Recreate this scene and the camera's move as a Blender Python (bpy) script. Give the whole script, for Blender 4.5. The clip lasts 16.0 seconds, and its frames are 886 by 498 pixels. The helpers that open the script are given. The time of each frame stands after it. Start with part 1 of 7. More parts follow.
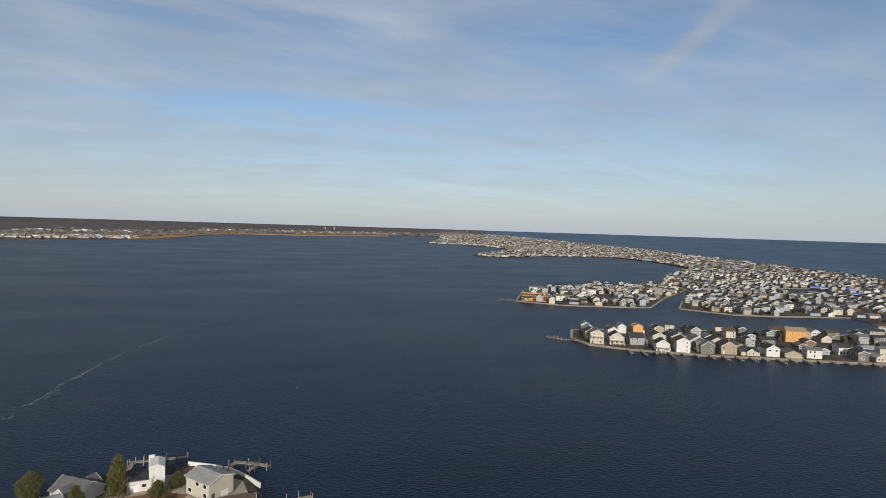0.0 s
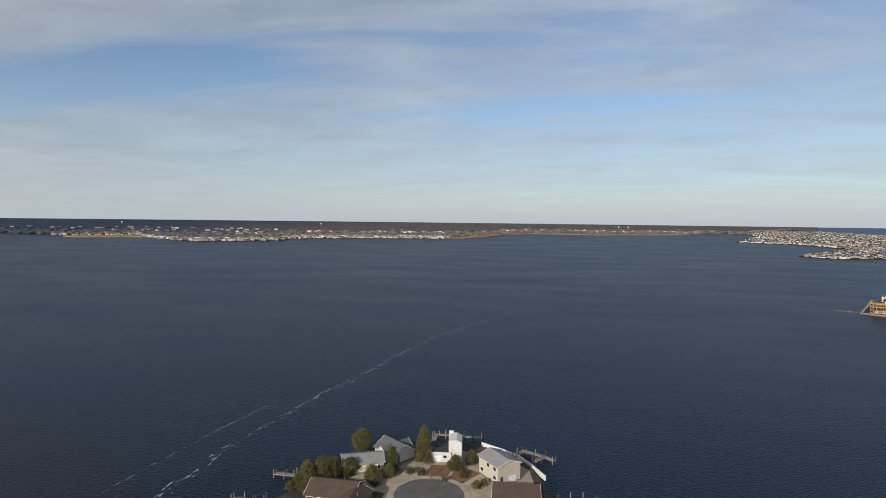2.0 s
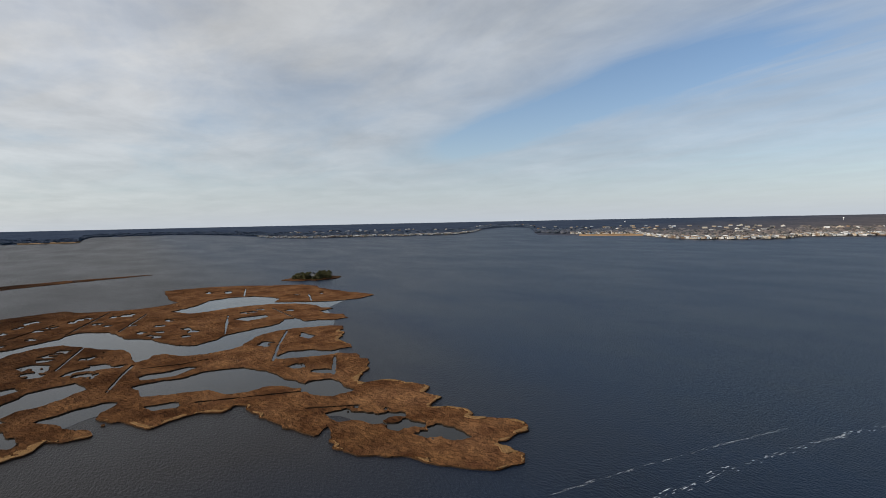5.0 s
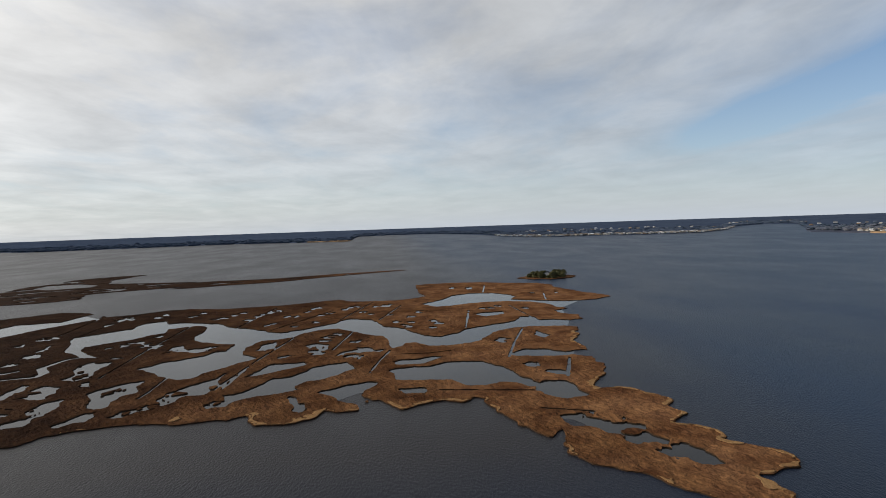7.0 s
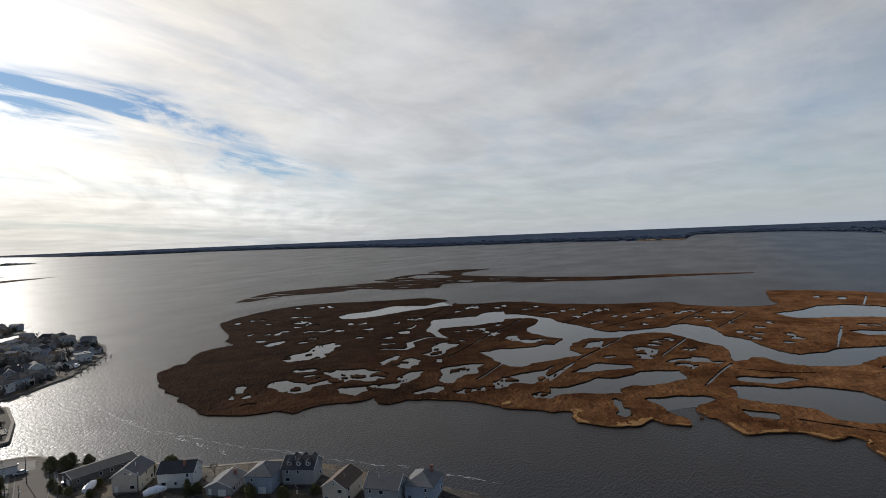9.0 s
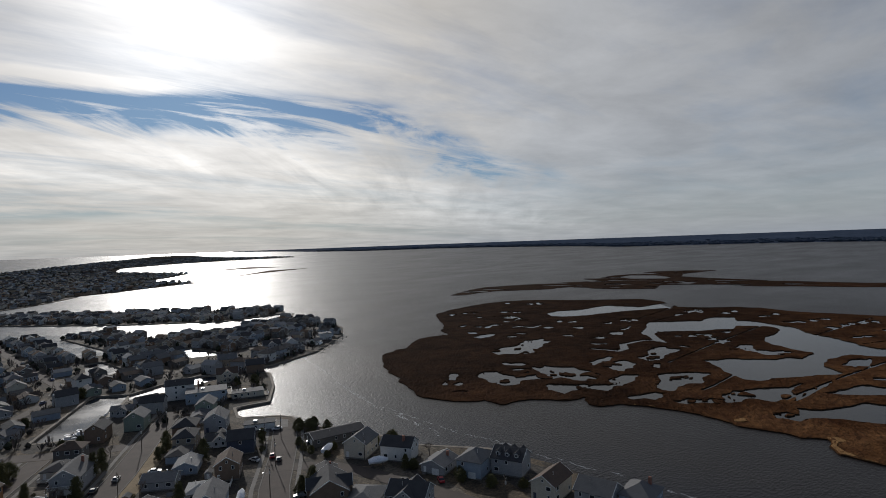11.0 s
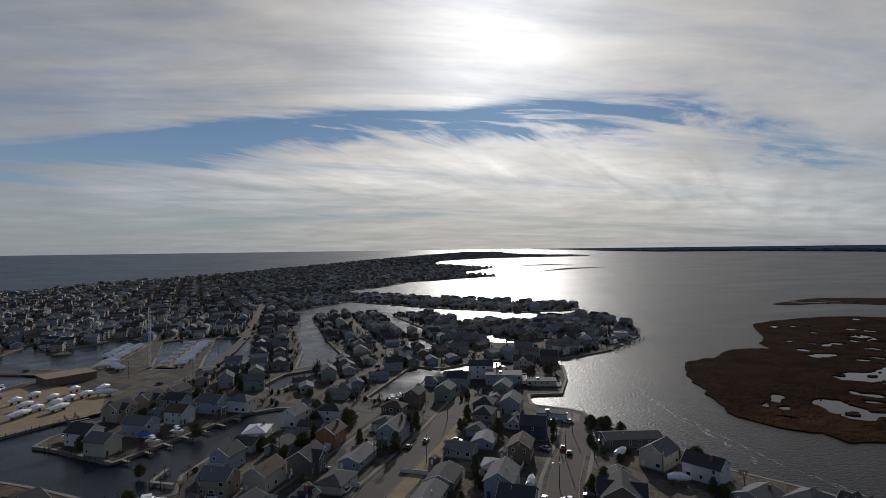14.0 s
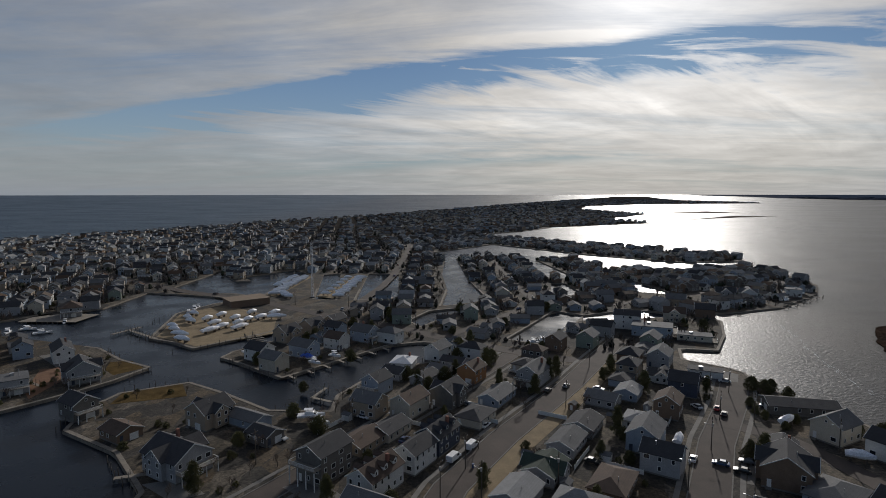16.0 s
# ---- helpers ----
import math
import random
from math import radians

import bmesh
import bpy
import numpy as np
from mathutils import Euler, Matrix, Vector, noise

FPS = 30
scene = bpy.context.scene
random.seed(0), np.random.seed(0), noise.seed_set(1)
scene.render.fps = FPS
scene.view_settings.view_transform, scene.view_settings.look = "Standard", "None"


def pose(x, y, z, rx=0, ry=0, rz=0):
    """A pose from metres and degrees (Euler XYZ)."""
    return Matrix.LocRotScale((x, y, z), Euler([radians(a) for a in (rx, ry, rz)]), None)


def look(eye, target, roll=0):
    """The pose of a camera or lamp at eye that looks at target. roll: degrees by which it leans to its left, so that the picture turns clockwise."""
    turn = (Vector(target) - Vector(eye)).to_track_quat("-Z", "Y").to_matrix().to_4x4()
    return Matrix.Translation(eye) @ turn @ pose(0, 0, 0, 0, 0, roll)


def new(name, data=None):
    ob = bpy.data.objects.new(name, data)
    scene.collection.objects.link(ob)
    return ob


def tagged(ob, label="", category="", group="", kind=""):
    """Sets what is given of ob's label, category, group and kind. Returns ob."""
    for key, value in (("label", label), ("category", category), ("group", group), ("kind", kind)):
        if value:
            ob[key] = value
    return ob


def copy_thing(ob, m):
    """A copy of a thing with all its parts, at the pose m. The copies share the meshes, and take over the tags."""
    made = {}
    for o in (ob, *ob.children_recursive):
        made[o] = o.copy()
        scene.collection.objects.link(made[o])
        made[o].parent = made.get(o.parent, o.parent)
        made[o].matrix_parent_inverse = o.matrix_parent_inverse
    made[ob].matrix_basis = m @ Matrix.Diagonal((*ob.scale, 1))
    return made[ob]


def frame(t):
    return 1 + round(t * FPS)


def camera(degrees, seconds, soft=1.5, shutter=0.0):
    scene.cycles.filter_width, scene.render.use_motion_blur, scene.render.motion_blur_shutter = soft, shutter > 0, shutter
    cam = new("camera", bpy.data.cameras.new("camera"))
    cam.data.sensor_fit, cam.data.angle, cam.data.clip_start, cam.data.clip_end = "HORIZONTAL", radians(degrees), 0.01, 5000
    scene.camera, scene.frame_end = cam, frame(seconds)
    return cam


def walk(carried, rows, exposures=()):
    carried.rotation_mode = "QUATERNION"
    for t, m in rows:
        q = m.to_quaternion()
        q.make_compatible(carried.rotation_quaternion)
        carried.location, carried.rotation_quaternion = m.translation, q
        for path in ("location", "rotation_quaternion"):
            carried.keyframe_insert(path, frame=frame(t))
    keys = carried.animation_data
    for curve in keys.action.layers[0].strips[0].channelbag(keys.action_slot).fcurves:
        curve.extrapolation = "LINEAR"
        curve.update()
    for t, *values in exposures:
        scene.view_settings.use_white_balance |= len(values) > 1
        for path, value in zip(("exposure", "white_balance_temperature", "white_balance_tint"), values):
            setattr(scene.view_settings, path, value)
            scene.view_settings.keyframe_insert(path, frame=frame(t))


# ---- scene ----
# The camera: a drone that hovers over the bay side of a barrier island and turns slowly to its left.
cam = camera(76.9, 16.0, soft=0.9)
PATH = [
    (0, pose(-0.00, 0.00, 84.04, 87.76, -1.75, -17.51)),
    (0.5, pose(1.06, 1.46, 83.66, 87.54, -1.63, -9.53)),
    (1, pose(1.56, 2.64, 83.08, 87.35, -1.45, -2.11)),
    (1.5, pose(2.28, 3.32, 82.66, 87.22, -1.04, 4.62)),
    (2, pose(2.35, 4.49, 82.52, 87.10, -0.67, 11.89)),
    (2.5, pose(1.43, 5.60, 82.60, 87.02, -0.19, 20.94)),
    (3, pose(0.28, 7.11, 82.61, 86.99, 0.03, 30.08)),
    (3.5, pose(-0.87, 8.91, 82.45, 87.06, 0.30, 38.72)),
    (4, pose(-2.26, 10.58, 82.40, 87.06, 0.55, 46.38)),
    (4.2, pose(-2.95, 10.83, 82.62, 87.08, 0.65, 49.16)),
    (6.3, pose(-4.20, 10.81, 85.23, 87.25, 1.84, 75.34)),
    (6.5, pose(-4.62, 10.61, 85.17, 87.34, 1.85, 77.51)),
    (7, pose(-5.97, 10.88, 84.93, 87.54, 1.93, 83.50)),
    (7.5, pose(-7.49, 11.01, 84.66, 87.79, 2.08, 90.30)),
    (8, pose(-8.81, 11.27, 84.35, 88.05, 2.12, 97.14)),
    (8.5, pose(-10.32, 11.33, 84.11, 88.32, 2.20, 105.61)),
    (9, pose(-12.90, 10.95, 84.16, 88.60, 2.31, 116.43)),
    (9.5, pose(-14.99, 9.27, 83.12, 88.97, 2.21, 125.02)),
    (9.7, pose(-15.66, 8.78, 82.64, 89.07, 2.21, 127.27)),
    (11.8, pose(-17.56, 5.00, 80.35, 89.45, 1.72, 143.73)),
    (12, pose(-17.82, 4.44, 80.00, 89.52, 1.61, 145.60)),
    (12.5, pose(-18.68, 2.62, 79.20, 89.64, 1.43, 151.83)),
    (13, pose(-20.00, 0.81, 78.38, 89.77, 1.20, 158.74)),
    (13.5, pose(-20.84, -0.60, 77.66, 89.90, 0.96, 164.27)),
    (14, pose(-21.07, -1.31, 77.32, 89.97, 0.72, 167.40)),
    (14.5, pose(-21.22, -2.39, 76.78, 90.01, 0.50, 171.55)),
    (15, pose(-21.52, -3.01, 76.52, 89.74, 0.31, 174.90)),
    (15.5, pose(-21.70, -3.43, 76.43, 87.25, 0.17, 176.65)),
    (16, pose(-21.59, -5.22, 76.24, 84.34, 0.04, 182.11)),
]
EXPOSURES = [(0, -0.12, 6620, 10), (3.5, 0.04, 6600, 10), (7, 0.12, 6560, 10), (8.5, 0.0, 6520, 10), (9.5, -0.36, 6330, 10), (12, -0.9, 6200, 11), (14.5, -0.95, 6230, 11), (16, -0.88, 6280, 11)]
walk(cam, PATH, EXPOSURES)

# ---- daylight ----
SUN_AZ, SUN_EL = radians(161.8), radians(22.2)
SUN_DIR = Vector((-math.sin(SUN_AZ) * math.cos(SUN_EL), math.cos(SUN_AZ) * math.cos(SUN_EL), math.sin(SUN_EL)))


def link_node(nt, kind, values=(), operation="", use_clamp=False):
    """A node with its inputs set from (socket, value or output) pairs."""
    node = nt.nodes.new(kind)
    if operation:
        node.operation = operation
    if use_clamp:
        node.use_clamp = True
    for socket, value in values:
        if isinstance(value, bpy.types.NodeSocket):
            nt.links.new(value, node.inputs[socket])
        else:
            node.inputs[socket].default_value = value
    return node


def calc(nt, op, a, b=0.0, clamp=False):
    return link_node(nt, "ShaderNodeMath", [(0, a), (1, b)], operation=op, use_clamp=clamp).outputs[0]


def ramp(nt, fac, stops):
    node = link_node(nt, "ShaderNodeValToRGB", [(0, fac)])
    el = node.color_ramp.elements
    while len(el) < len(stops):
        el.new(0.5)
    for e, (p, c) in zip(el, stops):
        e.position, e.color = p, (*c, 1) if len(c) == 3 else c
    return node.outputs[0]


def mix(nt, fac, a, b, how="MIX"):
    node = link_node(nt, "ShaderNodeMix")
    node.data_type, node.blend_type = "RGBA", how
    for i, v in ((0, fac), (6, a), (7, b)):
        if isinstance(v, bpy.types.NodeSocket):
            nt.links.new(v, node.inputs[i])
        else:
            node.inputs[i].default_value = v if i == 0 else (*v[:3], 1)
    return node.outputs[2]


world = bpy.data.worlds.new("sky")
scene.world = world
world.use_nodes = True
wt = world.node_tree
wt.nodes.clear()
sky = link_node(wt, "ShaderNodeTexSky")
sky.sky_type, sky.sun_disc, sky.sun_elevation, sky.sun_rotation = "NISHITA", False, SUN_EL, -SUN_AZ
sky.altitude, sky.air_density, sky.dust_density, sky.ozone_density = 50, 1.0, 0.3, 1.5
way = link_node(wt, "ShaderNodeTexCoord").outputs["Generated"]
sep = link_node(wt, "ShaderNodeSeparateXYZ", [(0, way)])
up = calc(wt, "MAXIMUM", sep.outputs[2], 0.0)
flat = calc(wt, "ADD", up, 0.09)
px, py = calc(wt, "DIVIDE", sep.outputs[0], flat), calc(wt, "DIVIDE", sep.outputs[1], flat)
plane = link_node(wt, "ShaderNodeCombineXYZ", [(0, px), (1, py), (2, 0.0)]).outputs[0]


def cloud_noise(turn, scale, stretch, detail, rough, warp, shift=(0, 0, 0)):
    m = link_node(wt, "ShaderNodeMapping", [("Vector", plane), ("Rotation", (0, 0, turn)), ("Scale", (stretch, 1, 1)), ("Location", shift)])
    return link_node(wt, "ShaderNodeTexNoise", [("Vector", m.outputs[0]), ("Scale", scale), ("Detail", detail),
                                               ("Roughness", rough), ("Distortion", warp)]).outputs[0]


sunward = link_node(wt, "ShaderNodeVectorMath", [(0, way), (1, SUN_DIR)], operation="DOT_PRODUCT").outputs["Value"]


def madd(a, b, c):
    node = link_node(wt, "ShaderNodeMath", [(0, a), (1, b), (2, c)], operation="MULTIPLY_ADD")
    return node.outputs[0]


def bell(a, centre, width):
    q = calc(wt, "DIVIDE", calc(wt, "SUBTRACT", a, centre), width)
    return calc(wt, "EXPONENT", calc(wt, "MULTIPLY", calc(wt, "MULTIPLY", q, q), -1.0))


blots = cloud_noise(0.5, 0.95, 0.62, 8, 0.56, 0.55, (2.2, 6.1, 0))
# streaks run east and west; seen towards the west they break up into soft blots
nx2, ny2 = calc(wt, "MULTIPLY", sep.outputs[0], sep.outputs[0]), calc(wt, "MULTIPLY", sep.outputs[1], sep.outputs[1])
streaky = calc(wt, "POWER", calc(wt, "DIVIDE", ny2, calc(wt, "ADD", calc(wt, "ADD", nx2, ny2), 0.0001)), 0.7)


def blend(a, b):
    """a where the streaks lie across the view, b where they would run away from it."""
    return calc(wt, "ADD", calc(wt, "MULTIPLY", a, streaky), calc(wt, "MULTIPLY", b, calc(wt, "SUBTRACT", 1.0, streaky)))


wisps = blend(cloud_noise(0.12, 1.2, 0.32, 8, 0.60, 1.1, (3.1, 0.7, 0)), blots)
sheets = cloud_noise(0.10, 0.42, 0.40, 4, 0.55, 0.4, (1.4, 5.2, 0))
fibres = blend(cloud_noise(0.30, 2.4, 0.34, 6, 0.62, 1.6, (5.3, 1.9, 0)), cloud_noise(0.4, 2.6, 0.6, 6, 0.55, 0.6, (1.3, 8.9, 0)))
lumps = cloud_noise(0.6, 1.6, 0.8, 6, 0.6, 0.3, (8.4, 2.2, 0))
# the deck thickens to the south-west; a clear lane runs east and west through the south, another breaks the north-west
sw = calc(wt, "SUBTRACT", calc(wt, "MULTIPLY", sep.outputs[0], -0.82), calc(wt, "MULTIPLY", sep.outputs[1], 0.57))
cover = madd(sw, 0.12, 0.115)
slant_u = madd(px, 0.70, calc(wt, "MULTIPLY", py, 0.71))
slant_v = madd(px, -0.71, calc(wt, "MULTIPLY", py, 0.70))


def slanted(scale, stretch, detail, rough, warp, shift):
    """Noise drawn out from north-east to south-west, as the wisps comb."""
    where = link_node(wt, "ShaderNodeCombineXYZ", [(0, madd(slant_u, stretch, shift)), (1, slant_v), (2, 0.0)]).outputs[0]
    return link_node(wt, "ShaderNodeTexNoise", [("Vector", where), ("Scale", scale), ("Detail", detail), ("Roughness", rough), ("Distortion", warp)]).outputs[0]


feather = slanted(2.6, 0.22, 6.0, 0.60, 0.5, 3.7)
drift = calc(wt, "ADD", madd(sheets, 0.36, -0.18), calc(wt, "ADD", madd(wisps, 0.4, -0.2), madd(fibres, 0.25, -0.125)))
bend = calc(wt, "MULTIPLY", calc(wt, "MAXIMUM", madd(px, -1.0, -1.8), 0.0), 0.55)
across = calc(wt, "ADD", calc(wt, "ADD", madd(px, 0.35, py), bend), drift)


def rise(a, lo, hi):
    node = link_node(wt, "ShaderNodeMapRange", [(0, a), (1, lo), (2, hi)])
    node.interpolation_type = "SMOOTHSTEP"
    return node.outputs[0]


combed = calc(wt, "ADD", across, madd(feather, 2.4, -1.2))
patchy = rise(calc(wt, "ADD", fibres, calc(wt, "MAXIMUM", madd(px, 0.12, 0.22), 0.0)), 0.36, 0.64)
lane = calc(wt, "MULTIPLY", rise(combed, -4.05, -3.35), calc(wt, "SUBTRACT", 1.0, rise(across, -3.12, -2.86)))
lane = calc(wt, "MULTIPLY", calc(wt, "MULTIPLY", lane, patchy), calc(wt, "MULTIPLY", rise(px, -5.2, -3.2), calc(wt, "SUBTRACT", 1.0, rise(px, 2.2, 4.6))))
streak = calc(wt, "MULTIPLY", bell(madd(drift, 2.0, across), -6.9, 0.35), 0.45)
north_gap = calc(wt, "ADD", py, madd(wisps, 1.1, -0.55))
breaks = calc(wt, "MULTIPLY", bell(north_gap, 2.40, 0.34), calc(wt, "MULTIPLY", rise(px, -5.0, -3.2), calc(wt, "SUBTRACT", 1.0, rise(px, -2.0, -0.8))))
breaks = calc(wt, "ADD", breaks, calc(wt, "MULTIPLY", calc(wt, "MULTIPLY", bell(north_gap, 3.5, 0.22), bell(px, 0.05, 0.9)), 0.6))
cover = calc(wt, "SUBTRACT", cover, calc(wt, "ADD", calc(wt, "MULTIPLY", calc(wt, "MAXIMUM", lane, streak), 0.50), calc(wt, "MULTIPLY", breaks, 0.58)))
# unseen overhead, away from the sun, the deck is thinned to dim the near water
cover = calc(wt, "SUBTRACT", cover, calc(wt, "MULTIPLY", rise(up, 0.36, 0.72), calc(wt, "SUBTRACT", 0.24, calc(wt, "MULTIPLY", calc(wt, "MAXIMUM", sunward, 0.0), 0.24))))
amount = calc(wt, "ADD", madd(fibres, 0.30, madd(wisps, 0.85, cover)), calc(wt, "MULTIPLY", sheets, 0.30))
# an old vapour trail in the north-east
trail_across = madd(px, 0.9586, madd(py, -0.284, -0.993))
trail_along = madd(px, 0.284, madd(py, 0.9586, -2.244))
trail = calc(wt, "MULTIPLY", bell(calc(wt, "ADD", trail_across, madd(wisps, 0.2, -0.1)), 0.0, 0.055), bell(trail_along, 0.0, 0.5))
amount = madd(trail, 0.22, amount)
cloudy = ramp(wt, amount, [(0.55, (0, 0, 0)), (0.74, (0.55, 0.55, 0.55)), (0.98, (1, 1, 1))])
toward = calc(wt, "MAXIMUM", sunward, 0.0)
glow = calc(wt, "ADD", calc(wt, "MULTIPLY", calc(wt, "POWER", toward, 7.0), 6.6), calc(wt, "MULTIPLY", calc(wt, "POWER", toward, 70.0), 13.0))
thick = ramp(wt, lumps, [(0.32, (0.84, 0.84, 0.84)), (0.66, (1.10, 1.10, 1.10))])
under = calc(wt, "MULTIPLY", bell(across, -4.7, 1.25), calc(wt, "MAXIMUM", madd(toward, 16.0, -10.7), 0.0))
bright = calc(wt, "MULTIPLY", calc(wt, "ADD", madd(under, madd(feather, 3.2, -0.85), madd(fibres, 0.7, madd(wisps, 1.7, madd(calc(wt, "POWER", calc(wt, "MAXIMUM", sw, 0.0), 2.0), 1.0, 3.95)))), glow), thick)
tint = ramp(wt, madd(sunward, 0.5, 0.5), [(0.0, (0.83, 0.965, 1.13)), (0.33, (0.80, 0.88, 0.98)), (0.5, (0.84, 0.88, 0.92)), (0.68, (0.965, 0.98, 0.99)), (0.91, (0.995, 0.985, 0.96)), (0.965, (1.0, 0.935, 0.835)), (1.0, (1.0, 0.955, 0.89))])
cloud_col = link_node(wt, "ShaderNodeVectorMath", [(0, tint), (3, bright)], operation="SCALE").outputs[0]
haze = calc(wt, "POWER", calc(wt, "SUBTRACT", 1.0, up), 9.0)
deep = mix(wt, calc(wt, "POWER", toward, 3.0), (0.86, 0.95, 1.08), (0.31, 0.48, 0.68))
clear = mix(wt, 1.0, sky.outputs[0], deep, "MULTIPLY")
dim = mix(wt, calc(wt, "POWER", toward, 2.0), (4.6, 5.15, 5.9), (4.3, 4.75, 5.05))
base = mix(wt, calc(wt, "MULTIPLY", haze, 0.92), clear, dim)
veil = calc(wt, "SUBTRACT", 0.94, calc(wt, "MULTIPLY", calc(wt, "MULTIPLY", haze, calc(wt, "SUBTRACT", 1.0, calc(wt, "POWER", toward, 2.0))), 0.85))
full = mix(wt, calc(wt, "MULTIPLY", cloudy, veil), base, cloud_col)
wt.nodes.new("ShaderNodeOutputWorld")
bg = link_node(wt, "ShaderNodeBackground", [(0, full), (1, 0.105)])
wt.links.new(bg.outputs[0], wt.nodes["World Output"].inputs[0])

sun = new("sun", bpy.data.lights.new("sun", "SUN"))
sun.data.energy, sun.data.angle, sun.data.color = 4.6, radians(1.2), (1.0, 0.94, 0.85)
sun.matrix_world = look(SUN_DIR * 900, (0, 0, 0))

# ---- materials ----


def surface(name, c1, c2, size=3.0, rough=0.8, bump=0.1, fine=0.2, metal=0.0, vary=0.0, spec=0.3, wave=None):
    """Two tones mixed by noise of that size in metres, with finer grain, and a shade of its own for each object."""
    m = bpy.data.materials.new(name)
    m.use_nodes = True
    nt = m.node_tree
    bsdf = nt.nodes["Principled BSDF"]
    where = link_node(nt, "ShaderNodeNewGeometry").outputs["Position"]
    n1 = link_node(nt, "ShaderNodeTexNoise", [("Vector", where), ("Scale", 1 / size), ("Detail", 5.0), ("Roughness", 0.6)]).outputs[0]
    n2 = link_node(nt, "ShaderNodeTexNoise", [("Vector", where), ("Scale", 1 / fine), ("Detail", 3.0)]).outputs[0]
    fac = calc(nt, "MULTIPLY_ADD", n1, 2.4, True)
    nt.nodes[-1].inputs[2].default_value = -0.7
    col = mix(nt, fac, c1, c2)
    col = mix(nt, 1.0, col, ramp(nt, n2, [(0.3, (0.8, 0.8, 0.8)), (0.7, (1.12, 1.12, 1.12))]), "MULTIPLY")
    if vary:
        rnd = link_node(nt, "ShaderNodeObjectInfo").outputs["Random"]
        col = mix(nt, 1.0, col, ramp(nt, rnd, [(0, (1 - vary, 1 - vary, 1 - vary)), (1, (1 + vary, 1 + vary, 1 + vary))]), "MULTIPLY")
    if wave:
        # courses of siding or roofing along z
        sz = link_node(nt, "ShaderNodeSeparateXYZ", [(0, where)]).outputs[2]
        saw = calc(nt, "FRACT", calc(nt, "DIVIDE", sz, wave))
        col = mix(nt, 1.0, col, ramp(nt, saw, [(0.0, (0.72, 0.72, 0.72)), (0.14, (1, 1, 1))]), "MULTIPLY")
    nt.links.new(col, bsdf.inputs["Base Color"])
    bsdf.inputs["Roughness"].default_value, bsdf.inputs["Metallic"].default_value = rough, metal
    bsdf.inputs["Specular IOR Level"].default_value = spec
    if bump:
        b = link_node(nt, "ShaderNodeBump", [("Height", n2), ("Strength", bump), ("Distance", fine)])
        nt.links.new(b.outputs[0], bsdf.inputs["Normal"])
    return m


def water_material():
    m = bpy.data.materials.new("bay_water")
    m.use_nodes = True
    nt = m.node_tree
    bsdf = nt.nodes["Principled BSDF"]
    where = link_node(nt, "ShaderNodeNewGeometry").outputs["Position"]
    turned = link_node(nt, "ShaderNodeMapping", [("Vector", where), ("Rotation", (0, 0, radians(25))), ("Scale", (0.45, 1, 1))]).outputs[0]
    small = link_node(nt, "ShaderNodeTexNoise", [("Vector", turned), ("Scale", 1.15), ("Detail", 3.0), ("Roughness", 0.5), ("Distortion", 0.25)]).outputs[0]
    gusts = link_node(nt, "ShaderNodeTexNoise", [("Vector", turned), ("Scale", 0.012), ("Detail", 5.0), ("Roughness", 0.6)]).outputs[0]
    tint = ramp(nt, gusts, [(0.36, (0.002, 0.008, 0.020)), (0.64, (0.006, 0.018, 0.042))])
    # shallow and muddy round the western marsh
    at = link_node(nt, "ShaderNodeSeparateXYZ", [(0, where)])
    west = calc(nt, "MULTIPLY_ADD", at.outputs[0], -0.008, True)
    nt.nodes[-1].inputs[2].default_value = -0.7
    south = calc(nt, "MULTIPLY_ADD", at.outputs[1], -0.006, True)
    nt.nodes[-1].inputs[2].default_value = 1.4
    tint = mix(nt, calc(nt, "MULTIPLY", west, south), tint, (0.015, 0.0125, 0.0125))
    # the ocean is greener than the bay
    sea = calc(nt, "MULTIPLY_ADD", at.outputs[0], 0.004, True)
    nt.nodes[-1].inputs[2].default_value = -4.6
    sea2 = calc(nt, "MULTIPLY_ADD", at.outputs[0], 0.004, True)
    nt.nodes[-1].inputs[2].default_value = -1.9
    sea3 = calc(nt, "MULTIPLY_ADD", at.outputs[1], -0.004, True)
    nt.nodes[-1].inputs[2].default_value = -1.2
    tint = mix(nt, calc(nt, "ADD", sea, calc(nt, "MULTIPLY", sea2, sea3), True), tint, (0.004, 0.027, 0.055))
    nt.links.new(tint, bsdf.inputs["Base Color"])
    nt.links.new(ramp(nt, gusts, [(0.35, (0.34, 0.34, 0.34)), (0.65, (0.42, 0.42, 0.42))]), bsdf.inputs["Roughness"])
    bsdf.inputs["IOR"].default_value = 1.33
    bsdf.inputs["Specular IOR Level"].default_value = 0.25
    fine = link_node(nt, "ShaderNodeTexNoise", [("Vector", turned), ("Scale", 2.3), ("Detail", 3.0), ("Roughness", 0.6), ("Distortion", 0.2)]).outputs[0]
    height = calc(nt, "ADD", small, calc(nt, "MULTIPLY", fine, 0.08))
    b = link_node(nt, "ShaderNodeBump", [("Height", height), ("Strength", 1.0), ("Distance", 0.36)])
    nt.links.new(b.outputs[0], bsdf.inputs["Normal"])
    return m


WATER = water_material()


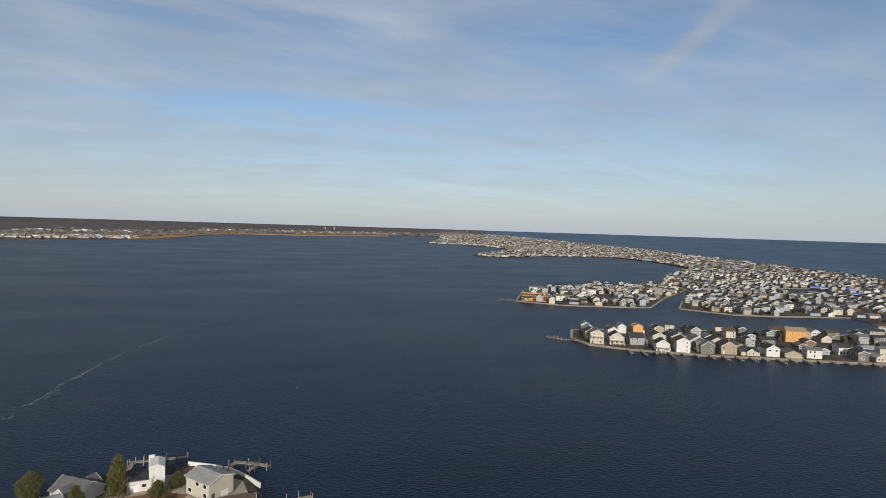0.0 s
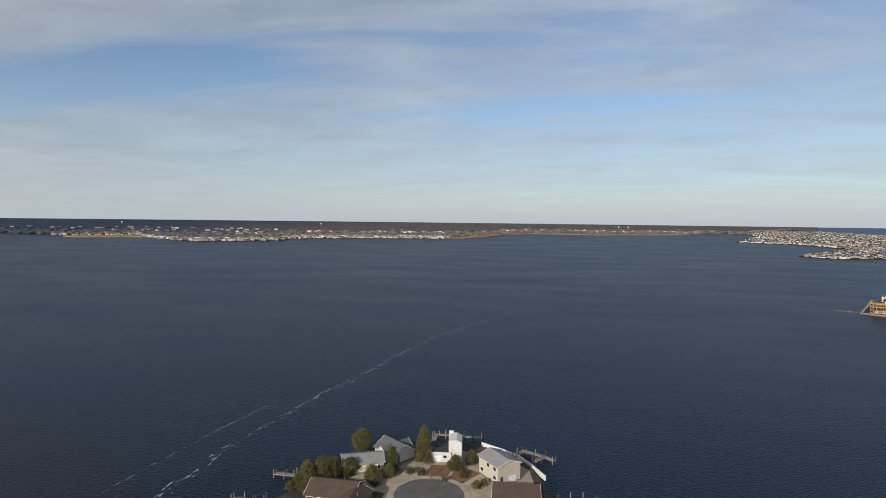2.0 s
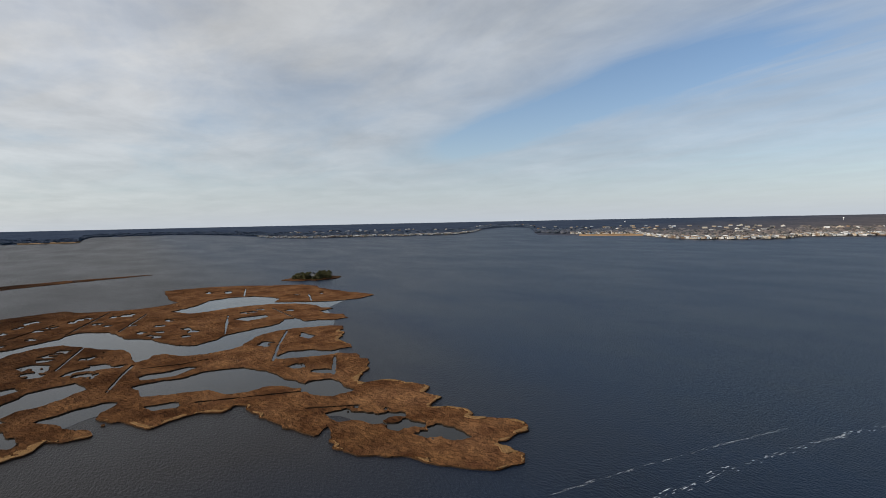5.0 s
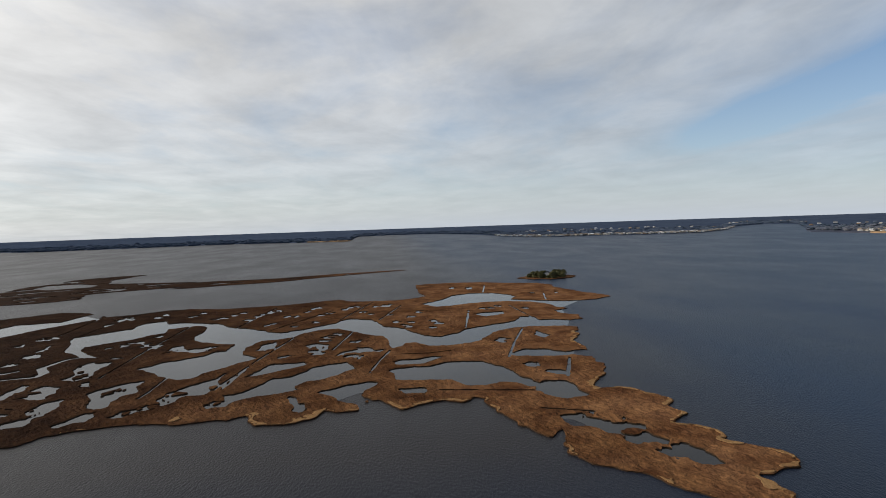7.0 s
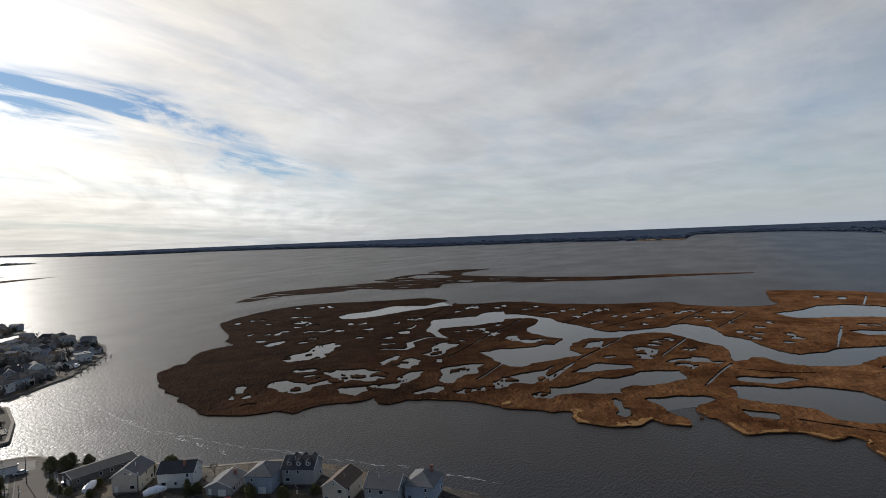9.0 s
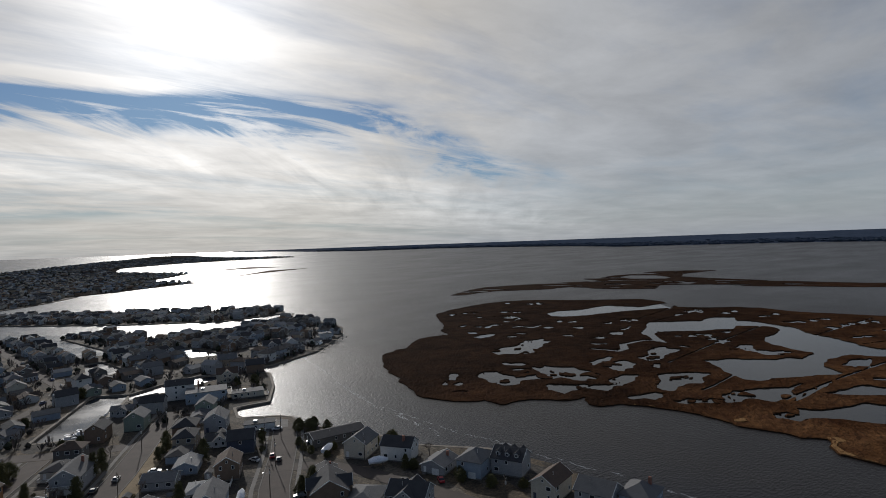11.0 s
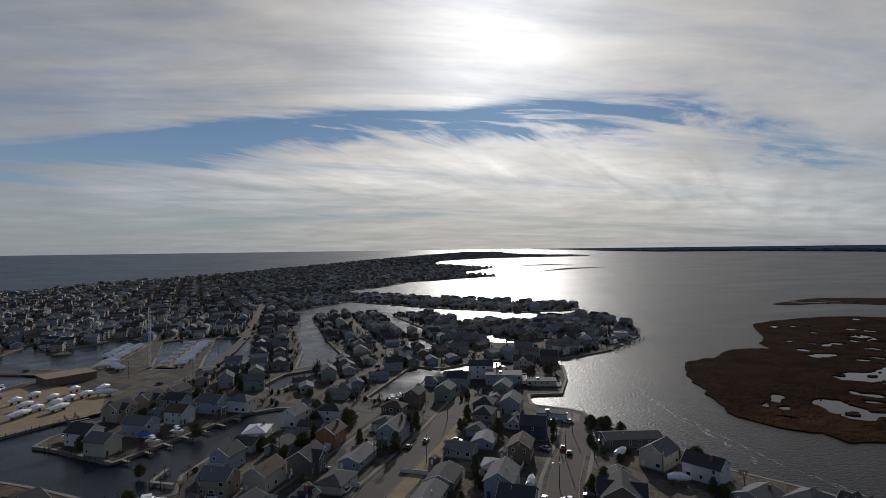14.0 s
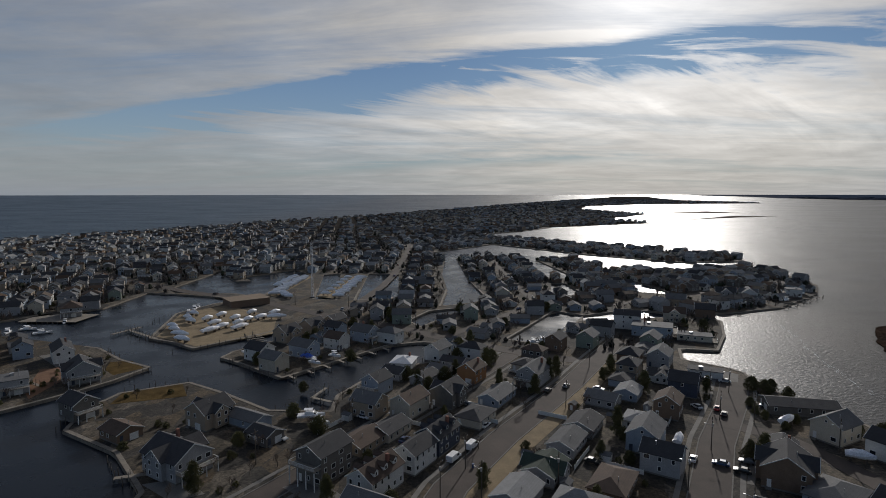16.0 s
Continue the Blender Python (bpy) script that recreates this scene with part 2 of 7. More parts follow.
def calm_material(name, shallow, deep_tone, rough, spec):
    """Sheltered water: almost a mirror, over a dark bottom."""
    m = bpy.data.materials.new(name)
    m.use_nodes = True
    nt = m.node_tree
    bsdf = nt.nodes["Principled BSDF"]
    where = link_node(nt, "ShaderNodeNewGeometry").outputs["Position"]
    n = link_node(nt, "ShaderNodeTexNoise", [("Vector", where), ("Scale", 0.05), ("Detail", 4.0)]).outputs[0]
    nt.links.new(ramp(nt, n, [(0.35, deep_tone), (0.65, shallow)]), bsdf.inputs["Base Color"])
    nt.links.new(ramp(nt, n, [(0.35, (rough * 0.5,) * 3), (0.65, (rough,) * 3)]), bsdf.inputs["Roughness"])
    bsdf.inputs["IOR"].default_value = 1.33
    bsdf.inputs["Specular IOR Level"].default_value = spec
    ripple = link_node(nt, "ShaderNodeTexNoise", [("Vector", where), ("Scale", 0.9), ("Detail", 3.0)]).outputs[0]
    nt.links.new(link_node(nt, "ShaderNodeBump", [("Height", ripple), ("Strength", 0.10), ("Distance", 0.5)]).outputs[0], bsdf.inputs["Normal"])
    return m


POND = calm_material("pond_water", (0.022, 0.020, 0.017), (0.012, 0.012, 0.012), 0.12, 0.30)
HARBOUR = calm_material("canal_water", (0.006, 0.011, 0.020), (0.004, 0.008, 0.015), 0.36, 0.26)
SOIL = surface("sandy_lots", (0.092, 0.080, 0.064), (0.030, 0.027, 0.022), 7, 0.95, 0.2, 0.5)


def patchwork(m, size, turn):
    """Garden by garden the ground changes: gravel, bare soil, dead grass, paving, with fine clutter on it."""
    nt = m.node_tree
    bsdf = nt.nodes["Principled BSDF"]
    col = bsdf.inputs["Base Color"].links[0].from_socket
    where = link_node(nt, "ShaderNodeNewGeometry").outputs["Position"]
    turned = link_node(nt, "ShaderNodeMapping", [("Vector", where), ("Rotation", (0, 0, turn)), ("Scale", (1 / size, 0.55 / size, 0))]).outputs[0]
    cell = link_node(nt, "ShaderNodeTexVoronoi", [("Vector", turned), ("Scale", 1.0), ("Randomness", 0.85)])
    cell.distance = "CHEBYCHEV"
    pick = link_node(nt, "ShaderNodeSeparateXYZ", [(0, cell.outputs["Color"])]).outputs[0]
    tone = ramp(nt, pick, [(0.0, (0.55, 0.55, 0.6)), (0.22, (1.5, 1.38, 1.22)), (0.38, (0.8, 0.72, 0.6)), (0.55, (1.35, 1.1, 0.8)), (0.72, (0.65, 0.66, 0.7)), (0.86, (1.8, 1.72, 1.65))])
    nt.nodes[-1].color_ramp.interpolation = "CONSTANT"
    speck = link_node(nt, "ShaderNodeTexNoise", [("Vector", where), ("Scale", 0.9), ("Detail", 4.0), ("Roughness", 0.7)]).outputs[0]
    col = mix(nt, 0.75, col, mix(nt, 1.0, col, tone, "MULTIPLY"))
    col = mix(nt, 1.0, col, ramp(nt, speck, [(0.36, (0.45, 0.45, 0.45)), (0.52, (1, 1, 1)), (0.68, (1.7, 1.65, 1.6))]), "MULTIPLY")
    nt.links.new(col, bsdf.inputs["Base Color"])


patchwork(SOIL, 7.0, radians(29))
TOWN = surface("far_town_ground", (0.065, 0.057, 0.050), (0.034, 0.031, 0.028), 40, 1.0, 0, 4, spec=0.0)
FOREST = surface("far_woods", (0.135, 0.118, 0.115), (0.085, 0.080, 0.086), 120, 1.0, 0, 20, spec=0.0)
MARSH = surface("marsh_grass", (0.215, 0.112, 0.046), (0.098, 0.046, 0.022), 11, 1.0, 0.6, 0.8, spec=0.015)
STRAW = surface("straw_grass", (0.270, 0.160, 0.072), (0.165, 0.088, 0.038), 3, 1.0, 0.6, 0.6, spec=0.015)


def shaded_growth(m):
    """The marsh plants change from tan orange cord grass in the north to brown rush in the south; the self-shade of
    backlit grass is painted into the southern tones as well.
    """
    nt = m.node_tree
    bsdf = nt.nodes["Principled BSDF"]
    col = bsdf.inputs["Base Color"].links[0].from_socket
    where = link_node(nt, "ShaderNodeNewGeometry").outputs["Position"]
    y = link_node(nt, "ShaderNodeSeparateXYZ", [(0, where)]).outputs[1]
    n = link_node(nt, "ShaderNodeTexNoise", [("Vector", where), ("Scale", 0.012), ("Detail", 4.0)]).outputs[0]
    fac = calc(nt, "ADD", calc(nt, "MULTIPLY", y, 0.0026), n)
    # the low stops also hold the shade of grass seen against the sun
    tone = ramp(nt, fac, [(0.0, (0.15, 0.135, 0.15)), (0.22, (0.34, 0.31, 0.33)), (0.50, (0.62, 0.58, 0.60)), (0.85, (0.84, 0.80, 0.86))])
    beds = link_node(nt, "ShaderNodeTexNoise", [("Vector", where), ("Scale", 0.035), ("Detail", 5.0), ("Roughness", 0.6)]).outputs[0]
    tone = mix(nt, 1.0, tone, ramp(nt, beds, [(0.38, (0.62, 0.56, 0.52)), (0.50, (0.95, 0.93, 0.9)), (0.64, (1.22, 1.24, 1.25))]), "MULTIPLY")
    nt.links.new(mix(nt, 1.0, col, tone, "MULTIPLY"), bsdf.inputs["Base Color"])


shaded_growth(MARSH)
BULKHEAD = surface("bulkhead_timber", (0.26, 0.225, 0.18), (0.14, 0.12, 0.10), 2.5, 0.9, 0.3, 0.3)
# dark mud, deepened further so the banks' shade is in the colour
BANK = surface("marsh_bank", (0.050, 0.030, 0.018), (0.030, 0.020, 0.013), 4, 1.0, 0.3, 0.4, spec=0.0)
ASPHALT = surface("asphalt", (0.086, 0.068, 0.058), (0.058, 0.047, 0.041), 6, 0.9, 0.1, 0.15)


def hazy_west(m):
    """Bare brown woods in the north; towards the west they darken, and blue distance haze is painted in."""
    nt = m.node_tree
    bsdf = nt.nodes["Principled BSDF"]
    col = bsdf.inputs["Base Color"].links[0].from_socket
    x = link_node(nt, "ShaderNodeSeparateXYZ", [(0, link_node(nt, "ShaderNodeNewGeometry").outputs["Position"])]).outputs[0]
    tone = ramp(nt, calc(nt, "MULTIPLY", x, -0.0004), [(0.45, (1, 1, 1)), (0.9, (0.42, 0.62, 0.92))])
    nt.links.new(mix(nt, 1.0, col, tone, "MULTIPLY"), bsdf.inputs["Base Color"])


hazy_west(FOREST)

# ---- the lie of the land ----
EYE_H, FLAT_R, RIM_R = 84.0, 1500.0, 4850.0


def far(x, y, z=0.0):
    """Beyond FLAT_R the land and sea draw together towards a rim, as seen from the drone, so that 22 km of distance fit in."""
    d = math.hypot(x, y)
    if d <= FLAT_R:
        return (x, y, z)
    e = FLAT_R + (d - FLAT_R) / (1 + (d - FLAT_R) / (RIM_R - FLAT_R))
    s = e / d
    return (x * s, y * s, EYE_H - (EYE_H - z) * s)


def setting(name, verts, faces, material, label, kind="structure", smooth=False):
    me = bpy.data.meshes.new(name)
    me.from_pydata(verts, [], faces)
    me.materials.append(material)
    if smooth:
        me.shade_smooth()
    return tagged(new(name, me), label, name.replace("_", " "), kind=kind)


def polygon_distance(poly, X, Y):
    """Signed distance in metres to a closed outline, positive inside."""
    p = np.array(poly, float)
    q = np.roll(p, -1, axis=0)
    best = np.full(X.shape, 1e18)
    inside = np.zeros(X.shape, bool)
    for (ax, ay), (bx, by) in zip(p, q):
        ex, ey, wx, wy = bx - ax, by - ay, X - ax, Y - ay
        k = np.clip((wx * ex + wy * ey) / (ex * ex + ey * ey + 1e-9), 0, 1)
        best = np.minimum(best, (wx - ex * k) ** 2 + (wy - ey * k) ** 2)
        cross = (ay > Y) != (by > Y)
        if ey:
            inside ^= cross & (X < ax + (Y - ay) * ex / ey)
    return np.where(inside, 1, -1) * np.sqrt(best)


def line_distance(pts, X, Y):
    best = np.full(X.shape, 1e18)
    for (ax, ay), (bx, by) in zip(pts[:-1], pts[1:]):
        ex, ey, wx, wy = bx - ax, by - ay, X - ax, Y - ay
        k = np.clip((wx * ex + wy * ey) / (ex * ex + ey * ey + 1e-9), 0, 1)
        best = np.minimum(best, (wx - ex * k) ** 2 + (wy - ey * k) ** 2)
    return np.sqrt(best)


def wavy(X, Y, size, seed, octaves=3):
    """Smooth noise between about -1 and 1, on a lattice of that size."""
    out, amp = np.zeros(X.shape), 1.0
    for o in range(octaves):
        u, v = X / size + 31.7 * seed, Y / size - 17.3 * seed
        iu, iv = np.floor(u).astype(int), np.floor(v).astype(int)
        fu, fv = u - iu, v - iv
        fu, fv = fu * fu * (3 - 2 * fu), fv * fv * (3 - 2 * fv)

        def h(a, b):
            s = np.sin(a * 127.1 + b * 311.7 + seed * 74.7) * 43758.5453
            return (s - np.floor(s)) * 2 - 1
        out += amp * ((h(iu, iv) * (1 - fu) + h(iu + 1, iv) * fu) * (1 - fv) + (h(iu, iv + 1) * (1 - fu) + h(iu + 1, iv + 1) * fu) * fv)
        size, amp = size / 2.1, amp * 0.5
    return out / 1.6


def land_sheet(name, box, step, field, top, bottom, material, label, relief=0.0, warp=False, bank=None):
    """Ground wherever field(X, Y) is positive, cut along its zero line, with a bank down to the water."""
    xs, ys = np.arange(box[0], box[2] + step, step), np.arange(box[1], box[3] + step, step)
    X, Y = np.meshgrid(xs, ys)
    F = field(X, Y)
    lift = (wavy(X, Y, 7.0, 5) + np.random.RandomState(3).uniform(-1.3, 1.3, X.shape)) * relief if relief else np.zeros(X.shape)
    nx = len(xs)
    verts, faces, index, slots = [], [], {}, []

    def put(key, x, y, z):
        if key not in index:
            index[key] = len(verts)
            verts.append(far(x, y, z) if warp else (x, y, z))
        return index[key]

    inside = F > 0
    touched = inside[:-1, :-1] | inside[1:, :-1] | inside[:-1, 1:] | inside[1:, 1:]
    for j, i in zip(*np.nonzero(touched)):
        corners = ((j, i), (j, i + 1), (j + 1, i + 1), (j + 1, i))
        ring, cuts = [], []
        for a, b in zip(corners, corners[1:] + corners[:1]):
            if inside[a]:
                ring.append(put(a[0] * nx + a[1], X[a], Y[a], top + lift[a]))
            if inside[a] != inside[b]:
                lo, hi = (a, b) if a < b else (b, a)
                k = F[lo] / (F[lo] - F[hi])
                x, y = X[lo] + (X[hi] - X[lo]) * k, Y[lo] + (Y[hi] - Y[lo]) * k
                v = put((lo, hi), x, y, top)
                cuts.append((v, put((lo, hi, 0), x, y, bottom), len(ring), inside[a]))
                ring.append(v)
        if len(ring) > 2:
            faces.append(ring)
            slots.append(0)
        if len(cuts) == 2:
            (a, a0, _, leaving), (b, b0, _, _) = cuts
            faces.append((a, a0, b0, b) if leaving else (b, b0, a0, a))
            slots.append(1)
    ob = setting(name, verts, faces, material, label)
    if bank:
        ob.data.materials.append(bank)
        ob.data.polygons.foreach_set("material_index", slots)
    return ob


# the open water: one sheet out to the horizon
def water_sheet():
    radii = [0, 60, 120, 200, 300, 450, 650, 900, 1200, 1500, 1900, 2400, 3000, 4000, 5500, 7500, 10500, 15000, 22000]
    n, verts, faces = 240, [(0, 0, 0)], []
    for r in radii[1:]:
        verts += [far(r * math.cos(a * math.tau / n), r * math.sin(a * math.tau / n)) for a in range(n)]
    faces += [(0, 1 + a, 1 + (a + 1) % n) for a in range(n)]
    for k in range(len(radii) - 2):
        s = 1 + k * n
        faces += [(s + a, s + n + a, s + n + (a + 1) % n, s + (a + 1) % n) for a in range(n)]
    setting("water", verts, faces, WATER, "dark blue bay and ocean water with fine wind ripples", smooth=True)


water_sheet()

# outlines in metres, x to the east and y to the north of the drone's first place
HOME = [(-73.5, 158.8), (-77.4, 171.9), (-70.9, 182.4), (-60.4, 192.9), (-47.2, 202.1), (-30.2, 203.4), (-17.1, 199.5), (-5.2, 189.0), (1.3, 170.6), (13.1, 78.8), (39.4, 0.0),
        (55.1, -91.9), (60.4, -136.5), (80.1, -157.5), (106.3, -171.9), (111.6, -190.3), (108.9, -206.1), (87.9, -219.2), (68.2, -207.4), (45.9, -191.6), (24.9, -191.6),
        (26.2, -206.1), (14.4, -236.2), (-11.8, -253.3), (-7.9, -280.9), (0.0, -282.2), (15.8, -275.6), (52.5, -224.4), (84.0, -248.1), (90.6, -252.0), (89.2, -262.5),
        (65.6, -299.2), (76.1, -312.4), (87.9, -294.0), (110.2, -266.4), (127.3, -278.2), (143.1, -284.8), (160.1, -345.2), (149.6, -379.3), (131.2, -393.8), (-52.5, -433)]
WEST_SHORE = [(-91.9, -380.6), (-169.3, -353.1), (-174.6, -334.7), (-161.4, -301.9), (-144.4, -271.7), (-127.3, -274.3), (-122.1, -257.2), (-136.5, -245.4), (-140.4, -238.9),
              (-139.1, -221.8), (-143.1, -211.3), (-156.2, -206.1), (-152.2, -194.2), (-156.2, -166.7), (-173.2, -141.8), (-177.2, -112.9), (-174.6, -60.4), (-141.8, 0.0), (-110.2, 78.8)]
SOUTH = [(328.1, -262.5), (262.5, -309.8), (216.6, -359.6), (219.2, -417), (183.8, -410), (131.2, -393.8), (-52.5, -380.6), (-169.3, -353.1), (-178.5, -357.0), (-198.2, -362.2),
         (-231.0, -376.7), (-287.4, -429), (-312.4, -469), (-321.6, -517), (-316.3, -589), (-223.1, -538), (-166.7, -563), (-148.3, -655), (-105.0, -643), (-91.9, -662), (-52.5, -682),
         (-13.1, -658), (0.0, -660), (18.4, -715), (-64.3, -839), (-171.9, -701), (-257.2, -625), (-330.8, -633), (-350.4, -673), (-270.4, -770), (-164.1, -874), (-34.1, -1024),
         (-131.2, -1116), (-217.9, -1260), (551, -1260), (706, -853), (919, -131.2)]
EAST = [(139.1, -186.4), (126.0, -206.1), (119.4, -219.2), (114.2, -237.6), (133.9, -248.1), (156.2, -266.4), (249.4, -295.3), (328.1, -262.5), (919, -131.2), (1246, 837), (1312, 998),
        (866, 998), (752, 914), (660, 816), (601, 684), (441, 513), (472, 466), (512, 450), (595, 433), (578, 374.1), (466, 351.8), (349.1, 400),
        (246.8, 415), (227.1, 381.9), (227.1, 357.0), (249.4, 334.7), (291.4, 309.8), (342.6, 287.4), (399.0, 263.8), (551, 210.0), (433, 52.5), (315.0, -78.8), (196.9, -157.5)]
POINT = [(278.2, 592), (317.6, 551), (387.2, 528), (415, 525), (496, 601), (601, 684), (660, 816), (613, 770), (461, 742), (337.3, 696)]
CANALS = [
    [(784, 707), (869, 696), (816, 579), (740, 629)],
    [(-164.1, -492), (-173.2, -474), (-179.8, -423), (-156.2, -433)],
    [(-92, -333), (-96, -348), (-115, -358), (-138, -364), (-150, -358), (-146, -345), (-109, -337)],
    [(-95, -474), (-107, -474), (-111, -431), (-101, -417), (-87, -416)],
    [(0.0, -660), (-1.3, -526), (-9.2, -437), (-6.6, -374.1), (-28.9, -388.5), (-38.1, -404), (-26.2, -488), (-13.1, -658), (-6.6, -696)],
    [(-91.9, -662), (-93.2, -507), (-123.4, -501), (-105.0, -637), (-98.4, -669)],
    [(-44.6, -290.1), (-80.1, -360.9), (-95.8, -349.1), (-70.9, -291.4), (-63.0, -279.6)],
    [(10.5, -330.8), (0.0, -358.3), (-24.9, -371.4), (2.6, -316.3)],
    [(215.2, -538), (174.6, -474), (139.1, -479), (131.2, -453), (127.3, -404), (150.9, -417), (196.9, -417), (212.6, -433)],
    [(85.3, -396.4), (108.9, -516), (94.5, -525), (69.6, -393.8)],
    [(55.1, -393.8), (68.2, -525), (39.4, -525), (26.2, -407)],
    [(131.2, -433), (127.3, -525), (147.0, -551), (177.2, -499)],
]


def town_field(X, Y):
    f = polygon_distance(HOME + WEST_SHORE, X, Y)
    for p in (SOUTH, EAST, POINT):
        f = np.maximum(f, polygon_distance(p, X, Y))
    for p in CANALS:
        f = np.minimum(f, -polygon_distance(p, X, Y))
    return f


land_sheet("ground", (-393.8, -1260, 1339, 998), 4.0, town_field, 1.1, -0.6, SOIL, "flat sandy ground of the island town, edged by bulkheads", bank=BULKHEAD)

# sheltered water of the canals, lagoons and boat basins
BASINS = [(-182, -495), (-185, -425), (-160, -410), (-152, -372), (-150, -343), (-95, -338), (-75, -275), (-20, -260), (18, -195), (46, -100), (120, -60), (330, -150),
          (330, -560), (215, -545), (10, -720), (-100, -690)]
land_sheet("canal_water", (-190, -730, 335, -50), 12.0, lambda X, Y: polygon_distance(BASINS, X, Y), 0.04, -0.2, HARBOUR, "calm dark water of the canals and boat basins")

# timber walks along the bulkheads of the near canals, sand along the northern points
def edge_walk(name, box, wide, material, label, step=0.9):
    def band(X, Y):
        f = town_field(X, Y)
        return np.minimum(f - 0.15, wide - f)
    land_sheet(name, box, step, band, 1.22, 1.0, material, label)


EDGEWOOD = surface("edge_timber", (0.27, 0.235, 0.19), (0.15, 0.13, 0.11), 2.0, 0.9, 0.3, 0.4)
EDGESAND = surface("edge_sand", (0.42, 0.36, 0.28), (0.22, 0.185, 0.14), 5.0, 0.95, 0.3, 0.4)
edge_walk("bulkhead_walk", (-180, -440, 165, -130), 1.5, EDGEWOOD, "weathered timber walk along the bulkhead")
edge_walk("bulkhead_walk", (222, 205, 560, 440), 2.2, EDGESAND, "sandy strip along the bulkhead", 1.6)
edge_walk("bulkhead_walk", (270, 440, 700, 830), 2.0, EDGESAND, "sandy strip along the bulkhead", 1.6)

# the marsh island to the west
MARSH_WEST = [(-664, -316), (-675, -350), (-645, -384), (-623, -415), (-606, -450), (-586, -472), (-564, -483), (-538, -488), (-504, -485), (-470, -478), (-433, -464),
    (-404, -427), (-381, -394), (-357, -371), (-346, -349), (-332, -356), (-315, -353), (-300, -346), (-285, -330), (-273, -332), (-257, -323), (-246, -308),
    (-235, -295), (-228, -278), (-222, -262), (-214, -247), (-208, -228), (-204, -217), (-208, -204), (-211, -198), (-217, -193), (-224, -192), (-222, -185),
    (-222, -179), (-228, -177), (-237, -175), (-243, -167), (-248, -159), (-254, -156), (-261, -157)]
MARSH_SHORE = [(-250, -147), (-251, -141), (-256, -137), (-261, -136), (-261, -131), (-262, -125), (-264, -121), (-266, -115), (-266, -101), (-266, -93), (-264, -87),
    (-281, -85), (-263, -84), (-264, -76), (-265, -66), (-264, -61), (-267, -57), (-270, -53), (-285, -51), (-260, -51), (-254, -46), (-255, -40), (-254, -32),
    (-257, -23), (-263, -21), (-270, -18), (-272, -14), (-267, -15), (-264, -12), (-265, -4), (-266, -1), (-284, 0), (-283, 3), (-278, 10), (-268, 15), (-263, 19),
    (-268, 29), (-271, 37), (-268, 42), (-267, 48), (-273, 54), (-271, 60), (-263, 60), (-252, 63), (-243, 65), (-232, 67)]
MARSH_POINT = [(-228, 71), (-223, 71), (-217, 75), (-222, 79), (-227, 84), (-217, 81), (-206, 79), (-200, 79), (-191, 84), (-185, 90), (-179, 97), (-175, 99), (-171, 100),
    (-165, 105), (-161, 108), (-158, 113), (-154, 119), (-153, 127), (-155, 129), (-160, 130), (-167, 129), (-171, 129), (-172, 131), (-171, 136), (-174, 141),
    (-176, 143), (-176, 146), (-179, 149), (-183, 151), (-188, 150), (-192, 147), (-196, 141), (-200, 137), (-202, 136), (-203, 139), (-210, 141), (-216, 137),
    (-218, 132), (-221, 129)]
MARSH_EAST = [(-228, 134), (-231, 138), (-241, 137), (-249, 142), (-252, 142), (-260, 138), (-268, 134), (-272, 129), (-273, 117), (-278, 117), (-288, 121), (-299, 131),
    (-309, 133), (-319, 139), (-324, 136), (-341, 139), (-364, 145), (-374, 144), (-385, 144), (-394, 150), (-408, 155), (-417, 156), (-433, 166), (-470, 181),
    (-528, 192), (-577, 232), (-595, 261), (-618, 258), (-640, 246), (-679, 238), (-702, 231), (-729, 236), (-757, 224), (-773, 188), (-798, 152), (-808, 113),
    (-806, 79), (-800, 59), (-762, 59), (-697, 59), (-672, 64)]
MARSH_NORTH = [(-656, 49), (-645, 26), (-647, -6), (-654, -26), (-674, -40), (-669, -53), (-658, -77), (-645, -107), (-645, -143), (-640, -166), (-656, -201), (-649, -229),
    (-634, -247), (-625, -265), (-621, -275)]
MARSH_EDGE = MARSH_WEST + MARSH_SHORE + MARSH_POINT + MARSH_EAST + MARSH_NORTH
CREEK_NORTH = [(-462, 199), (-468, 180), (-465, 170), (-475, 158), (-475, 146), (-491, 145), (-495, 134), (-476, 125), (-469, 112), (-460, 96), (-452, 79), (-438, 69),
    (-426, 54), (-434, 42), (-447, 36), (-467, 28), (-477, 21), (-483, 12), (-495, 8), (-519, 2), (-525, -9), (-532, -19), (-524, -27), (-511, -33), (-498, -47),
    (-486, -60), (-479, -73), (-485, -83), (-503, -101), (-509, -111), (-522, -127), (-541, -139), (-550, -157), (-560, -181), (-557, -190), (-576, -201),
    (-568, -214), (-556, -218), (-538, -215), (-532, -225), (-521, -234), (-511, -243), (-506, -249), (-496, -247), (-474, -235), (-463, -232), (-441, -223),
    (-436, -215), (-424, -203)]
CREEK_SOUTH = [(-419, -197), (-413, -183), (-427, -196), (-437, -207), (-449, -215), (-459, -217), (-471, -206), (-480, -193), (-495, -186), (-505, -176), (-524, -178),
    (-532, -166), (-534, -155), (-523, -146), (-495, -142), (-478, -143), (-462, -137), (-453, -128), (-446, -118), (-438, -101), (-428, -102), (-418, -102),
    (-415, -109), (-404, -113), (-399, -123), (-394, -128), (-393, -135), (-383, -138), (-376, -146), (-370, -137), (-357, -127), (-352, -123), (-347, -115),
    (-342, -109), (-344, -101), (-357, -96), (-366, -88), (-375, -83), (-381, -76)]
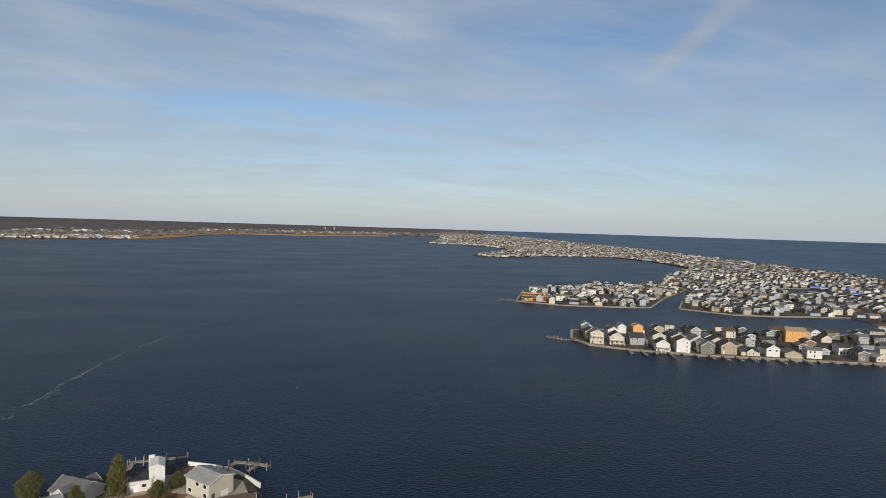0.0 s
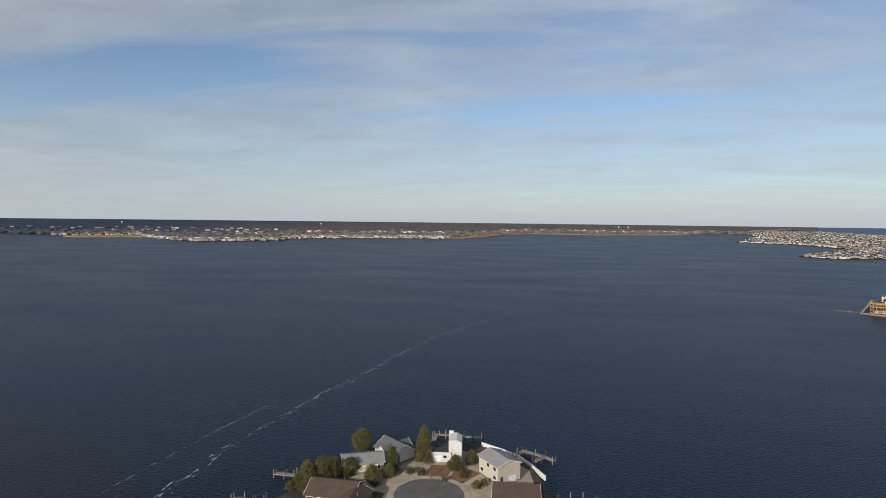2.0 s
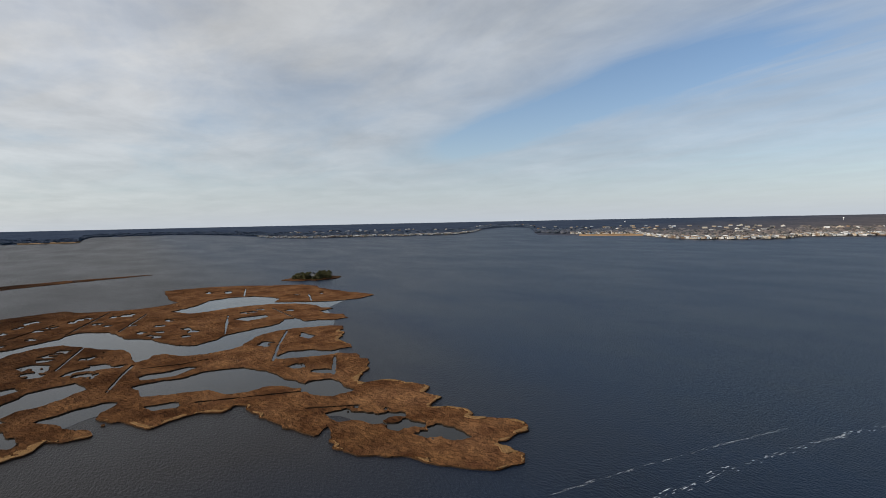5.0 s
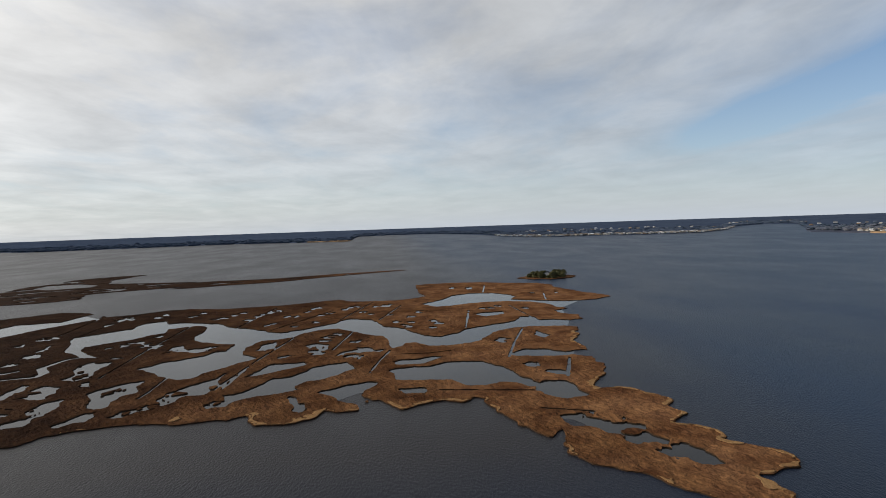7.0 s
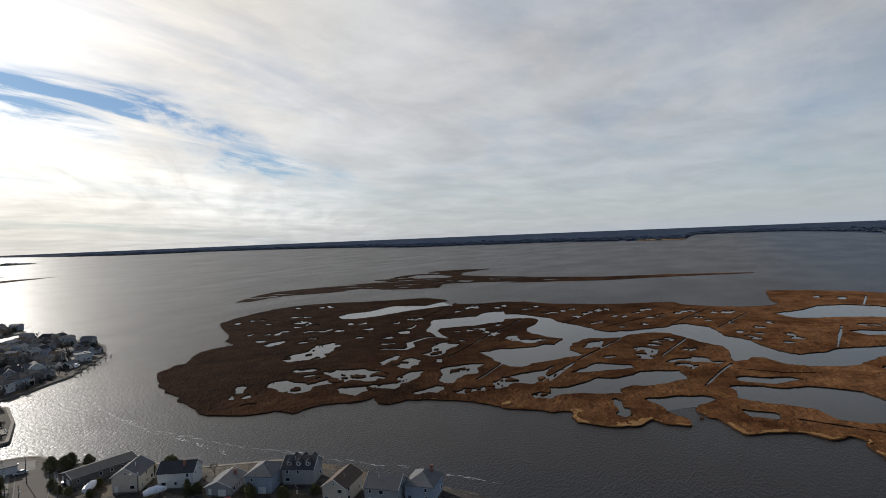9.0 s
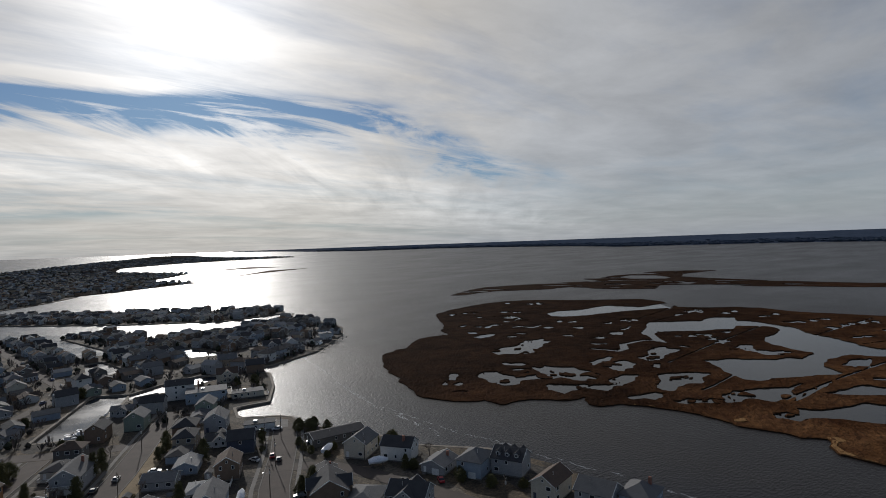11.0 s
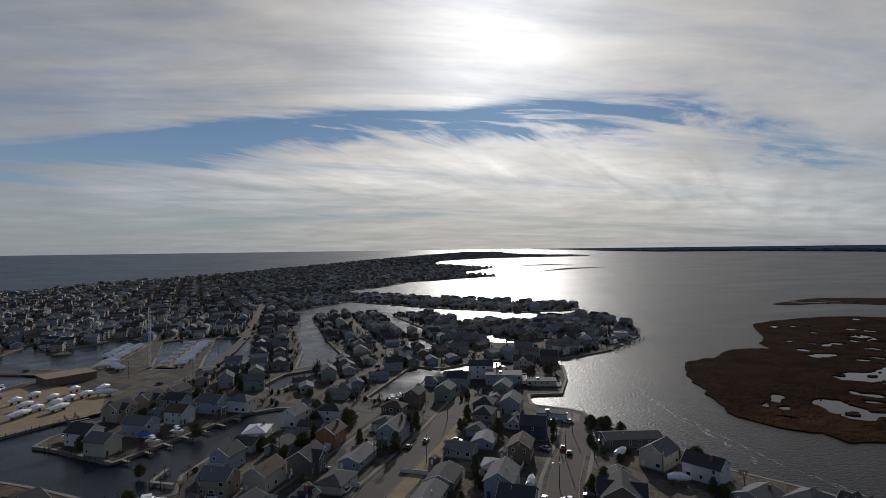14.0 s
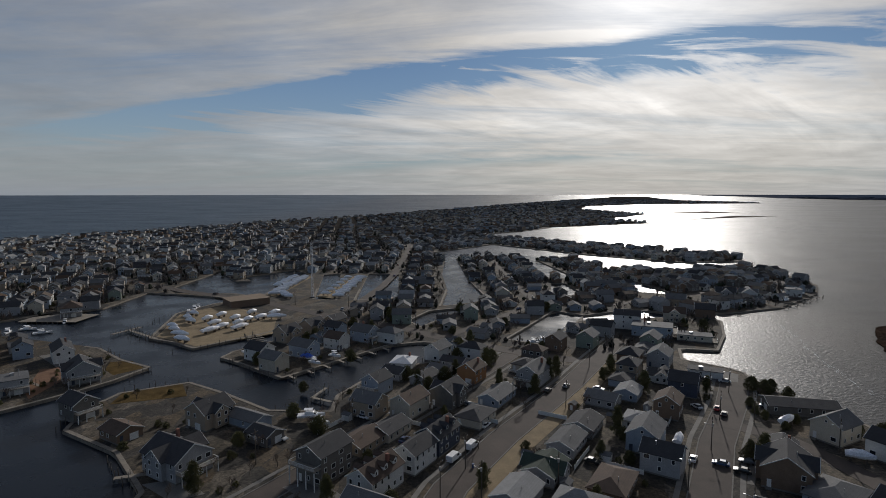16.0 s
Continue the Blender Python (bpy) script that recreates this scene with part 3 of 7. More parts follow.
CREEK_EAST = [(-389, -75), (-395, -79), (-402, -86), (-411, -89), (-426, -88), (-438, -86), (-446, -80), (-449, -68), (-454, -60), (-469, -53), (-480, -40), (-481, -26),
    (-464, -14), (-455, -7), (-442, 5), (-440, 11), (-422, 15), (-406, 14), (-392, 16), (-398, 23), (-408, 27), (-408, 34), (-394, 43), (-392, 58), (-396, 73),
    (-407, 83), (-428, 94), (-439, 105), (-445, 118), (-444, 139), (-441, 157), (-434, 165), (-423, 183)]
# open ponds, and ponds broken up by tufts of grass
PONDS_1 = [
    [(-607, 52), (-620, 66), (-635, 78), (-666, 94), (-680, 117), (-675, 144), (-651, 160), (-633, 164), (-611, 154), (-603, 164), (-591, 183), (-578, 204),
     (-578, 267), (-466, 221), (-488, 194), (-493, 180), (-505, 174), (-520, 172), (-528, 191), (-539, 182), (-565, 180), (-582, 168), (-595, 147), (-597, 128),
     (-593, 103), (-582, 83), (-580, 65)],
]
PONDS_2 = [
    [(-300, -71), (-303, -73), (-305, -68), (-311, -62), (-321, -58), (-332, -54), (-333, -48), (-335, -42), (-344, -37), (-352, -33), (-357, -24), (-359, -18),
     (-362, -13), (-354, -10), (-343, -7), (-337, -13), (-331, -16), (-324, -23), (-321, -27), (-321, -34), (-316, -36), (-312, -38), (-305, -35), (-302, -38),
     (-302, -41), (-300, -45), (-298, -51), (-297, -56), (-294, -61), (-290, -65), (-284, -68), (-283, -71), (-290, -73), (-293, -70)],
    [(-338, -70), (-351, -66), (-366, -61), (-368, -50), (-369, -40), (-361, -37), (-355, -43), (-350, -51), (-345, -58), (-340, -65)],
]
PONDS_3 = [
    [(-299, -39), (-292, -35), (-282, -32), (-280, -28), (-273, -27), (-267, -29), (-271, -33), (-280, -34), (-292, -39)],
    [(-298, -25), (-304, -17), (-309, -8), (-313, 1), (-309, 7), (-304, 7), (-297, 1), (-289, -1), (-282, 1), (-261, 2), (-264, -1), (-273, -3), (-277, -9),
     (-288, -15), (-293, -20)],
]
PONDS_4 = [
    [(-334, 13), (-337, 17), (-338, 24), (-340, 29), (-339, 38), (-345, 49), (-345, 63), (-343, 71), (-336, 75), (-328, 81), (-317, 83), (-304, 86), (-297, 91),
     (-283, 90), (-283, 85), (-291, 80), (-295, 73), (-291, 63), (-292, 54), (-298, 51), (-305, 47), (-308, 35), (-308, 29), (-312, 17), (-325, 16)],
    [(-354, 16), (-358, 21), (-358, 30), (-360, 36), (-363, 44), (-359, 50), (-352, 42), (-345, 35), (-345, 26), (-346, 19)],
    [(-279, 86), (-289, 92), (-293, 96), (-291, 101), (-291, 107), (-282, 109), (-272, 108), (-265, 110), (-261, 104), (-259, 96), (-263, 92), (-270, 89)],
]
PONDS_5 = [
    [(-359, 93), (-369, 103), (-364, 119), (-355, 128), (-357, 142), (-347, 151), (-333, 145), (-344, 129), (-344, 117), (-346, 106), (-351, 93)],
    [(-521, 94), (-529, 103), (-528, 117), (-532, 126), (-515, 125), (-508, 115), (-505, 104)],
    [(-413, 123), (-427, 130), (-414, 133), (-409, 135), (-399, 127)],
    [(-500, -363), (-527, -369), (-547, -355), (-569, -352), (-598, -351), (-604, -312), (-641, -307), (-663, -295), (-614, -279), (-577, -297), (-558, -308),
     (-516, -319), (-493, -333), (-488, -347)],
]
PONDS = PONDS_1 + PONDS_2 + PONDS_3 + PONDS_4 + PONDS_5
TUFTED_1 = [
    [(-405, -243), (-412, -243), (-429, -244), (-438, -245), (-441, -243), (-470, -249), (-474, -249), (-452, -244), (-430, -236), (-418, -236), (-406, -237)],
    [(-501, -275), (-514, -278), (-513, -266), (-504, -261), (-494, -267)],
    [(-384, -231), (-391, -225), (-388, -223), (-382, -228)],
    [(-328, -195), (-336, -195), (-350, -195), (-348, -194), (-333, -192), (-323, -191)],
    [(-321, -184), (-326, -180), (-336, -184), (-345, -182), (-341, -175), (-330, -170), (-324, -165), (-320, -167), (-318, -171), (-325, -181)],
]
TUFTED_2 = [
    [(-291, -161), (-300, -163), (-311, -163), (-315, -158), (-305, -156), (-298, -154), (-290, -154), (-282, -155), (-275, -154), (-273, -161), (-277, -163),
     (-280, -156), (-288, -157)],
    [(-304, -181), (-302, -175), (-294, -171), (-290, -172)],
    [(-361, -179), (-372, -179), (-383, -185), (-394, -187), (-401, -185), (-405, -181), (-403, -173), (-390, -171), (-384, -174), (-373, -171), (-355, -165),
     (-339, -156), (-339, -158), (-352, -166), (-356, -173)],
    [(-273, -138), (-277, -136), (-282, -134), (-287, -132), (-285, -130), (-277, -128), (-276, -133), (-271, -135)],
]
TUFTED_3 = [
    [(-297, -137), (-307, -138), (-323, -147), (-330, -145), (-336, -139), (-341, -135), (-342, -130), (-328, -127), (-320, -124), (-314, -131), (-305, -130),
     (-296, -129), (-289, -129)],
    [(-280, -117), (-285, -115), (-287, -109), (-292, -106), (-296, -101), (-305, -103), (-313, -103), (-320, -100), (-324, -97), (-332, -92), (-337, -86),
     (-321, -84), (-309, -85), (-310, -93), (-304, -96), (-298, -97), (-290, -103), (-287, -108), (-280, -113)],
    [(-451, -173), (-451, -158), (-439, -158), (-446, -167)],
    [(-421, -145), (-433, -144), (-450, -146), (-426, -132), (-431, -127), (-422, -115), (-416, -121), (-423, -135), (-416, -140)],
]
TUFTED_4 = [
    [(-418, -43), (-422, -39), (-418, -30), (-403, -30), (-391, -31), (-383, -33), (-384, -39), (-398, -39)],
    [(-374, -19), (-387, -18), (-391, -14), (-401, -8), (-400, -1), (-391, 1), (-384, -1), (-388, -3), (-367, -5), (-376, -7), (-380, -10), (-375, -14)],
    [(-420, -14), (-433, -10), (-437, -2), (-428, -6), (-420, -10)],
    [(-410, -78), (-425, -78), (-434, -73), (-438, -72), (-417, -70), (-411, -75)],
    [(-287, -76), (-293, -75), (-292, -70), (-286, -71), (-284, -74)],
    [(-398, 92), (-407, 98), (-402, 101), (-393, 95)],
    [(-332, 93), (-332, 100), (-324, 102), (-323, 96)],
    [(-311, 104), (-311, 109), (-304, 112), (-305, 107)],
]
TUFTED_5 = [
    [(-293, 19), (-293, 31), (-287, 29), (-288, 22)],
    [(-238, 88), (-239, 96), (-235, 102), (-234, 109), (-229, 111), (-223, 112), (-216, 113), (-209, 112), (-205, 115), (-200, 119), (-193, 121), (-187, 123),
     (-183, 126), (-182, 121), (-185, 116), (-189, 113), (-195, 112), (-199, 110), (-205, 105), (-213, 100), (-219, 98), (-225, 95), (-228, 88)],
    [(-491, -418), (-499, -395), (-487, -389), (-484, -410)],
    [(-453, -396), (-469, -387), (-453, -352), (-444, -354), (-453, -373)],
    [(-316, -270), (-332, -274), (-344, -270), (-367, -280), (-377, -276), (-371, -264), (-347, -256), (-333, -247), (-323, -247), (-316, -252), (-310, -260)],
]
TUFTED_6 = [
    [(-257, -228), (-266, -230), (-270, -227), (-266, -216), (-266, -209), (-264, -203), (-256, -199), (-250, -202), (-248, -207), (-252, -214), (-254, -222)],
    [(-299, -223), (-301, -212), (-300, -205), (-308, -197), (-305, -186), (-302, -177), (-288, -173), (-284, -178), (-284, -189), (-276, -194), (-266, -199),
     (-268, -207), (-276, -202), (-286, -201)],
    [(-266, -182), (-270, -173), (-275, -170), (-285, -160), (-280, -157), (-270, -167), (-261, -167), (-257, -167), (-259, -176)],
    [(-282, -223), (-287, -217), (-279, -211), (-276, -215)],
    [(-294, -238), (-299, -230), (-294, -227), (-289, -233)],
    [(-229, -229), (-242, -236), (-250, -243), (-236, -228), (-238, -225), (-233, -222)],
]
TUFTED_7 = [
    [(-351, -325), (-362, -326), (-372, -322), (-358, -315), (-349, -317)],
]
TUFTED = TUFTED_1 + TUFTED_2 + TUFTED_3 + TUFTED_4 + TUFTED_5 + TUFTED_6 + TUFTED_7
DITCHES_1 = [
    [(-422, -202), (-418, -208), (-409, -210), (-400, -211), (-394, -212), (-380, -202), (-370, -202), (-369, -212), (-367, -220)],
    [(-536, -163), (-435, -162), (-357, -159)],
    [(-619, -279), (-518, -267)],
    [(-630, -245), (-513, -248)],
    [(-452, -59), (-374, -73), (-315, -81)],
    [(-462, -14), (-398, -25)],
    [(-387, 15), (-360, 8), (-331, 2)],
    [(-605, 31), (-514, 7)],
    [(-639, 0), (-525, -29)],
    [(-588, -40), (-490, -84)],
    [(-631, -104), (-514, -117)],
    [(-546, 95), (-455, 78)],
    [(-759, 151), (-679, 134)],
    [(-651, 202), (-594, 188)],
    [(-441, 122), (-391, 103), (-348, 89)],
    [(-250, 81), (-241, 102)],
    [(-362, -74), (-315, -77)],
    [(-307, -117), (-320, -116), (-347, -117)],
]
DITCHES_2 = [
    [(-351, -84), (-337, -86)],
    [(-374, 18), (-372, 41), (-376, 56)],
    [(-288, 39), (-276, 89)],
    [(-566, 140), (-492, 143)],
    [(-338, 125), (-298, 110)],
]
DITCHES = DITCHES_1 + DITCHES_2
PANS_NORTH = [(-576, -146), (-591, -139), (-605, -134), (-556, -117), (-576, -113), (-585, -110), (-599, -104), (-608, -98), (-565, -82), (-563, -73), (-589, -66), (-608, -62),
    (-615, -57), (-562, -48), (-570, -41), (-593, -28), (-603, -23), (-610, -17), (-553, -1), (-606, 4), (-607, 13), (-610, 19), (-520, -92), (-525, -88), (-504, -67),
    (-522, -50), (-500, 22), (-483, 29), (-496, 34), (-526, 38), (-496, 54), (-595, -250), (-609, -250), (-599, -240), (-602, -217), (-616, -214), (-597, -180),
    (-615, -177), (-570, -150), (-566, -250)]
PANS_MIDDLE = [(-483, 58), (-463, 51), (-552, 46), (-474, 33), (-553, 119), (-566, 128), (-552, 111), (-542, 151), (-743, 104), (-734, 126), (-657, 189), (-651, 218),
    (-388, -53), (-427, -76), (-386, -57), (-450, -28), (-446, -33), (-460, -25), (-389, 7), (-433, -33), (-451, -195), (-457, -188), (-465, -185), (-468, -179),
    (-457, -171), (-491, -173), (-479, -275), (-412, -172), (-430, -117), (-423, -121), (-543, 18), (-570, -7)]
PANS_WEST = [(-455, -440), (-465, -437), (-441, -404), (-439, -446), (-388, -376), (-394, -360), (-397, -352), (-413, -356), (-433, -363), (-416, -330), (-420, -320),
    (-428, -319), (-426, -305), (-372, -300), (-402, -265), (-465, -320), (-469, -309), (-574, -429), (-566, -437), (-556, -466), (-223, -212), (-364, -341),
    (-388, -304), (-427, -279), (-442, -283)]


def marsh_edge(X, Y):
    return polygon_distance(MARSH_EDGE, X, Y) + 2.6 * wavy(X, Y, 8.0, 1, 3) + 1.0


def marsh_field(X, Y):
    ragged = wavy(X, Y, 7.0, 2, 3)
    f = marsh_edge(X, Y)
    tufts = (wavy(X, Y, 7.0, 21, 3) - 0.26) * 10
    for p in PONDS + [CREEK_NORTH + CREEK_SOUTH + CREEK_EAST]:
        f = np.minimum(f, -polygon_distance(p, X, Y) + 1.8 * ragged)
    for p in TUFTED:
        f = np.minimum(f, np.maximum(-polygon_distance(p, X, Y) + 2.4 * ragged - 2.2, tufts))
    for i, p in enumerate(DITCHES):
        f = np.minimum(f, line_distance(p, X, Y) - (3.0 if i == 0 else 1.0) + 0.5 * ragged)
    # salt pans, drawn out away from the town
    blotch = 1.1 * wavy(X, Y, 5.0, 25, 2) - 1
    x0, y0, step = X[0, 0], Y[0, 0], X[0, 1] - X[0, 0]
    for px, py in PANS_NORTH + PANS_MIDDLE + PANS_WEST:
        i, j, k = int((px - x0) / step), int((py - y0) / step), int(36 / step)
        if not (0 <= i < X.shape[1] and 0 <= j < X.shape[0]):
            continue
        part_of = (slice(max(0, j - k), j + k), slice(max(0, i - k), i + k))
        d, dx, dy = math.hypot(px, py), X[part_of] - px, Y[part_of] - py
        u, v = (dx * px + dy * py) / d, (dy * px - dx * py) / d
        f[part_of] = np.minimum(f[part_of], (np.hypot(u / (d * d / 49000.0), v / 4.2) + blotch[part_of]) * 3)
    return f


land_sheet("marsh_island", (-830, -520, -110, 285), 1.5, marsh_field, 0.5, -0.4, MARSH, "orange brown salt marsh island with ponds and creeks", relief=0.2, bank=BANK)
# pale dead grass on the raised outer banks


def levee_field(X, Y):
    edge = marsh_edge(X, Y)
    band = 1.6 - edge + 5.0 * wavy(X, Y, 8.0, 41, 3) - np.clip(-wavy(X, Y, 30.0, 42, 2), 0, 1) * 12
    f = np.minimum(edge - 0.5, band)
    for p in PONDS:
        f = np.minimum(f, -polygon_distance(p, X, Y) - 1)
    return f


land_sheet("marsh_levee", (-420, -130, -110, 170), 1.2, levee_field, 0.72, 0.4, STRAW, "pale straw-coloured grass on the bank of the marsh")

land_sheet("pond_water", (-826.9, -511.9, -124.7, 282.2), 6.0, lambda X, Y: polygon_distance(MARSH_EDGE, X, Y) - 9, 0.05, -0.2, POND, "still grey pond water among the marsh grass")

SPIT = [(-955, -587), (-1053, -602), (-1103, -583), (-1171, -589), (-1218, -558), (-1248, -484), (-1187, -496), (-1131, -502), (-1056, -478), (-1034, -407), (-1008, -286),
    (-1011, -181), (-1059, -67), (-1088, 56), (-1021, -65), (-957, -153), (-930, -237), (-911, -291), (-916, -360), (-900, -394), (-875, -422), (-817, -404),
    (-791, -443), (-783, -479), (-786, -516), (-752, -538), (-707, -573), (-673, -603), (-607, -600), (-597, -611), (-663, -644), (-717, -657), (-761, -644),
    (-823, -604), (-875, -577), (-928, -560), (-948, -612)]
SPIT_POOL = [(-1065, -580), (-1080, -530), (-1040, -478), (-1000, -470), (-975, -530), (-1010, -575)]
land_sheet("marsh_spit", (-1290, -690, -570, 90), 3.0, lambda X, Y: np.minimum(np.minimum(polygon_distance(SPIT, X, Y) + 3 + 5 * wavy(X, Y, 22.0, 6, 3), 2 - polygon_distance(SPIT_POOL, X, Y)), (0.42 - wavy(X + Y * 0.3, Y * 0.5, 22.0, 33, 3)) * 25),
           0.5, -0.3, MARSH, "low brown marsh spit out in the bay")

# the barrier island running away to north and south
NORTH = [(752, 914), (998, 1129), (1082, 1386), (1085, 1576), (892, 1596), (635, 1484), (596, 1588), (954, 2116), (962, 2456), (772, 2712), (1181, 3806),
         (1969, 6562), (3412, 9975), (3510, 9543), (2558, 5312), (1806, 2364), (1460, 1391), (1373, 1160), (1260, 906)]
SOUTHFAR = [(-131.2, -1116), (-217.9, -1277), (-307.1, -1320), (-508, -1454), (-446, -1706), (-696, -2080), (-547, -2545), (-744, -3327), (-1181, -3806), (-2252, -4242),
            (-2200, -5742), (-3544, -10762), (-2965, -10878), (-910, -5384), (-59.1, -2991), (252.0, -2045), (375.4, -1750), (522, -1500), (556, -1215), (578, -1116)]
land_sheet("island_north", (525, 906, 3622, 10106), 26.0, lambda X, Y: polygon_distance(NORTH, X, Y) + 14 * wavy(X, Y, 120.0, 7), 1.4, -1, TOWN,
           "built-up barrier island running north", warp=True)
land_sheet("island_south", (-3622, -10894, 630, -1102), 26.0, lambda X, Y: polygon_distance(SOUTHFAR, X, Y) + 14 * wavy(X, Y, 120.0, 8), 1.4, -1, TOWN,
           "built-up barrier island running south", warp=True)
ISLETS = [[(-811, -2250), (-1101, -2200), (-1041, -2407)], [(-617, -1596), (-801, -1750), (-1084, -1918), (-921, -1923)]]
for islet in ISLETS:
    land_sheet("marsh_islet", (-1129, -2428, -591, -1575), 12.0, lambda X, Y: polygon_distance(islet, X, Y) + 6 * wavy(X, Y, 40.0, 9), 0.6, -1, MARSH,
               "low marsh islet in the bright bay", warp=True)

# the mainland shore: bearing in degrees and distance
MAINLAND = [(-22, 11812), (-17, 4725), (-13, 4400), (-8, 4050), (-3, 3700), (-1, 3850), (3, 3800), (5, 3450), (7.4, 2860), (9.4, 2620), (12, 2470), (17.8, 2440), (23, 2390),
    (27, 2330), (28.2, 2140), (31.3, 2090), (35, 2085), (37.3, 2170), (38.7, 2330), (40, 2600), (45, 2650), (47, 2720), (50.2, 2950), (50.9, 5200), (53.5, 5700),
    (55.6, 4700), (56.6, 3700), (58.3, 3250), (63, 3110), (68, 3130), (73, 3130), (76.8, 3390), (79, 4100), (81, 4700), (84, 5600), (88, 5700), (92, 5500),
    (92.8, 3620), (97, 3750), (104, 4150), (112, 4200), (120, 4350), (124, 5200), (130, 6200), (138, 7300), (146, 7481), (151, 9135), (158, 17062)]


def mainland():
    az = np.arange(-22, 158.01, 0.25)
    d0 = np.interp(az, [m[0] for m in MAINLAND], [m[1] for m in MAINLAND])
    d0 = d0 * (1 + 0.012 * np.array([noise.noise((a * 1.7, 3, 0)) for a in az]))
    steps = [0, 0.001, 0.03, 0.07, 0.12, 0.2, 0.35, 0.6, 1.0]
    verts, faces = [], []
    for a, d in zip(az, d0):
        for k, s in enumerate(steps):
            r = d + (max(22000, d + 800) - d) * s
            z = -1 if k == 0 else 1.5 if k == 1 else 2.8 + 1.2 * noise.noise((a * 0.9, r * 0.002, 7))
            verts.append(far(-r * math.sin(radians(a)), r * math.cos(radians(a)), z))
    n = len(steps)
    faces = [(i * n + k, i * n + k + 1, (i + 1) * n + k + 1, (i + 1) * n + k) for i in range(len(az) - 1) for k in range(n - 1)]
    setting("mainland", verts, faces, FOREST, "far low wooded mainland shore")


mainland()


def shore_strip(name, az0, az1, inset, depth, material, label, z=3.0):
    """A band of ground along the mainland shore between two bearings."""
    verts, faces = [], []
    az = np.arange(az0, az1 + 0.01, 0.25)
    for a in az:
        d = float(np.interp(a, [m[0] for m in MAINLAND], [m[1] for m in MAINLAND]))
        taper = min(1, (a - az0) / 2 + 0.15, (az1 - a) / 2 + 0.15)
        wob = 1 + 0.5 * noise.noise((a * 0.8, inset, 1))
        for r, zz in ((d + inset - 6, -1), (d + inset - 5, z), (d + inset + depth * 0.5 * taper * wob, z + 2.5), (d + inset + depth * taper * wob, z + 3.0), (d + inset + depth * taper * wob + 6, 0)):
            verts.append(far(-r * math.sin(radians(a)), r * math.cos(radians(a)), zz))
    faces = [(i * 5 + k, i * 5 + k + 1, i * 5 + k + 6, i * 5 + k + 5) for i in range(len(az) - 1) for k in range(4)]
    setting(name, verts, faces, material, label)


TANMARSH = surface("dry_reeds", (0.33, 0.22, 0.125), (0.22, 0.14, 0.08), 60, 0.95, 0, 8, spec=0.0)
shore_strip("shore_marsh", -12, 12, 0, 1100, TANMARSH, "tan reed marsh along the far shore")
shore_strip("shore_marsh", 16, 28, 120, 480, TANMARSH, "tan reed marsh behind the shore houses")
shore_strip("shore_marsh", 7, 17, 260, 420, TANMARSH, "tan reed marsh behind the shore houses")
shore_strip("shore_marsh", 40, 46, 0, 110, TANMARSH, "tan reed marsh along the far shore")
shore_strip("shore_marsh", 92.5, 97, 0, 160, TANMARSH, "tan reed marsh along the far shore")

# ---- builders ----
GROUND = 1.1


class Shape:
    """Collects vertices and faces, with a material slot for each face."""

    def __init__(self):
        self.v, self.f, self.m = [], [], []

    def add(self, verts, faces, slot=0):
        n = len(self.v)
        self.v += [tuple(p) for p in verts]
        self.f += [tuple(n + i for i in face) for face in faces]
        self.m += [slot] * len(faces)
        return self

    def box(self, x0, y0, z0, x1, y1, z1, slot=0, turn=0.0, about=(0, 0)):
        p = [(x0, y0, z0), (x1, y0, z0), (x1, y1, z0), (x0, y1, z0), (x0, y0, z1), (x1, y0, z1), (x1, y1, z1), (x0, y1, z1)]
        if turn:
            c, s = math.cos(turn), math.sin(turn)
            p = [(about[0] + (x - about[0]) * c - (y - about[1]) * s, about[1] + (x - about[0]) * s + (y - about[1]) * c, z) for x, y, z in p]
        return self.add(p, [(3, 2, 1, 0), (4, 5, 6, 7), (0, 1, 5, 4), (1, 2, 6, 5), (2, 3, 7, 6), (3, 0, 4, 7)], slot)

    def extrude_y(self, section, y0, y1, slot=0):
        """A closed outline of (x, z), anticlockwise seen from -y, drawn out along y."""
        n = len(section)
        p = [(x, y0, z) for x, z in section] + [(x, y1, z) for x, z in section]
        faces = [tuple(range(n)), tuple(range(2 * n - 1, n - 1, -1))]
        faces += [(i, i + n, (i + 1) % n + n, (i + 1) % n) for i in range(n)]
        return self.add(p, faces, slot)

    def extrude_x(self, section, x0, x1, slot=0):
        n = len(section)
        p = [(x0, y, z) for y, z in section] + [(x1, y, z) for y, z in section]
        faces = [tuple(range(n - 1, -1, -1)), tuple(range(n, 2 * n))]
        faces += [(i, (i + 1) % n, (i + 1) % n + n, i + n) for i in range(n)]
        return self.add(p, faces, slot)

    def tube(self, a, b, r0, r1=None, n=6, slot=0):
        a, b = Vector(a), Vector(b)
        r1 = r0 if r1 is None else r1
        q = (b - a).to_track_quat("Z", "Y")
        ring = [q @ Vector((math.cos(k * math.tau / n), math.sin(k * math.tau / n), 0)) for k in range(n)]
        p = [a + v * r0 for v in ring] + [b + v * r1 for v in ring]
        faces = [(k, (k + 1) % n, (k + 1) % n + n, k + n) for k in range(n)] + [tuple(range(n - 1, -1, -1)), tuple(range(n, 2 * n))]
        return self.add(p, faces, slot)

    def mesh(self, name, mats, smooth=False):
        me = bpy.data.meshes.new(name)
        me.from_pydata(self.v, [], self.f)
        for m in mats:
            me.materials.append(m)
        if len(mats) > 1:
            me.polygons.foreach_set("material_index", self.m)
        if smooth:
            me.shade_smooth()
        return me


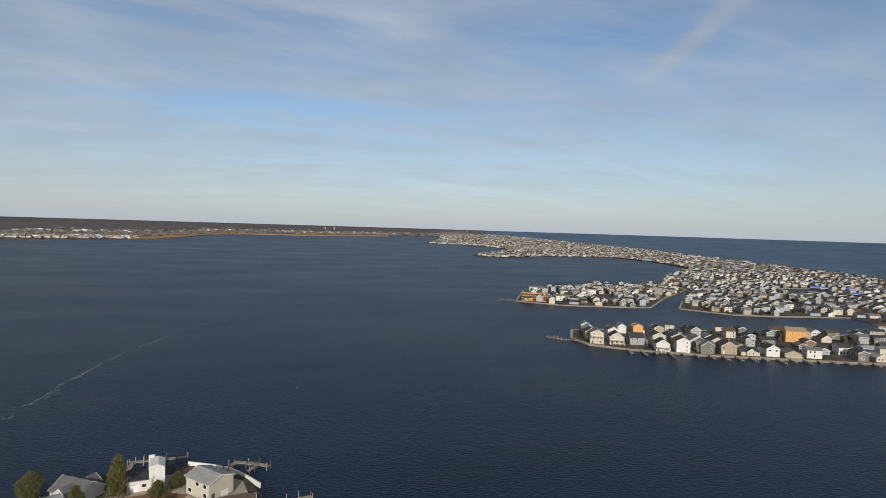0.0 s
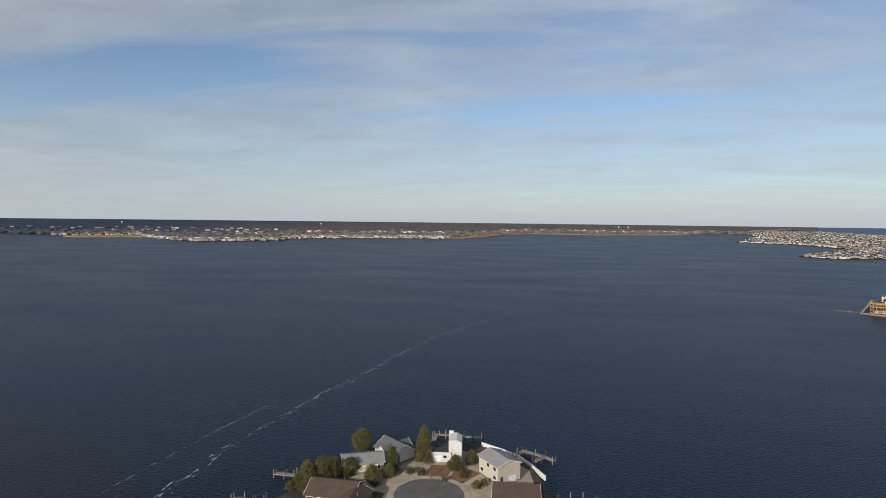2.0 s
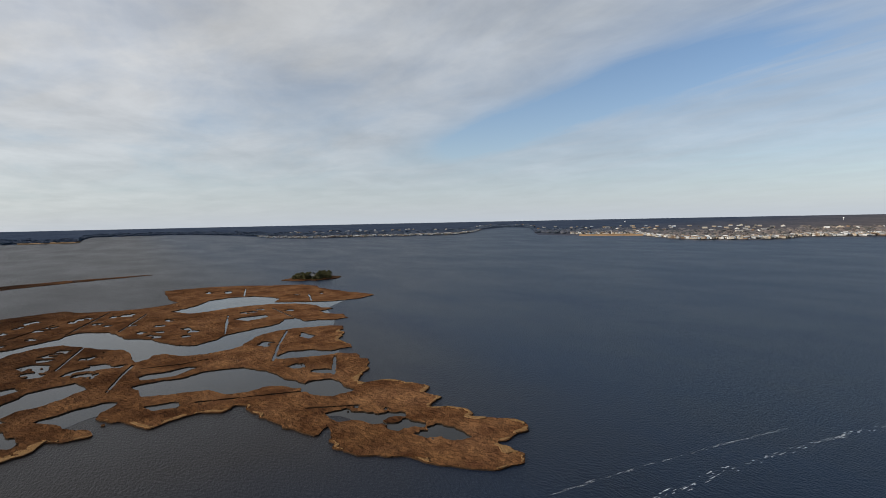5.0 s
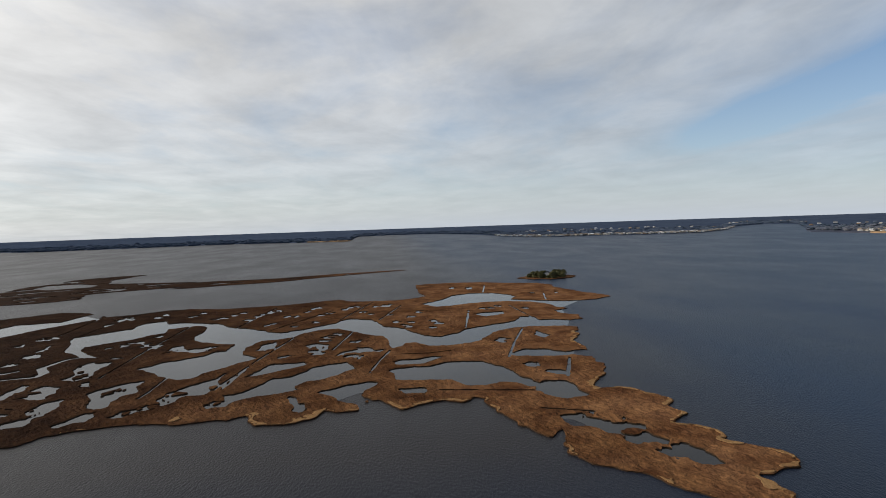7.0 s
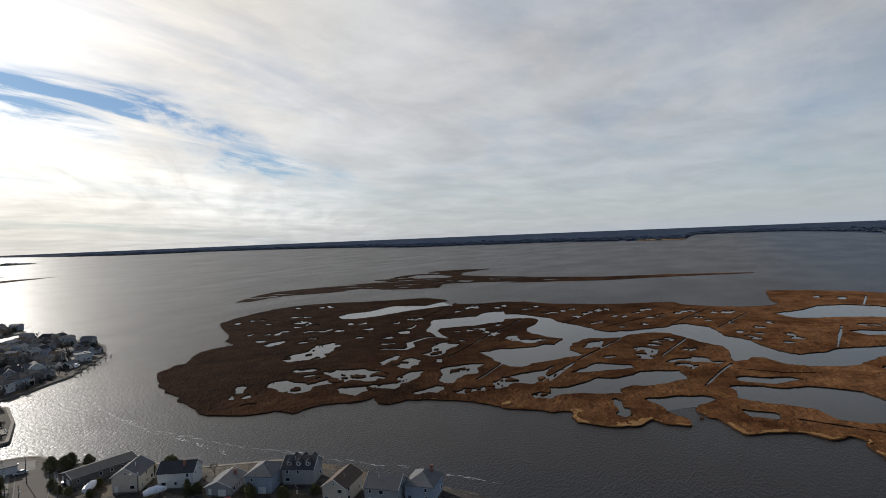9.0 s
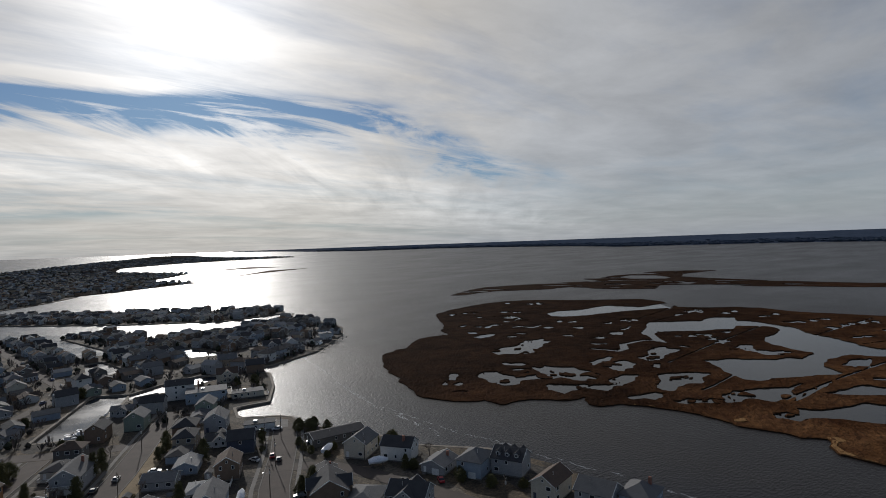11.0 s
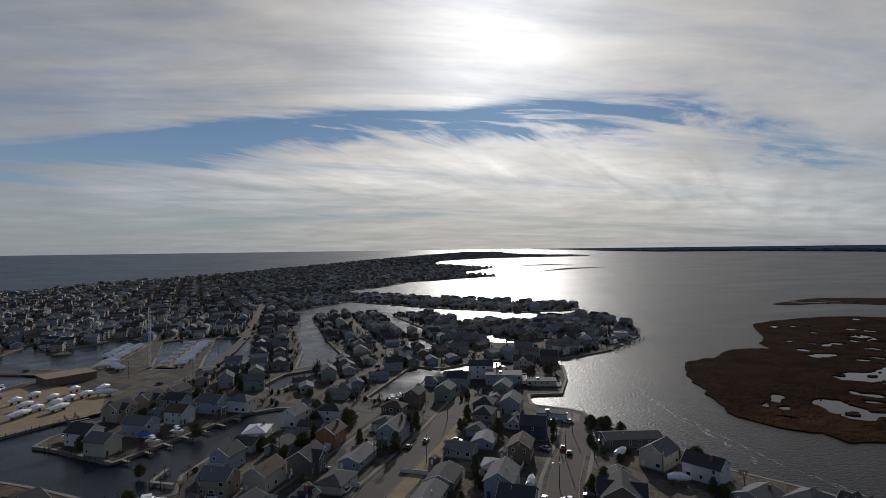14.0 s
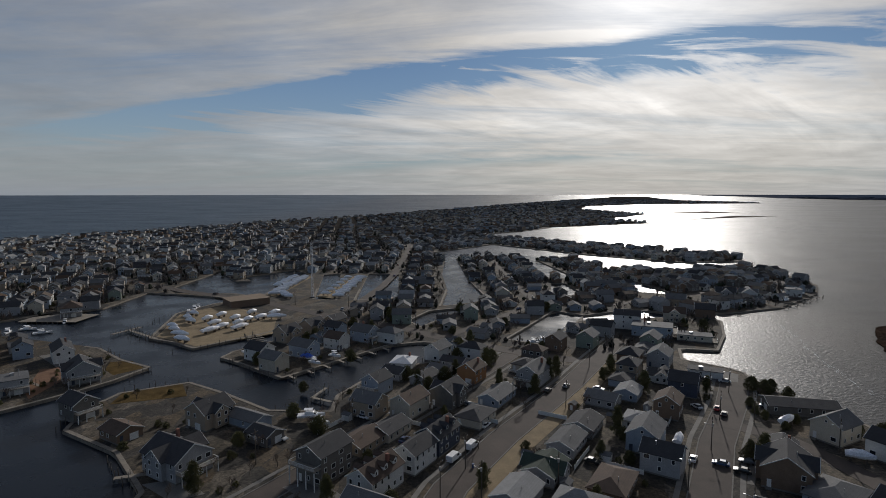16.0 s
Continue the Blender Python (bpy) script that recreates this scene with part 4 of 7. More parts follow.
def part(name, shape, mats, parent, label="", at=None):
    """One mesh object under a thing or under a part; shape may be a mesh that others share."""
    me = shape if isinstance(shape, bpy.types.Mesh) else shape.mesh(name, mats)
    ob = new(name, me)
    ob.parent = parent
    if at is not None:
        ob.matrix_basis = at
    return tagged(ob, label)


def thing(name, m, label, category, group=""):
    ob = new(name)
    ob.empty_display_size = 0.5
    ob.matrix_basis = m
    return tagged(ob, label, category, group)


PLASTER = {
    "white": ((0.577, 0.569, 0.546), (0.515, 0.507, 0.484)), "cream": ((0.484, 0.437, 0.359), (0.421, 0.382, 0.312)), "tan": ((0.343, 0.281, 0.211), (0.289, 0.234, 0.179)),
    "grey": ((0.312, 0.312, 0.312), (0.257, 0.257, 0.265)), "blue": ((0.281, 0.328, 0.382), (0.234, 0.273, 0.328)), "navy": ((0.055, 0.066, 0.094), (0.039, 0.047, 0.070)),
    "shingle": ((0.156, 0.144, 0.129), (0.117, 0.109, 0.098)), "brown": ((0.187, 0.129, 0.090), (0.148, 0.101, 0.070)), "orange": ((0.328, 0.164, 0.070), (0.265, 0.133, 0.062)),
    "yellow": ((0.468, 0.390, 0.218), (0.406, 0.335, 0.195)), "green": ((0.218, 0.257, 0.211), (0.187, 0.218, 0.179)),
}
SHINGLES = {
    "charcoal": ((0.050, 0.050, 0.054), (0.036, 0.036, 0.040)), "grey": ((0.13, 0.13, 0.132), (0.10, 0.10, 0.103)), "lightgrey": ((0.26, 0.26, 0.26), (0.20, 0.20, 0.20)),
    "brown": ((0.092, 0.063, 0.047), (0.066, 0.046, 0.036)), "green": ((0.045, 0.065, 0.050), (0.036, 0.050, 0.040)), "white": ((0.66, 0.66, 0.66), (0.56, 0.56, 0.57)),
    "tan": ((0.27, 0.20, 0.14), (0.21, 0.16, 0.11)),
}
SIDING = {k: surface("siding_" + k, a, b, 1.6, 0.7, 0.05, 0.2, vary=0.08, wave=0.2) for k, (a, b) in PLASTER.items()}
ROOFING = {k: surface("shingles_" + k, a, b, 2.2, 0.88, 0.3, 0.15, vary=0.12, wave=0.24) for k, (a, b) in SHINGLES.items()}
TRIM = surface("white_trim", (0.68, 0.68, 0.66), (0.60, 0.60, 0.58), 1.0, 0.55, 0, 0.2)
GLASS = surface("window_glass", (0.025, 0.030, 0.036), (0.018, 0.021, 0.026), 1.5, 0.14, 0, 0.5, spec=0.6)
TIMBER = surface("weathered_timber", (0.30, 0.26, 0.21), (0.20, 0.175, 0.145), 0.8, 0.85, 0.2, 0.1, vary=0.15)
PILE = surface("dark_pilings", (0.13, 0.11, 0.09), (0.08, 0.07, 0.06), 0.5, 0.9, 0.2, 0.1)
RAWWOOD = surface("raw_framing", (0.62, 0.36, 0.14), (0.50, 0.28, 0.11), 0.9, 0.75, 0.1, 0.2)
PALESTONE = surface("pale_sand", (0.40, 0.34, 0.26), (0.27, 0.225, 0.165), 4, 0.95, 0.2, 0.3)
CONCRETE = surface("concrete", (0.19, 0.178, 0.162), (0.135, 0.126, 0.115), 3, 0.9, 0.1, 0.2, vary=0.08)
BRICK = surface("brick_red", (0.26, 0.12, 0.085), (0.20, 0.095, 0.07), 0.4, 0.9, 0.2, 0.1)
METAL = surface("galvanised_metal", (0.5, 0.5, 0.5), (0.42, 0.42, 0.43), 1, 0.4, 0, 0.3, metal=0.7)
BARK = surface("bark", (0.12, 0.095, 0.075), (0.08, 0.065, 0.05), 0.3, 0.95, 0.4, 0.06)
NEEDLES = surface("pine_needles", (0.125, 0.112, 0.038), (0.052, 0.053, 0.021), 0.9, 0.8, 0, 0.2, vary=0.2)
TWIGS = surface("bare_twigs", (0.14, 0.105, 0.08), (0.10, 0.075, 0.06), 0.5, 0.9, 0, 0.2, vary=0.15)
GELCOAT = surface("white_gelcoat", (0.80, 0.80, 0.80), (0.74, 0.74, 0.75), 1.5, 0.3, 0, 0.4, spec=0.5)
WRAP = surface("shrink_wrap", (0.78, 0.79, 0.82), (0.70, 0.71, 0.74), 1.0, 0.4, 0.2, 0.4, spec=0.5)
BLUEWRAP = surface("blue_tarpaulin", (0.05, 0.13, 0.55), (0.04, 0.10, 0.44), 1.0, 0.5, 0.1, 0.4)
RUBBER = surface("rubber", (0.03, 0.03, 0.03), (0.02, 0.02, 0.02), 0.3, 0.85, 0, 0.1)
LAWN = surface("winter_lawn", (0.15, 0.105, 0.048), (0.070, 0.050, 0.026), 4, 1.0, 0.8, 0.5, spec=0.0)
GRAVEL = surface("yellow_gravel", (0.27, 0.205, 0.12), (0.18, 0.135, 0.08), 4, 0.95, 0.3, 0.25)
FOAM = surface("foam", (0.66, 0.68, 0.70), (0.36, 0.40, 0.45), 2, 0.8, 0, 0.3)
CARPAINT = {"white": (0.75, 0.75, 0.75), "black": (0.015, 0.015, 0.017), "silver": (0.45, 0.46, 0.47), "red": (0.30, 0.02, 0.025), "blue": (0.04, 0.07, 0.16), "grey": (0.14, 0.145, 0.15)}
PAINT = {k: surface("car_paint_" + k, c, tuple(v * 0.9 for v in c), 2, 0.42, 0, 0.5, spec=0.4) for k, c in CARPAINT.items()}

WINDOWS = {}


def window_mesh(w, h, split):
    """A white frame round dark glass, facing -y, its back in the wall's face."""
    key = (round(w, 1), round(h, 1), split)
    if key not in WINDOWS:
        t, a, c = 0.12, w / 2, h / 2
        rims = [(a, c, 0.03), (a, c, -0.10), (a - t, c - t, -0.10), (a - t, c - t, -0.03)]
        v = [(sx * x, y, sz * z) for x, z, y in rims for sx, sz in ((-1, -1), (1, -1), (1, 1), (-1, 1))]
        f = [(4 * r + k, 4 * r + (k + 1) % 4, 4 * r + 4 + (k + 1) % 4, 4 * r + 4 + k) for r in range(3) for k in range(4)]
        fr = Shape().add(v, f)
        if split:
            WINDOWS[key] = (fr.mesh("window", [TRIM]), Shape().box(-a + t * 0.9, -0.05, -c + t * 0.9, a - t * 0.9, 0.02, c - t * 0.9).mesh("pane", [GLASS]))
        else:
            fr.f.append((12, 13, 14, 15))
            fr.m.append(1)
            WINDOWS[key] = (fr.mesh("window", [TRIM, GLASS]), None)
    return WINDOWS[key]


def put_window(parent, x, y, z, turn, w=1.0, h=1.35, split=True):
    frame_me, pane_me = window_mesh(w, h, split)
    ob = part("window", frame_me, None, parent, at=pose(x, y, z, 0, 0, turn))
    if pane_me:
        part("pane", pane_me, None, ob)


WALL_WORD = {"white": "white", "cream": "cream", "tan": "tan", "grey": "grey", "blue": "pale blue-grey", "navy": "dark navy", "shingle": "weathered shingle", "brown": "brown",
             "orange": "orange-brown", "yellow": "pale yellow", "green": "sage green"}
ROOF_WORD = {"charcoal": "dark charcoal", "grey": "grey", "lightgrey": "light grey", "brown": "brown", "green": "dark green", "white": "white", "tan": "tan"}
ROOF_SHAPE = {"gable": "gable roof", "cross": "cross-gabled roof", "hip": "hipped roof", "flat": "flat roof"}
STOREY_WORD = {1: "one-storey", 2: "two-storey", 3: "three-storey"}
rng = random.Random(7)
TAKEN = []


def gable_section(w, h, rise, over, t):
    k = rise / (w / 2)
    e = h - over * k
    return [(-w / 2 - over, e), (0, h + rise), (w / 2 + over, e), (w / 2 + over, e + t), (0, h + rise + t), (-w / 2 - over, e + t)]


def dwelling(m, w, l, storeys, kind, wall, roof, deck=False, dormer=0, detail=2, words="", group="houses of the island town", garage=False, split=False, low=1.0):
    label = words or f"{WALL_WORD[wall]} {STOREY_WORD[storeys]} house with {ROOF_WORD[roof]} {ROOF_SHAPE[kind]}"
    root = thing("house", m, label, "house", group)
    base = 0.5 if storeys < 3 else 0.2
    h = base + 2.65 * storeys
    pitch = {1: 0.42, 2: 0.62, 3: 0.5}[storeys]
    rise = w / 2 * pitch * low
    sid, roo = SIDING[wall], ROOFING[roof]
    if detail > 1:
        part("foundation", Shape().box(-w / 2 + 0.08, -l / 2 + 0.08, -0.4, w / 2 - 0.08, l / 2 - 0.08, base), [CONCRETE], root, "bare concrete foundation")
    b = Shape()
    z0 = base if detail > 1 else -0.3
    if kind in ("gable", "cross"):
        b.extrude_y([(-w / 2, z0), (w / 2, z0), (w / 2, h), (0, h + rise), (-w / 2, h)], -l / 2, l / 2)
        part("wall", b, [sid], root)
        part("roof", Shape().extrude_y(gable_section(w, h, rise, 0.45, 0.18)[::-1], -l / 2 - 0.4, l / 2 + 0.4), [roo], root)
        if detail > 1:
            for s in (-1, 1):
                y = s * (l / 2 + 0.43)
                sec = gable_section(w, h - 0.05, rise, 0.47, 0.26)
                part("rake_trim", Shape().extrude_y(sec[::-1], y - 0.04, y + 0.04), [TRIM], root, "white rake trim")
    elif kind == "hip":
        b.box(-w / 2, -l / 2, z0, w / 2, l / 2, h)
        part("wall", b, [sid], root)
        o, rl = 0.5, max(l - w, 0.6) / 2
        q = [(-w / 2 - o, -l / 2 - o), (w / 2 + o, -l / 2 - o), (w / 2 + o, l / 2 + o), (-w / 2 - o, l / 2 + o)]
        pv = [(x, y, h - 0.1) for x, y in q] + [(x, y, h + 0.08) for x, y in q] + [(0, -rl, h + rise), (0, rl, h + rise)]
        part("roof", Shape().add(pv, [(3, 2, 1, 0), (0, 1, 5, 4), (1, 2, 6, 5), (2, 3, 7, 6), (3, 0, 4, 7), (4, 5, 8), (5, 6, 9, 8), (6, 7, 9), (7, 4, 8, 9)]), [roo], root)
    else:
        b.box(-w / 2, -l / 2, z0, w / 2, l / 2, h)
        part("wall", b, [sid], root)
        r = Shape().box(-w / 2 - 0.3, -l / 2 - 0.3, h, w / 2 + 0.3, l / 2 + 0.3, h + 0.25)
        part("roof", r, [roo], root)
        if detail > 1:
            part("roof_box", Shape().box(-1, 1, h + 0.25, 0.4, 2.6, h + 1.1), [METAL], root, "metal unit on the roof")
    if kind == "cross":
        ww, wl = l * 0.46, w / 2 + 1.3
        wr = ww / 2 * 0.75
        for s in (-1, 1) if detail > 1 else (1,):
            wing = Shape().extrude_x([(-ww / 2, z0), (ww / 2, z0), (ww / 2, h), (0, h + wr), (-ww / 2, h)], *sorted((0, s * wl)))
            wob = part("wing", wing, [sid], root)
            e = [(y, z) for y, z in gable_section(ww, h, wr, 0.4, 0.17)]
            part("wing_roof", Shape().extrude_x(e[::-1], *sorted((0, s * (wl + 0.4)))), [roo], root)
            if detail > 1:
                part("rake_trim", Shape().extrude_x(gable_section(ww, h - 0.05, wr, 0.42, 0.25)[::-1], *sorted((s * (wl + 0.38), s * (wl + 0.47)))), [TRIM], root, "white rake trim")
            for k in range(storeys):
                for yy in (-ww / 4, ww / 4):
                    put_window(root, s * wl, yy, base + 1.5 + 2.65 * k, 90 * s, 1.1, 1.4, split)
            put_window(root, s * wl, 0, h + wr * 0.35, 90 * s, 0.8, 0.9, split)
    # windows round the house
    for side, length, off in ((0, w, l / 2), (180, w, l / 2), (90, l, w / 2), (270, l, w / 2)):
        if kind == "cross" and side in (90, 270):
            spots = [-l * 0.38, l * 0.38]
        else:
            n = max(2, int(length / (2.6 if split else 3.2 if detail > 1 else 5.2)))
            spots = [(i + 0.5) / n * length - length / 2 for i in range(n)]
        for k in range(storeys):
            for j, u in enumerate(spots):
                if rng.random() < (0.16 if split else 0.42 if detail > 1 else 0.55):
                    continue
                if side == 0 and k == 0 and (garage or j == 0):
                    continue
                wide = 1.0 if rng.random() < 0.7 else 1.7
                z = base + 1.5 + 2.65 * k
                c, s = math.cos(radians(side)), math.sin(radians(side))
                put_window(root, u * c + off * s, u * s - off * c, z, side, wide, 1.4, split)
    if kind == "gable" and rise > 1.6 and storeys > 1:
        for side, y in ((0, -l / 2), (180, l / 2)):
            put_window(root, 0, y, h + rise * 0.35, side, 0.8, 0.9, split)
    if detail > 1:
        dx = -w / 2 + w / 6
        part("door", Shape().box(dx - 0.5, -l / 2 - 0.06, base, dx + 0.5, -l / 2 + 0.05, base + 2.05), [SIDING["navy"] if rng.random() < 0.5 else TRIM], root, "painted front door")
        st = Shape()
        for i in range(3):
            st.box(dx - 0.7, -l / 2 - 0.3 * (3 - i), -0.2, dx + 0.7, -l / 2 - 0.02, base * (i + 1) / 3)
        part("steps", st, [CONCRETE], root, "concrete doorsteps")
        if garage:
            part("garage_door", Shape().box(-0.2, -l / 2 - 0.07, 0.1, 2.5, -l / 2 + 0.05, 2.3), [TRIM], root, "white panelled garage door")
        if rng.random() < 0.14:
            cx, cy = w * 0.22, l * 0.2
            part("chimney", Shape().box(cx - 0.4, cy - 0.4, h, cx + 0.4, cy + 0.4, h + rise + 0.9), [BRICK], root, "red brick chimney")
        else:
            part("vent_pipe", Shape().tube((w * 0.2, -l * 0.15, h), (w * 0.2, -l * 0.15, h + rise + 0.3), 0.09), [METAL], root, "metal vent pipe")
    for i in range(dormer):
        y = (i + 0.5) / dormer * l * 0.9 - l * 0.45
        for s in (1,) if detail < 2 else (1, -1):
            dw, x0, x1 = 1.7, s * w * 0.06, s * w * 0.40
            zb = h + rise * 0.12
            d = part("dormer", Shape().extrude_x([(y - dw / 2, zb), (y + dw / 2, zb), (y + dw / 2, zb + 1.5), (y, zb + 2.2), (y - dw / 2, zb + 1.5)], *sorted((x0, x1))), [sid], root)
            sec = [(y + a, z) for a, z in gable_section(dw, zb + 1.5, 0.7, 0.2, 0.12)]
            part("dormer_roof", Shape().extrude_x(sec[::-1], *sorted((x0, x1 + s * 0.25))), [roo], root)
            put_window(root, x1, y, zb + 0.9, 90 * s, 0.9, 1.1, split)
    if deck:
        z, d = (base + 2.65 * (storeys - 1) if storeys > 1 else base), 2.6
        part("deck", Shape().box(-w / 2, -l / 2 - d, z - 0.25, w / 2, -l / 2 - 0.02, z), [TIMBER], root, "grey timber deck boards")
        for i in range(4) if detail > 1 else (0, 3):
            x = -w / 2 + 0.15 + (w - 0.3) * i / 3
            part("deck_post", Shape().box(x - 0.1, -l / 2 - d + 0.05, -0.3, x + 0.1, -l / 2 - d + 0.25, z - 0.25), [TRIM], root, "white deck post")
        rail = Shape().box(-w / 2, -l / 2 - d, z + 0.95, w / 2, -l / 2 - d + 0.1, z + 1.05)
        for s in (-1, 1):
            rail.box(min(s * w / 2, s * (w / 2 - 0.1)), -l / 2 - d + 0.1, z + 0.95, max(s * w / 2, s * (w / 2 - 0.1)), -l / 2 - 0.05, z + 1.05)
        n = int(w / 0.28)
        for i in range(n + 1):
            x = -w / 2 + 0.05 + (w - 0.1) * i / n
            rail.box(x - 0.03, -l / 2 - d + 0.02, z, x + 0.03, -l / 2 - d + 0.08, z + 0.95)
        part("railing", rail, [TRIM], root, "white deck railing")
    return root


def house(x, y, turn, w, l, storeys, kind, wall, roof, deck=False, dormer=0, garage=None, words="", low=1.0):
    TAKEN.append((x, y, max(w, l) * 0.5 + 1.5))
    dwelling(pose(x, y, GROUND, 0, 0, turn), w, l, storeys, kind, wall, roof, deck, dormer, 2, words, garage=rng.random() < 0.4 if garage is None else garage, split=math.hypot(x, y) < 178, low=low)


# ---- roads, walks and yards ----


def ribbon(name, pts, width, material, label, z=GROUND + 0.03, thick=0.5, kind="structure", shift=0.0):
    """A strip of paving along a line of places, with thickness and square ends."""
    p = [Vector((x, y, 0)) for x, y in pts]
    s = Shape()
    left, right = [], []
    for i, a in enumerate(p):
        d = ((p[min(i + 1, len(p) - 1)] - p[max(i - 1, 0)])).normalized()
        nrm = Vector((-d.y, d.x, 0))
        left.append(a + nrm * (shift + width / 2))
        right.append(a + nrm * (shift - width / 2))
    n = len(p)
    v = [(q.x, q.y, z) for q in left] + [(q.x, q.y, z) for q in right] + [(q.x, q.y, z - thick) for q in left] + [(q.x, q.y, z - thick) for q in right]
    f = []
    for i in range(n - 1):
        f += [(i, n + i, n + i + 1, i + 1), (i, i + 1, 2 * n + i + 1, 2 * n + i), (n + i + 1, n + i, 3 * n + i, 3 * n + i + 1)]
    f += [(0, 2 * n, 3 * n, n), (n - 1, 2 * n - 1, 4 * n - 1, 3 * n - 1)]
    s.add(v, f)
    ob = new(name, s.mesh(name, [material]))
    return tagged(ob, label, name.replace("_", " "), kind=kind)


ROADS = [
    ([(-5.2, -98.4), (-18.4, -141.8), (-34.1, -171.9), (-63.0, -219.2), (-84.0, -258.6), (-102.4, -291.4)], 9.0),
    ([(-65.6, -105.0), (-85.3, -144.4), (-98.4, -170.6), (-116.8, -200.8), (-129.9, -225.8)], 9.5),
    ([(47.2, -105.0), (28.9, -135.2), (7.9, -171.9), (-10.5, -203.4), (-28.9, -233.6), (-44.6, -262.5)], 7.5),
    ([(-136.5, -223.1), (-102.4, -241.5), (-73.5, -253.3), (-47.2, -266.4), (-10.5, -291.4), (10.5, -309.8), (57.8, -338.6), (122.1, -387.2), (191.6, -423), (341.2, -525)], 8.5),
    ([(-107.6, -185.1), (-120.8, -174.6), (-127.3, -157.5), (-135.2, -120.8), (-141.8, -78.8), (-131.2, -26.2)], 7.0),
    ([(-34.1, 147.0), (-28.9, 118.1), (-34.1, 52.5), (-44.6, -26.2), (-59.1, -91.9)], 8.0),
    ([(57.8, -338.6), (49.9, -393.8), (44.6, -453), (43.3, -518), (47.2, -656), (57.8, -840)], 6.5),
    ([(-10.5, -291.4), (-39.4, -334.7), (-72.2, -383.2), (-68.2, -433), (-60.4, -525), (-55.1, -630)], 6.0),
    ([(-72.2, -383.2), (-124.7, -383.2), (-183.8, -420), (-249.4, -453), (-295.3, -486)], 5.5),
    ([(157.5, 682), (393.8, 617), (525, 656), (735, 761), (998, 919)], 6.5),
    ([(551, 249.4), (393.8, 330.8), (249.4, 383.2)], 5.5),
]
for i, (pts, wide) in enumerate(ROADS[:9] + ROADS[10:]):
    ribbon("road", pts, wide, ASPHALT, "grey worn asphalt street between the houses", GROUND + 0.03 + 0.006 * i)
for pts, wide in ROADS[:3]:
    for s in (-1, 1):
        ribbon("kerb", pts, 0.35, CONCRETE, "pale concrete kerb", GROUND + 0.14, shift=s * (wide / 2 + 0.19))
        if s > 0 or pts is not ROADS[0][0]:
            ribbon("pavement", pts, 1.4, CONCRETE, "pale concrete footpath", GROUND + 0.07, shift=s * (wide / 2 + 2.6))
ribbon("verge", ROADS[0][0][:5], 5.6, GRAVEL, "yellow gravel strip beside the street", GROUND + 0.06, shift=-7.8)
ribbon("verge", [(-94.5, -147.0), (-105.0, -165.4), (-110.2, -171.9)], 1.8, CONCRETE, "pale concrete strip round the corner lot", GROUND + 0.06, shift=-2)

# the turning circle on the northern point
WORN = surface("worn_asphalt", (0.125, 0.118, 0.116), (0.085, 0.080, 0.079), 4, 0.9, 0.1, 0.2)
cul = Shape()
ring = [(10.5 * math.cos(a * math.tau / 48), 10.5 * math.sin(a * math.tau / 48)) for a in range(48)]
cul.add([(x - 34.1, y + 162.1, GROUND + 0.10) for x, y in ring] + [(x - 34.1, y + 162.1, GROUND - 0.4) for x, y in ring],
        [tuple(range(48))] + [(k, k + 48, (k + 1) % 48 + 48, (k + 1) % 48) for k in range(48)])
tagged(new("turning_circle", cul.mesh("turning_circle", [WORN])), "round asphalt turning circle at the street's end", "road", kind="structure")
kb = Shape()
for k in range(3, 46):
    a, b = k * math.tau / 48 - 1.57, (k + 1) * math.tau / 48 - 1.57
    q = [(r * math.cos(t) - 34.1, r * math.sin(t) + 162.1) for t in (a, b) for r in (10.55, 12.4)]
    kb.add([(x, y, GROUND + 0.13) for x, y in q] + [(x, y, GROUND - 0.3) for x, y in q], [(0, 1, 3, 2), (0, 2, 6, 4), (3, 1, 5, 7)])
tagged(new("kerb", kb.mesh("kerb", [PALESTONE])), "pale concrete kerb and walk round the circle", "kerb", kind="structure")


def yard(name, pts, material, label, z=GROUND + 0.04):
    s = Shape()
    n = len(pts)
    s.add([(x, y, z) for x, y in pts] + [(x, y, z - 0.4) for x, y in pts],
          [tuple(range(n))] + [(k, k + n, (k + 1) % n + n, (k + 1) % n) for k in range(n)])
    return tagged(new(name, s.mesh(name, [material])), label, name.replace("_", " "), kind="structure")


BRICKSOIL = surface("red_mulch", (0.21, 0.115, 0.065), (0.14, 0.075, 0.045), 2, 0.95, 0.3, 0.3)
yard("sandy_yard", [(-66, 160), (-50, 184), (-36, 196), (-18, 195), (-6, 186), (-2, 168), (-12, 150), (-60, 148)], PALESTONE, "pale sandy yards round the turning circle", GROUND + 0.02)
yard("driveway", [(-24.9, 164.1), (-15.8, 169.3), (-18.4, 176.5), (-26.2, 172.6)], PALESTONE, "pale concrete driveway widening to the garage")
yard("driveway", [(-38.1, 173.2), (-31.5, 173.2), (-30.2, 183.8), (-38.1, 182.4)], BRICKSOIL, "reddish brown stone driveway")
yard("garden_bed", [(-30.8, 173.2), (-25.6, 171.9), (-21.0, 179.8), (-28.9, 183.8)], BRICKSOIL, "reddish mulch garden bed")
yard("lawn", [(-57.8, 152.2), (-47.2, 152.2), (-47.2, 160.1), (-55.1, 161.4)], LAWN, "patch of winter lawn", GROUND + 0.05)
yard("lawn", [(90.6, -217.9), (107.6, -206.1), (105.0, -194.2), (81.4, -203.4)], LAWN, "yellow grass lot on the point", GROUND + 0.05)
